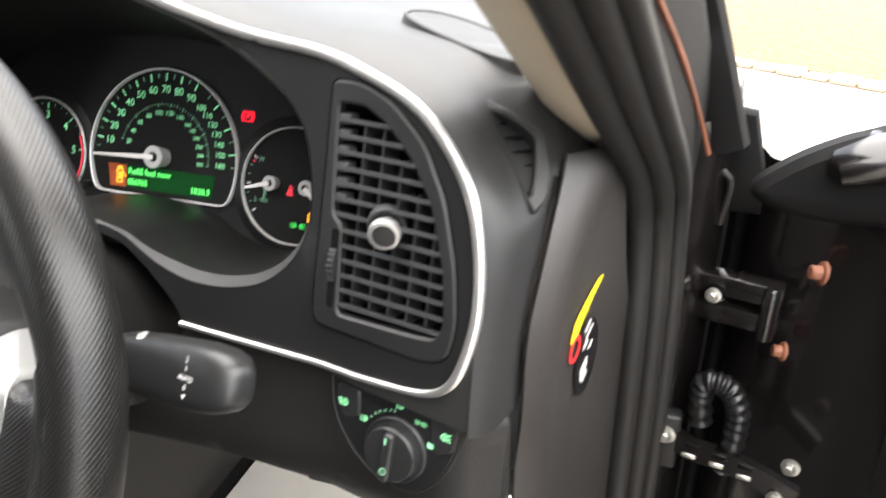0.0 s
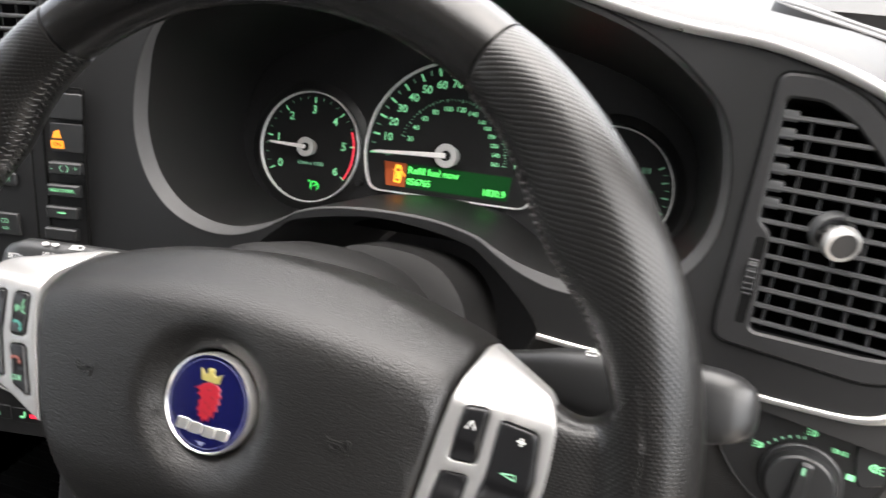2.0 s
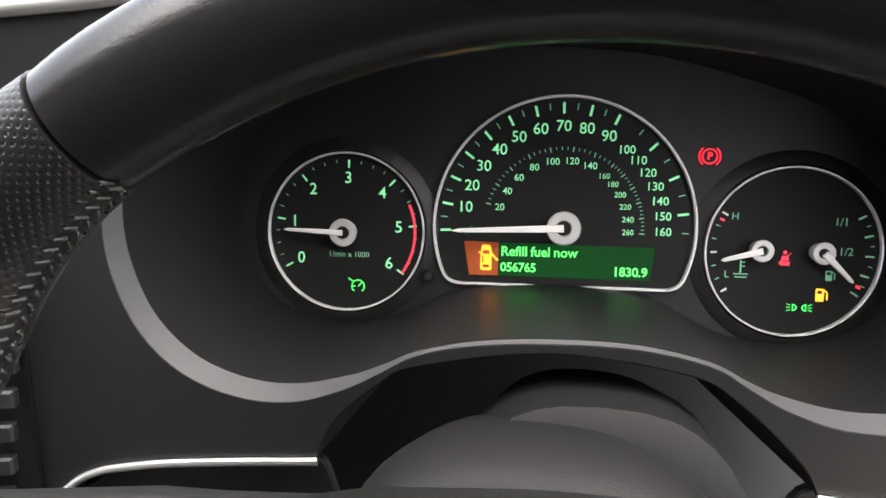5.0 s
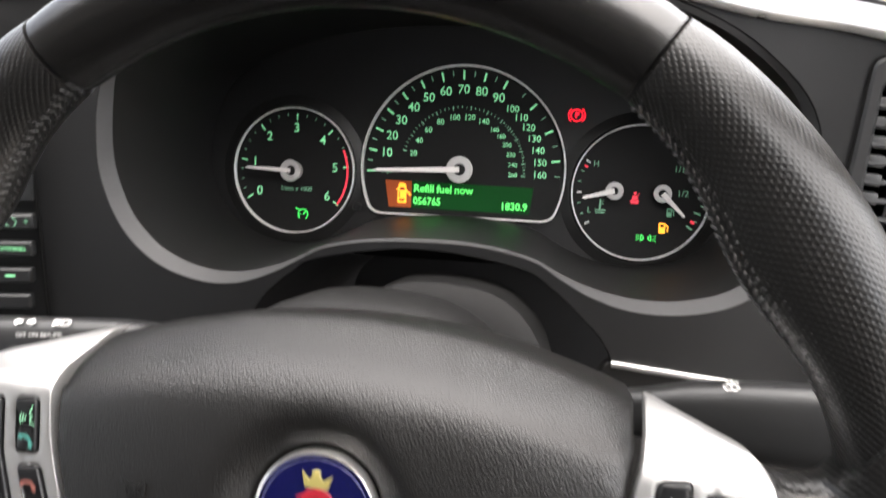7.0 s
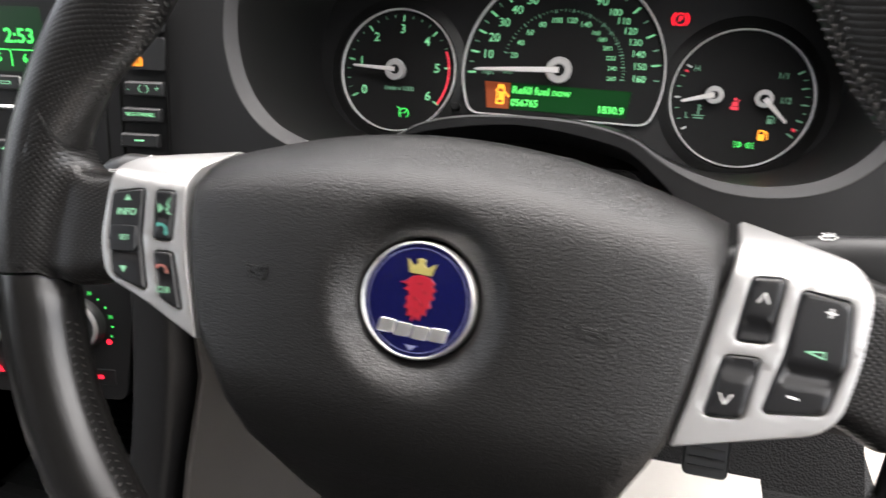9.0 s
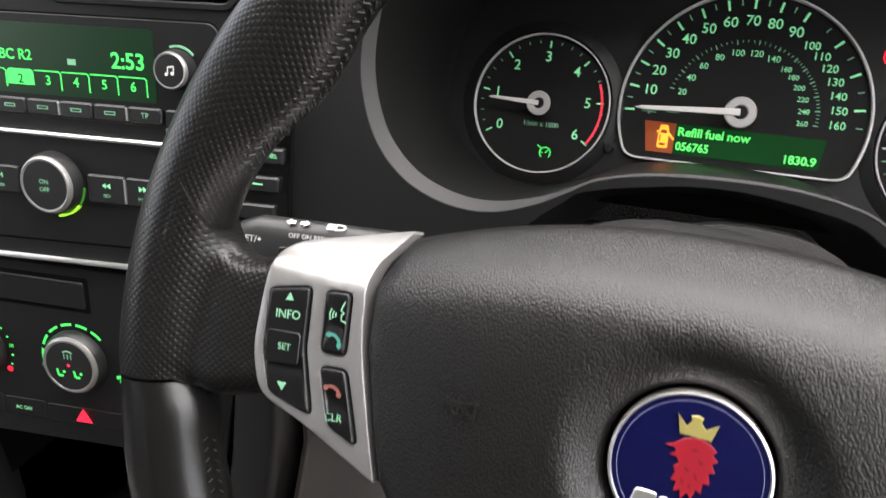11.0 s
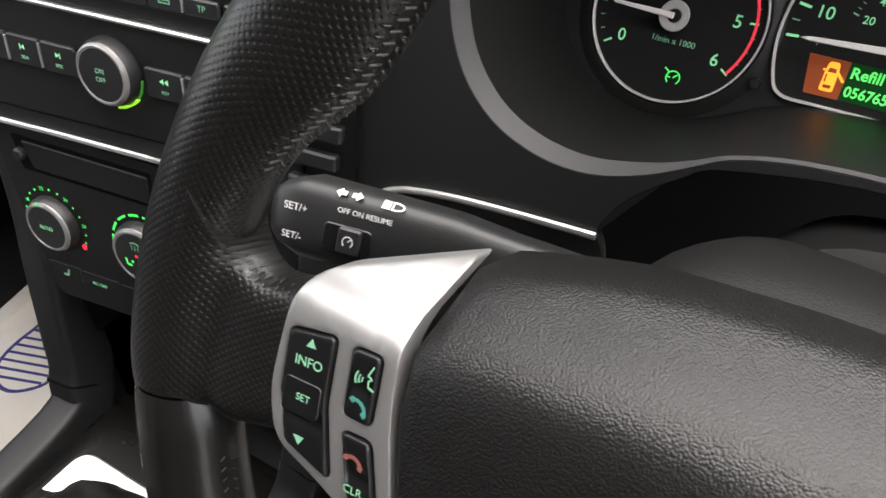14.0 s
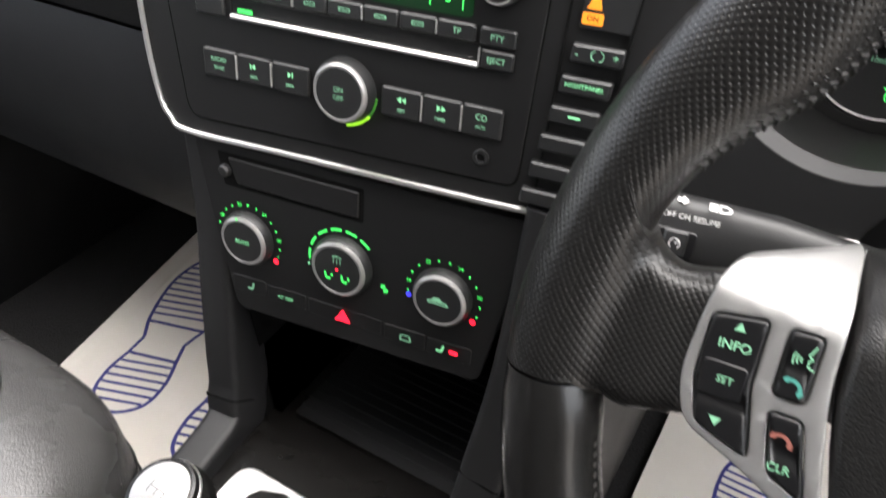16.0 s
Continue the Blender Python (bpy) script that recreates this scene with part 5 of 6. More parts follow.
part("station", bar(26, 117.5, 31, 117.5, 3.2, 1.15), GREEND, radio)
for k in range(6):
    u0 = -31.4 + k * 17.6
    tab = rounded([(u0, 101.4), (u0 + 17, 101.4), (u0 + 17, 112.0), (u0, 112.0)], [0.3, 0.3, 2.5, 2.5])
    if k == 1:
        part("preset_tab", flat([(p[0], max(p[1], 103.4)) for p in tab], 1.12), GREENB, radio, "lit preset tab")
    else:
        part("preset_tab", join(bar(u0 + 16.8, 101.6, u0 + 16.8, 110.6, 0.7, 1.12), bar(u0, 111.6, u0 + 15.6, 111.6, 0.7, 1.12), bar(u0 + 15.6, 111.6, u0 + 16.8, 110.4, 0.7, 1.12)), GREENB, radio)
    part("preset_number", words(str(k + 1), 7.2, u0 + 8.6, 106.4, 1.3, bold=0.08), FACE if k == 1 else GREENB, radio)
part("jack", shift(lathe([(4.6, 0), (4.6, 1.6), (3.8, 2.0), (2.6, 1.8), (2.4, -4), (0.2, -4)], 28, False), Matrix.Translation((91, 27.6, 0.4))), KEY, radio, "black socket")

# ---- switch column beside the radio ----
swc = thing("switch_column", CONSOLE, "column of black dash switches beside the radio", "switch panel")
SC = rounded([(122, 10), (152, 14), (160, 146), (127, 146)], 3)
part("surround", plate(SC, [inset(SC, 1.2)], -2, 0.5), DARK, swc)
for k in range(7):
    v = 92.2 - k * 15.7 + 0
    if v < 10:
        continue
    sh = (v - 92.2) * 0.19
    x0, x1 = 130.2 + sh, 155.2 + sh
    part("switch", plate(rounded([(x0, v - 4.8), (x1, v - 4.6), (x1 + 0.6, v + 4.2), (x0 + 0.6, v + 4.0)], 1.6), [], 0, 4.6, 1.1), KEY, swc, "black push switch")
part("marking", join(words("-", 6, 133.5, 92.0, 4.7), words("+", 5.4, 152, 92.4, 4.7), arc_band(142.6, 92.2, 2.0, 2.5, 100, 260, 4.7), arc_band(144.2, 92.2, 2.0, 2.5, -80, 80, 4.7)), GREEND, swc)
part("marking", words("NIGHTPANEL", 3.2, 139.8, 76.6, 4.7), GREEN, swc, "NIGHTPANEL lettering")
part("marking", bar(134.5, 60.8, 140.6, 60.8, 1.0, 4.7), GREEN, swc)
part("warning_field", plate(rounded([(131.5, 103), (156, 103), (158, 122), (133, 122)], 1.6), [], 0, 1.0, 0.3), KEY, swc)
part("warning_lamp", join(flat(rounded([(132.5, 105), (142.5, 105), (142.5, 110.4), (132.5, 110.4)], 1), 1.1), flat([(134, 112), (141, 112), (139.8, 117.6), (136, 116.4)], 1.1)), AMBER, swc, "lit orange warning symbol")
part("marking", words("ON", 3.6, 137.5, 107.7, 1.4), FACE, swc)
part("switch", plate(rounded([(132.5, 125), (158, 125), (159.5, 142), (134, 142)], 1.6), [], 0, 1.4, 0.5), KEY, swc, "blank switch cover")

# ---- centre air vent above the radio ----
cvent = thing("centre_air_vent", CONSOLE, "black centre air vent with slats and round knob", "air vent")
part("surround", plate(inset(CV, -4), [CV], -3, 1.2, 0.8), FASCIA, cvent)
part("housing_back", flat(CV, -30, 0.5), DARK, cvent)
for k in range(6):
    v = 156 + k * 8.3
    part("slat", box(20, 128 + k * 0.9, v - 1.4, v + 1.2, -9, 0.2, 0.7, 1), VENT, cvent)
for k in range(9):
    part("vane", box(28 + k * 11.4, 29.4 + k * 11.4, 152, 201, -24, -10), VENT, cvent)
ck = part("knob", shift(lathe([(4, -6), (4, 6), (7.6, 8), (8.0, 17), (7.4, 18.6), (5.8, 18.8), (0.2, 18.2)], 32, False), Matrix.Translation((76.5, 174, 0))), SILVER, cvent, "satin chrome knob")

# ---- heater controls ----
heat = thing("heater_control_panel", CONSOLE @ Matrix.Translation((0, 0, -0.003)), "black heater panel with three silver-rimmed knobs", "heater controls")
HP = rounded([(-106, -6), (121, -6), (116, -60), (104, -128), (-82, -133), (-97, -60)], [4, 4, 10, 8, 8, 10])
part("face", plate(HP, [], -4, 0.6, 0.6), FASCIA, heat, smooth=40)
part("card_slot", plate(rounded([(-80, -15), (16, -15), (16, -33), (-74, -33)], 2), [], 0.3, 1.8, 0.8), FASCIA, heat, "narrow black slot cover")
# flat dark sheet round the slot cover: its shadow as plain colour
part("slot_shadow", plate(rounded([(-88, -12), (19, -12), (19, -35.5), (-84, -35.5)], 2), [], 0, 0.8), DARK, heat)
part("stud", shift(lathe([(4.2, 0), (4.2, 3), (3, 4.4), (0.2, 4.8)], 20), Matrix.Translation((-82, -24.5, 0.6))), KEY, heat)
HK = ((-67.6, -71.0), (5.0, -70.0), (75.4, -70.0))
for i, (u, v) in enumerate(HK):
    k = knob_at(heat, u, v, 17.4 if i != 1 else 19.2, 8.0)
    a0, a1, n = ((168, -22, 13), (175, 20, 0), (188, -20, 13))[i]
    if i == 1:
        for j in range(6):
            b = 186 - j * 25
            part("scale_bar", arc_band(u, v, 24.3, 26.0, b, b - 18, 0.7, n=8), GREENB, k, "green fan scale bar")
        part("marking", join(words("0", 4, u - 26, v - 7, 0.75)), GREEN, k)
        part("marking", join(*[flat([(u + 27.5 + dx, v - 9 + dy), (u + 30.5 + dx, v - 8 + dy), (u + 30.5 + dx, v - 5.6 + dy), (u + 27.5 + dx, v - 6.4 + dy)], 0.7) for dx, dy in ((0, 0), (2, -2.6))]), GREENB, k, "green fan mark")
        part("marking", join(arc_band(u, v + 5.5, 4.6, 5.6, 50, 130, 9.0), *[bar(u + x, v + 5, u + x, v + 8.6, 0.5, 9.0) for x in (-2.4, 0, 2.4)]), GREEND, k, "windscreen mark")
        for sg in (-1, 1):
            part("marking", join(bar(u + sg * 6 - 1.8, v - 7, u + sg * 6 + 1.4, v - 7, 1.6, 9.0), bar(u + sg * 6 - 1.8, v - 7, u + sg * 6 - 2.6, v - 2.6, 1.4, 9.0), flat(circle(u + sg * 6 + 2.4, v - 4, 1.0, 10), 9.0)), GREENB, k, "seated mark")
        part("indicator", flat(circle(u, v + 0.8, 1.0, 12), 9.0), REDL, k)
    else:
        for j in range(n):
            a = a0 + (a1 - a0) * j / (n - 1)
            x, y = polar((u, v), 24.2, a)
            part("scale_mark", words(("18", "20", "22", "24")[(j // 2) % 4], 3.6, x, y, 0.75) if j % 3 == 1 else flat(circle(x, y, 0.75, 10), 0.7), GREENB, k)
        x, y = polar((u, v), 24.2, -32)
        part("red_dot", flat(circle(x, y, 2.0, 14), 0.7), REDL, k, "red end mark")
        if i == 2:
            x, y = polar((u, v), 24.2, 196)
            part("blue_dot", flat(circle(x, y, 2.0, 14), 0.7), BLUEL, k, "blue end mark")
            part("marking", plate([(u - 7, v - 1.6), (u + 7, v - 1.6), (u + 5.5, v + 0.8), (u + 2.5, v + 1.2), (u + 0.5, v + 3.2), (u - 3, v + 3.0), (u - 4.5, v + 0.8), (u - 7, v + 0.4)], [[(u - 5.8, v - 0.8), (u + 5.6, v - 0.8), (u + 4.6, v + 0.1), (u - 5.6, v - 0.1)]], 9.0, 9.15), GREEND, k, "recirculation mark")
        else:
            part("marking", words("AUTO", 4.0, u, v, 9.0), GREEN, k, "AUTO lettering")
            part("index", bar(u - 3, v + 15.2, u - 3.4, v + 17.4, 1.4, 8.8), GREENB, k)
for x0, x1 in ((-84, -56), (-55, -24), (-22, 34), (36, 66), (67, 98)):
    part("button", plate(rounded([(x0, -117.5), (x1, -116.5), (x1, -104), (x0, -105)], 2), [], 0, 1.2, 0.5), FASCIA, heat, "flat black button")
part("hazard_mark", plate([(-0.5, -114.4), (11.2, -114.2), (5.4, -104.6)], [], 1.8, 2.2), REDL, heat, "lit red hazard triangle")
part("marking", words("AC OFF", 3.7, -40, -111.5, 1.85), GREEN, heat, "AC OFF lettering")


def seat_mark(u, v):
    return join(bar(u - 2, v - 2, u + 1.6, v - 2, 1.8, 1.85), bar(u + 1.8, v - 2, u + 3.0, v + 3, 1.6, 1.85))


part("marking", seat_mark(-69, -110.5), GREEND, heat, "heated seat mark")
part("marking", seat_mark(76, -110), GREEN, heat, "heated seat mark")
part("marking", flat(rounded([(83, -111.6), (89, -111.6), (89, -108.8), (83, -108.8)], 0.6), 1.85), REDL, heat, "red level lamp")
part("marking", plate(rounded([(47.5, -113.5), (56.5, -113.5), (55.5, -108.5), (48.5, -108.5)], 1.2), [[(49, -112.6), (55, -112.6), (54.4, -109.4), (49.6, -109.4)]], 1.85, 2.0), GREEND, heat, "rear screen mark")

# ---- console tower and tunnel ----
def pillar_sec(w, d):
    return rounded([(-w, -d), (w, -d), (w, d), (-w, d)], 0.006, 3)


tower = thing("centre_console", pose(-0.36, 0.05, 0.60), "black centre console with storage tray", "console")
inv = tower.matrix_world.inverted()


def loc_path(pts):
    return [inv @ Vector(p) for p in pts]


part("left_pillar", sweep(loc_path(spline([(-.475, .140, .815), (-.473, .129, .742), (-.473, .116, .682), (-.472, .103, .621), (-.470, .092, .582), (-.464, .058, .553), (-.448, -.125, .553), (-.435, -.35, .553)], 6)), pillar_sec(0.020, 0.016), (1, 0, 0.02)), BLACK, tower, s=1, smooth=50)
part("right_pillar", sweep(loc_path(spline([(-.232, .158, .814), (-.236, .147, .741), (-.240, .134, .681), (-.247, .118, .620), (-.250, .096, .578), (-.249, .039, .562), (-.243, -.124, .562), (-.237, -.35, .562)], 6)), pillar_sec(0.020, 0.016), (1, 0, 0.02)), BLACK, tower, s=1, smooth=50)
for q0, q1 in (((-.4698, .0893, .5785), (-.4695, .0881, .5770)), ((-.2482, .1140, .6080), (-.2484, .1132, .6065))):
    part("joint", sweep(loc_path([q0, q1]), pillar_sec(0.0203, 0.0163), (1, 0, 0.02)), DARK, tower, "fine joint in the trim", s=1)
part("tower_core", box(-.475 + .36, -.235 + .36, .165 - .05, .46 - .05, .69 - .60, .80 - .60), BLACK, tower, s=1)
# shade inside the tray is put into its walls' near-black colour
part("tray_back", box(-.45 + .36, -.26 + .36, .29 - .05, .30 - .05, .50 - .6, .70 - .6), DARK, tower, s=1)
part("tray_floor", loft([[inv @ Vector((x, y, z)) for x in (-.452, -.40, -.30, -.256)] for y, z in ((.30, .532), (.18, .535), (.114, .538), (.109, .549), (.058, .553), (-.1, .5555), (-.35, .5555))], False), GEARPLATE, tower, s=1)
part("tray_mat", loft([[inv @ Vector((x, y, z)) for x in (-.44, -.35, -.268)] for y, z in ((.265, .5362), (.12, .5408))], False), KEY, tower, "ribbed rubber tray mat", s=1)
for k in range(12):
    part("mat_rib", box(-.44 + .36, -.268 + .36, .130 + k * .010 - .05, .1335 + k * .010 - .05, .5395 - .6 - k * .0003, .5418 - .6 - k * .0003), KEY, tower, s=1)
# side walls coloured near-black for the tray's shade, like its back
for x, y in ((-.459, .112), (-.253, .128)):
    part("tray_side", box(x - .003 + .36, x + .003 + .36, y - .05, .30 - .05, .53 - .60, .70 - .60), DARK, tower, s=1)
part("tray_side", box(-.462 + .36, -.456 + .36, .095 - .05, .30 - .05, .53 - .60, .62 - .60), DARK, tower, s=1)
for x, zt in ((-.476, -.075), (-.2225, -.005)):
    part("side_wall", box(x - .003 + .36, x + .003 + .36, -.40, .25, -.34, zt), LOWER, tower, s=1)

# gear lever
gear = thing("gear_lever", pose(-0.351, -0.023, 0.5555), "gear lever with leather gaiter and silver-topped knob", "gear lever")
GP = spline([(-50, 36, 0), (-24, 60, 0), (22, 71, 0), (70, 64, 0), (80, 16, 0), (74, -70, 0), (0, -100, 0), (-66, -70, 0), (-62, -10, 0)], 5, True)
part("silver_surround", plate(rounded([(-80, -108), (82, -108), (84, 76), (-79, 76)], [24, 24, 16, 16]), [[(p.x, p.y) for p in GP]], 0, 3.5, 1.4), CHROME, gear, "polished silver surround")
random.seed(4)
rings = []
for k in range(19):
    t = k / 18
    f = 1 - 0.80 * t ** 1.9
    ring = []
    for i, p in enumerate(GP):
        a = 2 * math.pi * i / len(GP)
        crease = 0.075 * math.sin(7 * a + 5.5 * t + 1.2 * math.sin(2 * a)) + 0.03 * math.sin(12 * a - 9 * t)
        q = f * (1 + crease * math.sin(math.pi * min(1, t * 1.15)))
        sag = 6.5 * math.sin(t * 17 + 1.5 * math.sin(3 * a)) * min(1, t * 5) * (1 - t)
        ring.append((p.x * q * 0.985 - 8 * t, p.y * q * 0.985 - 6 * t, 2.5 + 66 * t ** 0.72 + sag))
    rings.append(ring)
part("gaiter", loft(rings, True, True), GAITER, gear, "creased black leather gaiter", smooth=80)
TOP = Matrix.Translation((-13, 3, 18)) @ Matrix.Rotation(radians(11), 4, "X") @ Matrix.Scale(0.88, 4)
part("stem", shift(lathe([(11, 40), (10, 92), (12, 99)], 24), TOP), BLACK, gear)
kn = part("knob", shift(lathe([(10, 92), (15, 98), (22, 110), (25.5, 122), (26, 132), (24.5, 141), (21.5, 147.5)], 40, False), TOP), LEATHER, gear, "round black leather knob")
part("knob_ring", shift(lathe([(22.4, 146), (21.6, 150.0), (20.0, 150.6), (19.4, 149.6)], 40, False), TOP), BUTTON, kn)
part("bright_line", shift(lathe([(23.6, 143.8), (23.3, 145.2), (22.6, 145.8)], 40, False), TOP), CHROME, kn, "thin chrome line round the knob")
part("knob_cap", shift(lathe([(19.4, 148.5), (18.6, 151.2), (12, 153.2), (0.3, 154.0)], 40, False), TOP), SILVER, kn, "satin silver cap")
part("shift_pattern", shift(join(*[bar(-6 + k * 6, -4, -6 + k * 6, 4, 0.5) for k in range(3)], bar(-6, 0, 6, 0, 0.5)), TOP @ Matrix.Translation((0, 0, 153.85))), KEY, kn, "engraved shift pattern")

# ---- floor, footwells, mats ----
solid("floor", box(-1.20, 0.42, -1.6, 0.95, 0.20, 0.262), CARPET, "black carpeted car floor", "floor", kind="structure")
solid("wall_front", loft([[(x, y, z) for x in (-1.2, -.6, 0, .40)] for y, z in ((.62, .262), (.72, .34), (.80, .50), (.84, .95))], False), CARPET, "black carpeted bulkhead behind the footwells", "bulkhead", kind="structure")
knee = thing("console_side_panel", pose(-0.22, 0.3, 0.5), "grey-brown console side panel in the driver's footwell", "side panel")
part("front_panel", plate([(-.22, -.24), (.02, -.24), (-.03, .02), (-.06, .19), (-.08, .29), (-.15, .29), (-.158, .20), (-.19, .145), (-.22, .08)], [], 0, .004, .0012, .03, lambda a, b, w: (w + .004, a, b)), BROWN, knee, s=1)
part("rear_panel", plate([(.023, -.24), (.45, -.24), (.45, .27), (-.073, .29), (-.056, .19), (-.027, .02)], [], 0, .003, .0012, .03, lambda a, b, w: (w + .0035, a, b)), BROWN, knee, s=1)

# footwell board below the column, dark
wpart("underside", loft([[(x, y, z) for x in (-.216, -.1, 0, .1, .2, .30)] for y, z in ((.190, .745), (.24, .70), (.36, .66), (.55, .64), (.70, .62))], False), BLACK, dash, "black underside")


def paper_mat(name, x0, x1, y0, y1, z, label, curl=0.02, turn=0):
    m = thing(name, pose((x0 + x1) / 2, (y0 + y1) / 2, z, 0, 0, turn), label, "floor mat", "paper floor mats")
    w, h = (x1 - x0) / 2, (y1 - y0) / 2

    def fn(a, b, c):
        return (a, b, c + curl * smoothstep(h * 0.5, h, b) + 0.0004 * math.sin(a * 19) * math.sin(b * 15))
    part("sheet", plate([(-w, -h), (w, -h), (w, h), (-w, h)], [], 0, 0.0012, 0, 0.04, fn), PAPER, m, "white paper sheet", s=1)
    return m, fn


def shoe_print(parent, cx, cy, turn, k, fn):
    """The printed outline of a shoe sole: ball and heel with cross bars."""
    M = Matrix.Translation((cx, cy, 0)) @ Matrix.Rotation(radians(turn), 4, "Z")
    ball = spline([(-38, 10, 0), (-46, 50, 0), (-46, 90, 0), (-30, 128, 0), (0, 142, 0), (28, 128, 0), (42, 90, 0), (42, 50, 0), (34, 10, 0)], 4)
    heel = spline([(-30, -40, 0), (-36, -70, 0), (-30, -102, 0), (0, -118, 0), (30, -102, 0), (36, -70, 0), (30, -40, 0)], 4)
    waist = [[(-38, 10), (-27, -15), (-30, -40)], [(34, 10), (25, -15), (30, -40)]]
    bars = []
    for loop in (ball, heel):
        for a, b in zip(loop, list(loop[1:]) + [loop[0]]):
            bars.append((a.x, a.y, b.x, b.y, 4.0))
        ys = [p.y for p in loop]
        y = min(ys) + 13
        while y < max(ys) - 8:
            xs = []
            for a, b in zip(loop, list(loop[1:]) + [loop[0]]):
                if (a.y > y) != (b.y > y):
                    xs.append(a.x + (b.x - a.x) * (y - a.y) / (b.y - a.y))
            if len(xs) >= 2:
                bars.append((min(xs), y, max(xs), y + 4, 3.2))
            y += 10.5
    for w in waist:
        for a, b in zip(w, w[1:]):
            bars.append((*a, *b, 4.0))
    bms = []
    for x0, y0, x1, y1, wd in bars:
        bms.append(bar(x0, y0, x1, y1, wd, 0.0, 0.25))
    bm = join(*bms)
    shift(bm, M @ Matrix.Diagonal((0.001 * k, 0.001 * k, 0.001, 1)))
    for v in bm.verts:
        v.co = fn(v.co.x, v.co.y, v.co.z + 0.0014)
    part("shoe_print", bm, INK, parent, "blue printed shoe sole", s=1, smooth=0)


pm, fn = paper_mat("paper_floor_mat", -.970, -.5815, .013, .608, .268, "white paper floor mat with blue shoe prints, passenger side", 0.02, 9)
shoe_print(pm, -.093, -.010, 6, 1.3, fn)
shoe_print(pm, .066, -.043, 6, 1.3, fn)
dm, fn = paper_mat("paper_floor_mat", -.185, .27, .18, .635, .268, "white paper floor mat with blue shoe prints, driver side", 0.0)
shoe_print(dm, -.10, -.03, -4, 1.05, fn)
shoe_print(dm, .08, -.03, 4, 1.05, fn)


# the pad faces the driver: its frame's z axis points back
def pedal_at(x, y, z, w, h, label):
    p = thing("pedal", frame_at((x, y, z), (1, 0, 0), (0, -0.85, 0.5)), label, "pedal", "foot pedals")
    part("pad", plate(rounded([(-w / 2, -h / 2), (w / 2, -h / 2), (w / 2, h / 2), (-w / 2, h / 2)], 8), [], -6, 6, 2), KEY, p)
    for k in range(5):
        part("rib", shift(box(-w / 2 + 5, w / 2 - 5, -1.6, 1.6, 0, 3), Matrix.Translation((0, -h / 2 + h * (k + 1) / 6, 5.0))), RUBBER, p)
    part("arm", sweep([(0, 10, -4), (0, 80, -40), (0, 190, -60)], ring_sec(7, 5, 10), (1, 0, 0)), BLACK, p)


pedal_at(.166, .435, .470, 46, 58, "black rubber brake pedal")
pedal_at(.03, .44, .455, 50, 56, "black rubber clutch pedal")

# ---- passenger seat ----
seat = thing("passenger_seat", pose(-.742, -.268, .507), "black leather passenger seat", "car seat")


def cushion(w, d, h, y_front, r=0.13):
    """A plump cushion whose front corners are rounded in plan."""
    rings = []
    stops = [-d + (d + y_front - r) * k / 7 for k in range(8)] + [y_front - r + r * math.sin(radians(a)) for a in (12, 24, 36, 48, 60, 70, 79, 86)]
    for y in stops:
        e = max(0, y - (y_front - r)) / r
        wy = w - r * 0.8 * (1 - math.sqrt(max(0, 1 - e * e)))
        hy = h * (1 - 0.42 * (1 - math.sqrt(max(0, 1 - e ** 3))))
        ring = []
        for j in range(28):
            a = math.pi * 2 * j / 28
            c, s_ = math.cos(a), math.sin(a)
            ring.append((wy * math.copysign(abs(c) ** 0.45, c), y, hy * math.copysign(abs(s_) ** 0.55, s_) + (0.012 * c * c if s_ > 0 else 0)))
        rings.append(ring)
    return loft(rings, True, True)


part("cushion", cushion(.258, .35, .105, .305), SEATHIDE, seat, "plump leather seat cushion", s=1, smooth=70)
EDGE = [(.252, -.3, .052), (.257, 0, .056), (.256, .12, .050), (.246, .195, .036), (.220, .252, .018), (.175, .288, .0), (.10, .307, -.012)]
part("piping", sweep(spline([(.186, -.3, .100), (.188, 0, .100), (.186, .14, .100), (.165, .212, .102), (.11, .262, .097), (0, .29, .0855)], 5), ring_sec(.0022, .0022, 8), (0, 0, 1)), KEY, seat, s=1)
for dz in (0.0, -.024):
    part("side_piping", sweep(spline([(x + .010, y + .010, z - .004 + dz) for x, y, z in EDGE], 5), ring_sec(.0028, .0028, 8), (0, 0, 1)), KEY, seat, s=1)
part("side_panel", loft([[(x + .004, y + .004, zz) for x, y, z in spline(EDGE, 4)] for zz in (.03, -.02, -.10, -.2)], False), SEATHIDE, seat, "leather side of the seat", s=1, smooth=70)
part("backrest", loft([[(w * math.cos(a), y + .06 * math.sin(a), z) for a in [2 * math.pi * j / 20 for j in range(20)]] for w, y, z in ((.24, -.30, .05), (.25, -.36, .25), (.24, -.44, .5), (.15, -.48, .62))], True, True), SEATHIDE, seat, s=1, smooth=70)
part("seat_base", box(-.22, .22, -.3, .22, -.246, -.05, .02), BLACK, seat, s=1)

# ---- passenger side of the dashboard ----
pdash = thing("glovebox_dash", pose(-.82, .2, .8), "black passenger dash with glovebox", "dashboard")
inv = pdash.matrix_world.inverted()
part("upper", loft([[inv @ Vector((x, y, z)) for x in (-1.16, -1.0, -.8, -.6, -.501)] for y, z in ((.18, 1.014), (.15, .989), (.137, .934), (.142, .874), (.156, .848))], False), GLOVE, pdash, s=1)
part("glovebox_lid", loft([[inv @ Vector((x, y, z)) for x in (-1.15, -.9, -.65, -.502)] for y, z in ((.159, .843), (.153, .823), (.157, .722), (.187, .648), (.244, .615), (.5, .595))], False), GLOVE, pdash, s=1)
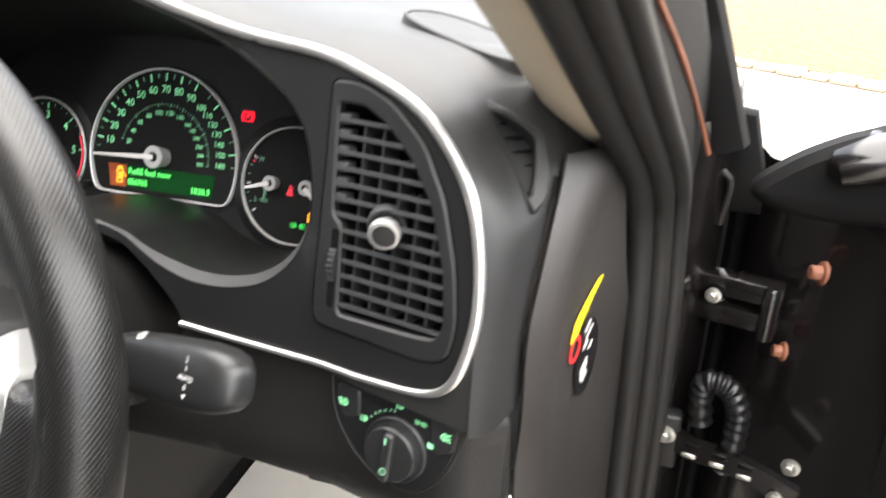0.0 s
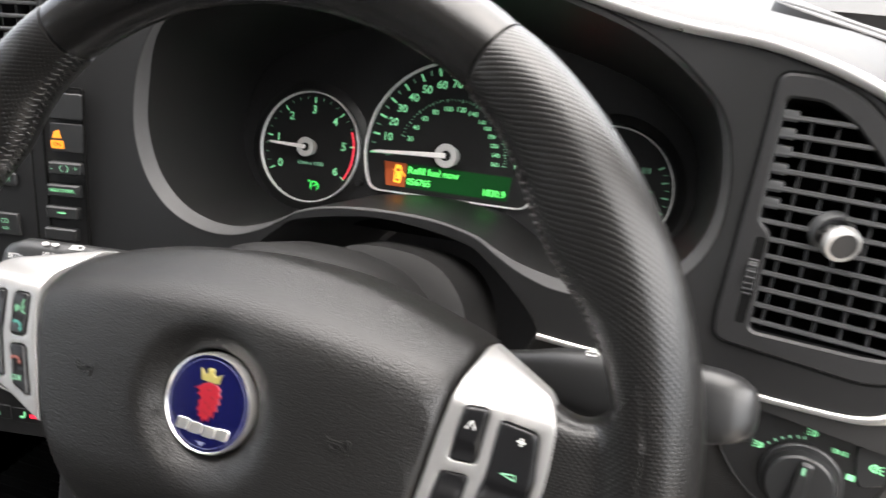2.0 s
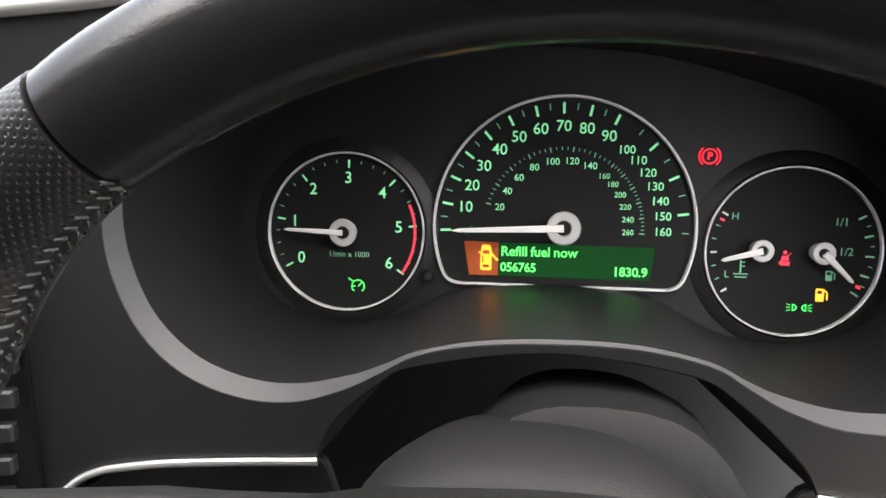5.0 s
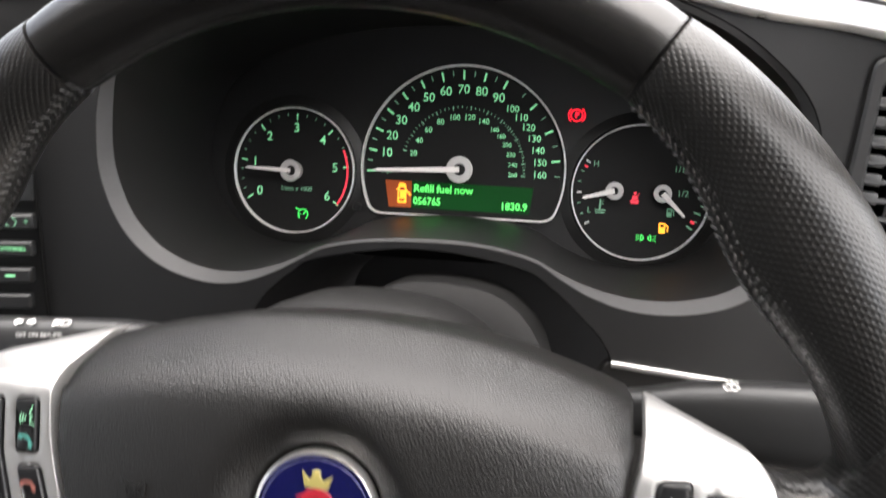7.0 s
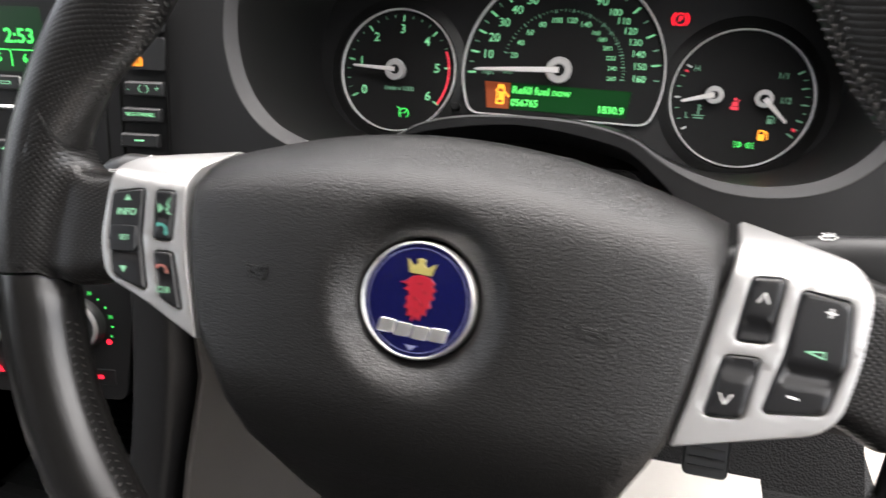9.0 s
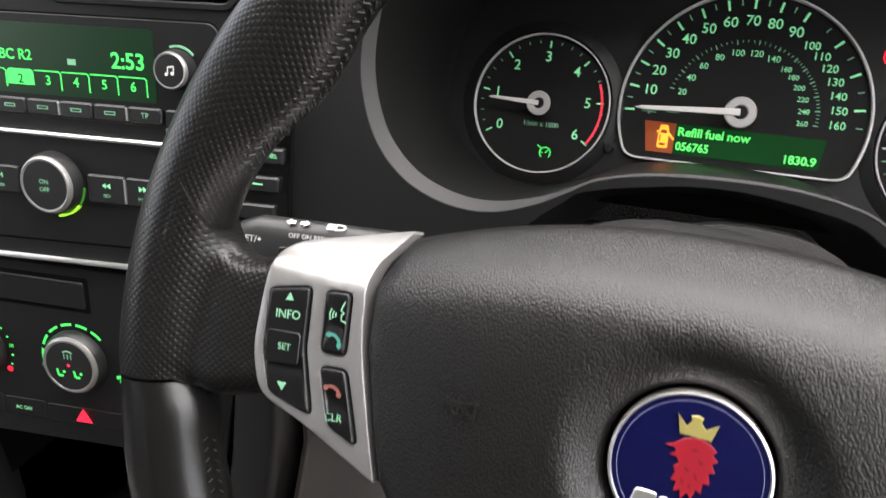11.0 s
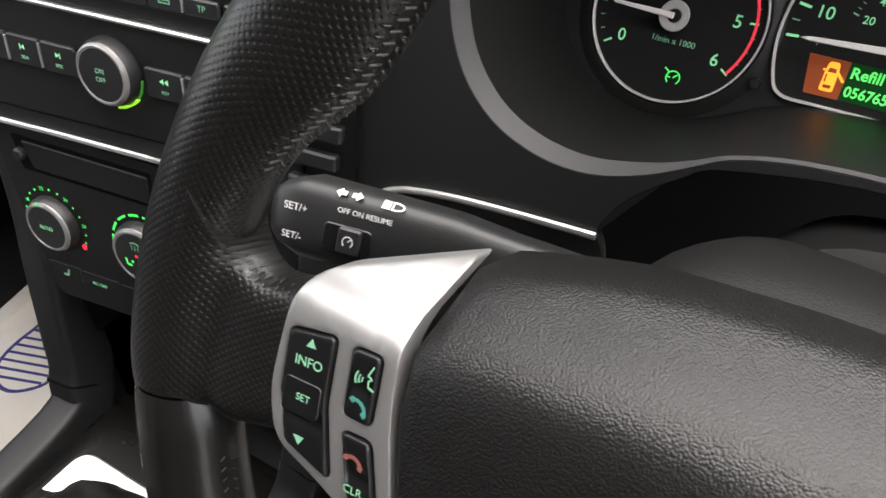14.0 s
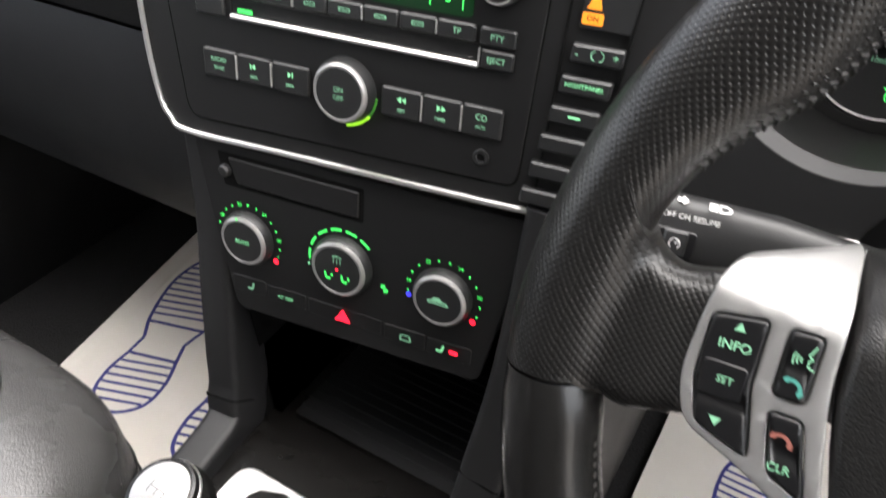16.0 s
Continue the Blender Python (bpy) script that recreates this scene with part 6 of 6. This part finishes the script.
part("dash_side", loft([[inv @ Vector((x, y, z)) for y in (.15, .3, .5)] for x, z in ((-.5015, 1.01), (-.5015, .85), (-.486, .80), (-.482, .6), (-.482, .4))], False), GLOVE, pdash, s=1)

# ---- right end of the dashboard ----
endp = thing("dash_end_panel", frame_at((.3445, .2475, .82), (.98, -.2, 0), (0, 0, 1)), "dark dash end panel with airbag warning label", "dash panel")
BEND = ((.55, .333, .190), (.734, .3326, .1895), (.774, .3332, .192), (.826, .3332, .192), (.871, .3356, .2037), (.8965, .3401, .226), (.920, .347, .2597), (.95, .352, .285))


def bend_at(z):
    for (z0, x0, y0), (z1, x1, y1) in zip(BEND, BEND[1:]):
        if z <= z1:
            t = max(0, (z - z0) / (z1 - z0))
            return x0 + (x1 - x0) * t, y0 + (y1 - y0) * t
    return BEND[-1][1:]


einv = endp.matrix_world.inverted()
erows = []
for k in range(25):
    z = .58 + .365 * k / 24
    (sx, sy), (bx_, by_) = seam_at(z), bend_at(z)
    end_y = max(by_ + .03, .385 - .09 * smoothstep(.65, .94, z))
    row_ = [(sx + .0015, sy + .010, z), (sx + .0018, sy + .002, z), (sx + .004, sy, z)]
    for t in (.35, .7, .92):
        row_.append((sx + .004 + (bx_ - sx - .004) * t + .003 * math.sin(math.pi * t), sy + (by_ - sy) * t - .004 * math.sin(math.pi * t), z))
    for t in (.03, .2, .5, 1):
        y = by_ + (end_y - by_) * t
        row_.append((.3445 + .204 * (y - .2475) - .0008, y, z))
    erows.append([einv @ Vector(p) for p in row_])
part("cover", loft(erows, False), END, endp, s=1, smooth=70)
LBL = lambda a, b, w: (w + .0006, a, b)
part("yellow_label", plate(spline([(.0144, .0372, 0), (.0033, .0395, 0), (-.0185, .0330, 0), (-.0330, .0270, 0), (-.0385, .0165, 0), (-.031, .0135, 0), (-.0180, .0225, 0), (-.001, .031, 0)], 3, True), [], 0, .0003, 0, 0, LBL), YELLOW, endp, "yellow warning stripe", s=1)
part("warning_disc", plate(circle(-.0296, .0069, .0092, 28), [circle(-.0296, .0069, .0064, 28)], 0, .0004, 0, 0, LBL), LABELRED, endp, "red warning ring", s=1)
part("label_ground", plate(spline([(-.012, .018, 0), (.0108, .0053, 0), (.0161, -.0195, 0), (.0043, -.0396, 0), (-.0141, -.0388, 0), (-.026, -.02, 0), (-.024, .0, 0)], 4, True), [], 0, .0002, 0, 0, LBL), BUTTON, endp, "black label field", s=1)
for a_, b_, w_, h_ in ((-.013, .009, .009, .0016), (-.010, .002, .011, .0012), (-.013, -.004, .006, .0022), (-.004, -.009, .007, .0012), (-.016, -.020, .011, .0014), (-.014, -.0235, .010, .0014), (-.015, -.027, .008, .0014), (-.012, -.0305, .009, .0014)):
    part("label_line", plate([(a_, b_), (a_ + w_, b_ + w_ * .5), (a_ + w_, b_ + w_ * .5 + h_), (a_, b_ + h_)], [], .0002, .0005, 0, 0, LBL), WHITE, endp, "unreadable white label line", s=1)

# side demister vent
dem = thing("demister_vent", frame_at((.2927, .2101, .9504), (.848, .526, .067), (.351, -.652, .672)), "small triangular side window vent", "air vent")
DO = rounded([(-12, 34.5), (-2, 34.5), (20, 15), (27, 6), (24, -14), (17, -31), (8, -37), (5.5, -26), (-2, 16)], [2, 4, 6, 5, 6, 6, 3, 5, 8])
DI = rounded([(-5, 27), (4, 24.5), (16, 13), (20.5, 5), (16, -12), (8.5, -28), (1.5, 8)], [1.5, 3, 4, 3, 5, 3, 5])
part("surround", plate(DO, [DI], -14, 1.6, 1.4), DASH, dem, smooth=40)
# recess floor and slats both take the near-black shade colour
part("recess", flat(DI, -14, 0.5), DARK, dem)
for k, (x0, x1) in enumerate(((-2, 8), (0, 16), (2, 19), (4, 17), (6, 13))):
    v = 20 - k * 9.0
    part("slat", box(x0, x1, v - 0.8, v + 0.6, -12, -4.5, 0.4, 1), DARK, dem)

# loudspeaker grille in the dashboard top
spk = thing("speaker_grille", frame_at((.253, .296, .9942), (.95, -.31, -.25), (.271, .0615, .96)), "grey oval loudspeaker grille in the dashboard", "speaker grille")
OV = [(math.copysign(abs(math.cos(a)) ** 0.8, math.cos(a)) * 50, math.copysign(abs(math.sin(a)) ** 0.8, math.sin(a)) * 36) for a in [2 * math.pi * k / 48 for k in range(48)]]
part("rim", plate(OV, [inset(OV, 2.4)], -6, 2.2, 0.8), DASH, spk, smooth=40)
part("mesh_plate", plate(inset(OV, 2.6), [], -6, 1.0, 0.3, 8), SPKM, spk, "perforated grey mesh")

# ---- door opening: pillar, seals, hinge post ----
apil = [(.3655, .40, .844), (.3478, .30, .920), (.3306, .20, .9956), (.3098, .08, 1.0865), (.280, -.12, 1.225), (.252, -.36, 1.355), (.25, -.6, 1.38), (.25, -1.4, 1.37)]
pil = thing("pillar_trim", pose(.35, .3, .92), "beige fabric-covered windscreen pillar trim", "pillar trim")
inv = pil.matrix_world.inverted()
TRIM = ((.004, .014, -.004), (.001, .003, 0), (-.004, -.003, .001), (-.014, -.006, .004), (-.028, -.005, .011), (-.038, 0, .0165), (-.043, .008, .019), (-.040, .02, .018), (-.02, .024, .008))
part("trim", loft([[inv @ Vector((x + a, y + b, z + c)) for a, b, c in TRIM] for x, y, z in spline(apil, 5)], True, True), BEIGE, pil, s=1, smooth=60)
wpart("corner", loft([spline(r, 4) for r in ([(.262, .33, .986), (.29, .31, .976), (.308, .272, .966), (.3165, .245, .9495), (.317, .225, .938)], [(.275, .36, .972), (.312, .33, .955), (.33, .282, .946), (.330, .247, .938), (.326, .226, .928)], [(.30, .40, .95), (.345, .35, .91), (.352, .29, .918), (.341, .255, .920), (.333, .235, .914)])], False), DASH, dash)
seal_path = [(.372, .335, .30), (.371, .335, .60), (.369, .334, .76), (.364, .331, .855), (.359, .29, .912), (.342, .19, .989), (.321, .07, 1.080), (.291, -.13, 1.22), (.262, -.37, 1.352), (.255, -.6, 1.39), (.255, -1.4, 1.38)]
sl_ = thing("door_seal", pose(.37, .33, .6), "black ribbed rubber seal round the door opening", "door seal")
inv = sl_.matrix_world.inverted()
for dx, dy, r, nm in ((0.0, 0, .0095, "inner_bead"), (.014, .008, .009, "middle_bead"), (.026, .016, .0075, "outer_bead")):
    part(nm, sweep([inv @ Vector((x + dx, y + dy + .012, z)) for x, y, z in spline(seal_path, 5)], ring_sec(r, r * 1.25, 14), (0.3, -1, 0.1)), RUBBER, sl_, s=1, smooth=70)
post = thing("hinge_post", pose(.41, .40, .6), "black painted hinge post of the door opening", "door frame")
part("post_skin", loft([[(x - .41, y - .40, z - .6) for z in (.25, .45, .65, .85, .93)] for x, y in ((.385, .36), (.402, .375), (.425, .41), (.428, .47), (.43, .56))], False), PAINT, post, s=1, smooth=60)
part("fender_edge", sweep([(.03, .06, -.35), (.03, .06, .22), (.026, .055, .29)], ring_sec(.008, .012, 10), (0, 1, 0)), DARK, post, s=1)
part("pillar_skin", loft([[(x + a - .41, y + b - .40, z + c - .6) for x, y, z in spline(seal_path[3:9], 4)] for a, b, c in ((.030, .034, 0), (.036, .07, .002), (.047, .13, .002), (.052, .17, -.004))], False), MIRRORB, post, "black painted windscreen pillar", s=1, smooth=60)
part("inner_fender", box(-.02, .30, .17, .19, -.35, .23), DARK, post, s=1)

# ---- open driver's door ----
door = thing("door_1", pose(.50, .39, .60), "open black car door showing hinges, hose and check strap", "car door", kind="structure")


def dpart(name, bm, m, label=""):
    return part(name, bm, m, door, label, s=1, smooth=45)


D0 = Vector((.50, .39, .60))
dpart("door_edge", loft([[(x - .50, y - .39, z - .60) for z in (.28, .45, .62, .78, .86, .892)] for x, y in ((.445, .46), (.452, .425), (.47, .405), (.53, .385), (.56, .375), (.575, .36))], False), PAINT, "glossy black door edge")
dpart("door_trim", loft([[(x - .50 + dx, y - .39, z - .60) for z, dx in ((.30, 0), (.5, -.004), (.70, -.012), (.80, -.03), (.88, -.02), (.945, .01), (.96, .04))] for x, y in ((.575, .362), (.60, .30), (.655, .15), (.72, -.05), (.80, -.28), (.95, -.62))], False), BLACK, "black door trim panel")
dpart("door_skin", loft([[(x - .50, y - .39, z - .60) for z in (.28, .5, .75, .89)] for x, y in ((.575, .36), (.64, .40), (.75, .30), (.90, .02), (1.10, -.55))], False), PAINT, "black outer door skin")
sill = ((.56, .36), (.62, .24), (.72, -.02), (.90, -.45))
dpart("door_sill", loft([[(x - .50, y - .39, .355) for x, y in sill], [(x - .44, y - .34, .365) for x, y in sill]], False), RUBBER)
dpart("window_post", sweep([Vector(p) - D0 for p in spline([(.4165, .397, .908), (.412, .394, .922), (.396, .379, .972), (.382, .366, 1.013), (.352, .28, 1.10), (.31, .0, 1.25)], 4)], [(-.016, -.006), (-.012, -.013), (.0, -.016), (.012, -.013), (.016, -.004), (.014, .010), (-.012, .012)], (0, 1, .3)), MIRRORB, "dark grey window frame post")
# orange light along the flange is put into its colour
dpart("flange", sweep([Vector(p) - D0 for p in spline([(.4035, .366, .909), (.3911, .328, .951), (.3793, .261, .994), (.3721, .222, 1.0168), (.3661, .188, 1.035), (.352, .12, 1.08)], 4)], ring_sec(.0016, .0016, 8), (0, 1, 0)), COPPER, "thin body flange coloured orange as if lit")
dpart("sash_plate", plate([(.414, .934), (.436, .930), (.4475, .885), (.450, .85), (.414, .85)], [], 0, .010, .003, 0, lambda a, b, w: (a - D0.x, .416 - w - D0.y, b - D0.z)), MIRRORB, "black sash bracket")
dpart("hinge_cable", sweep([Vector(p) - D0 for p in spline([(.405, .398, .922), (.409, .395, .905), (.405, .40, .8955), (.418, .40, .885), (.4244, .402, .874), (.4217, .405, .84)], 5)], ring_sec(.0022, .0022, 8), (0, 1, 0)), BROWN, "brown cable")
dpart("sail_cover", plate(spline([(.4333, .8906, 0), (.4523, .9116, 0), (.4758, .9272, 0), (.5013, .938, 0), (.56, .955, 0), (.57, .875, 0), (.5169, .872, 0), (.488, .8717, 0), (.4549, .877, 0)], 4, True), [], 0, .018, .006, .012, lambda a, b, w: (a - D0.x, .352 - .1 * (b - .9) - w + .012 + .25 * max(0, a - .46) ** 1.5 - D0.y, b - D0.z)), MIRRORB, "black mirror sail cover")
dpart("mirror_housing", shift(lathe([(.010, -.02), (.022, -.016), (.028, .0), (.024, .02), (.008, .032)], 24), Matrix.Translation((.505 - .50, .352 - .39, .922 - .60)) @ Matrix.Rotation(radians(70), 4, "Y") @ Matrix.Diagonal((.6, 1, 1.5, 1))), PAINT, "glossy black mirror arm")


def bolt(x, y, z, r, m, label, n=(-.3, -.95, .1)):
    b = shift(join(shift(lathe([(r * 1.5, 0), (r * 1.5, r * .35), (r * 1.2, r * .5)], 18), Matrix()), shift(lathe([(r, r * .4), (r, r * 1.5), (r * .8, r * 1.7)], 6), Matrix())), frame_at((x - D0.x, y - D0.y, z - D0.z), (1, 0, 0), n))
    return dpart("bolt", b, m, label)


bolt(.4835, .381, .7477, .0052, COPPER, "orange-painted bolt", (-1, -.2, .1))
bolt(.497, .378, .822, .006, COPPER, "orange-painted bolt", (-1, -.2, .1))
bolt(.4248, .385, .787, .0042, STEEL, "zinc bolt")
bolt(.4061, .3635, .6583, .0052, STEEL, "zinc bolt")
bolt(.5016, .346, .664, .0048, STEEL, "zinc bolt", (-.4, -.9, .1))
bolt(.497, .35, .625, .0045, STEEL, "zinc bolt", (-.4, -.9, .1))
bolt(.545, .35, .86, .0045, STEEL, "zinc bolt", (-.4, -.9, .1))
for z in (.768, .793):
    dpart("hinge_leaf", shift(box(-.034, .03, -.010, .010, -.009, .009, .004), Matrix.Translation((.447 - .50, .395 - .39, z - .60)) @ Matrix.Rotation(radians(-12), 4, "Z")), PAINT, "black steel hinge")
dpart("hinge_pin", shift(lathe([(.004, -.024), (.0065, -.022), (.0065, .020), (.004, .023)], 16), Matrix.Translation((.466 - .50, .378 - .39, .781 - .60))), PAINT, "glossy hinge pin")
hose = spline([(.4312, .372, .6727), (.428, .37, .70), (.430, .366, .7165), (.4405, .364, .7185), (.450, .364, .712), (.4575, .364, .695), (.459, .365, .675), (.458, .366, .65), (.455, .37, .63)], 8)
hose2 = spline([tuple(p) for p in hose], 4)
bmh = sweep([Vector(p) - D0 for p in hose2], ring_sec(.009, .009, 14), (0, 1, .1), scale=lambda t: 1 + 0.12 * math.cos(t * 2 * math.pi * 17))
dpart("cable_hose", bmh, BUTTON, "ribbed rubber cable hose")
dpart("check_strap", sweep([Vector(p) - D0 for p in [(.400, .372, .658), (.4257, .365, .6468), (.46, .36, .644), (.485, .356, .638), (.51, .352, .628)]], [(-.004, -.010), (.004, -.010), (.004, .010), (-.004, .010)], (0, 0, 1)), PAINT, "steel door check strap")
# highlights along the strap, made as three small steel plates
for q_ in ((.4257, .3545, .6468), (.448, .352, .645), (.47, .348, .6415)):
    dpart("strap_glint", shift(box(-.006, .006, -.0012, .0012, -.0022, .0022, .0008, 1), Matrix.Translation(Vector(q_) - D0) @ Matrix.Rotation(radians(-8), 4, "Z")), STEEL, "steel bit standing for a highlight on the strap")
dpart("strap_bracket", shift(box(-.012, .012, -.008, .008, -.028, .028, .003), Matrix.Translation((.405 - .50, .372 - .39, .648 - .60))), FASCIA, "black steel bracket")

# ---- body shell, windows ----
roof = solid("ceiling", loft([[(x, y, z - .02 * abs((x + .42) / .8) ** 3) for x in (-1.12, -.9, -.42, .1, .27)] for y, z in ((-.12, 1.37), (-.3, 1.41), (-.8, 1.43), (-1.4, 1.38), (-1.75, 1.28))], False), BODYGREY, "light grey cloth roof lining", "ceiling", kind="structure")
left = thing("door_2", pose(-1.18, -.2, .6), "closed black passenger door with window", "car door", kind="structure")
part("panel", box(-.03, .03, -1.5, 1.1, -.35, .34, .02), BLACK, left, s=1)
part("window_frame", sweep([(0, 1.0, .34), (.03, .5, .52), (.06, .0, .72), (.09, -.4, .78), (.08, -1.4, .72)], ring_sec(.03, .03, 10), (0, 0, 1)), BLACK, left, s=1)
# added wall, out of view: keeps rear light off the fascia
solid("wall_back", box(-1.15, .36, -.98, -.92, .25, 1.40), BLACK, "unseen black wall added to block light from behind", "rear seats", kind="structure")
rsill = solid("door_sill_plate", box(.36, .46, -1.5, .36, .22, .30, .02), BLACK, "black door sill", "door sill", kind="structure")
# out of view; made longer and higher to darken the driver-facing surfaces
solid("wall_right_rear", box(.36, .42, -1.75, -.50, .25, 1.36), BLACK, "unseen black body side, extended to block door light", "body side", kind="structure")
b_post = solid("wall_pillar", sweep([(.40, -.80, .3), (.38, -.82, .9), (.28, -.85, 1.38)], ring_sec(.05, .06, 12), (0, 1, 0)), BLACK, "black centre body pillar", "pillar", kind="structure")
hdr = solid("trim_header", sweep(spline([(-1.05, -.30, 1.33), (-.8, -.16, 1.375), (-.4, -.10, 1.39), (0, -.18, 1.375), (.25, -.36, 1.33)], 6), ring_sec(.03, .025, 12), (0, 0, 1)), BODYGREY, "light header above the windscreen", "header", kind="structure")
bonnet = solid("car_bonnet", loft([[(x, y - .25 * abs((x + .42) / .8) ** 2, z - .10 * abs((x + .42) / .8) ** 3) for x in (-1.22, -.9, -.42, .06, .42)] for y, z in ((.86, .93), (1.1, .96), (1.6, .90), (1.85, .74))], False), PAINT, "glossy black car bonnet", "bonnet", smooth=70)
cowl = solid("windscreen_cowl", loft([[(x, y - .38 * max(0, (x + .1)) ** 1.3 - .35 * max(0, -.75 - x) ** 1.3, z) for x in (-1.18, -.9, -.6, -.3, 0, .2, .36)] for y, z in ((.70, .965), (.78, .975), (.86, .93))], False), RUBBER, "black plastic cowl below the windscreen", "cowl")

# ---- outside ----
GR = mat("wet_paving", (0.32, 0.285, 0.25), 0.5, grain=0.6, size=0.02, vary=0.35)
solid("ground", box(-60, 60, -60, 60, -.05, 0), GR, "pale paved yard", "ground", kind="structure")
KB = mat("kerb_stone", (0.42, 0.34, 0.25), 0.8, grain=0.4, size=0.01, vary=0.2)
kerb = thing("kerb", pose(1.1, 4.72, 0, 0, 0, -31), "low edging of pale stone setts along the yard", "kerb")
random.seed(5)
for k in range(64):
    h = random.uniform(.028, .05)
    part("kerb_stone", shift(box(-.075, .075, -.06, .06, 0, h, .012), Matrix.Translation((-4.5 + k * .162, random.uniform(-.012, .012), 0)) @ Matrix.Rotation(random.uniform(-.06, .06), 4, "Z")), KB, kerb, s=1)

LEAVES = mat("leaf_strewn_earth", (0.105, 0.066, 0.018), 0.7, grain=1.0, size=0.05, vary=0.75)
solid("pavement", shift(box(-30, 30, .06, 30, -.02, .03), pose(1.1, 4.72, 0, 0, 0, -31)), LEAVES, "brown leaf-strewn bed behind the kerb", "verge", kind="structure")
screen = thing("windscreen", pose(-.4, .3, 1.2), "clear curved windscreen", "window", kind="structure")
low = spline([(-1.12, .42, .92), (-.9, .66, .965), (-.4, .84, .975), (.1, .70, .965), (.345, .37, .91)], 4)
high = spline([(-1.03, -.31, 1.33), (-.8, -.17, 1.375), (-.4, -.11, 1.39), (0, -.19, 1.375), (.25, -.37, 1.33)], 4)
wpart("pane", loft([[a.lerp(b_, t) for a, b_ in zip(low, high)] for t in (0, .25, .5, .75, 1)], False), GLASSM, screen, smooth=80).visible_shadow = False
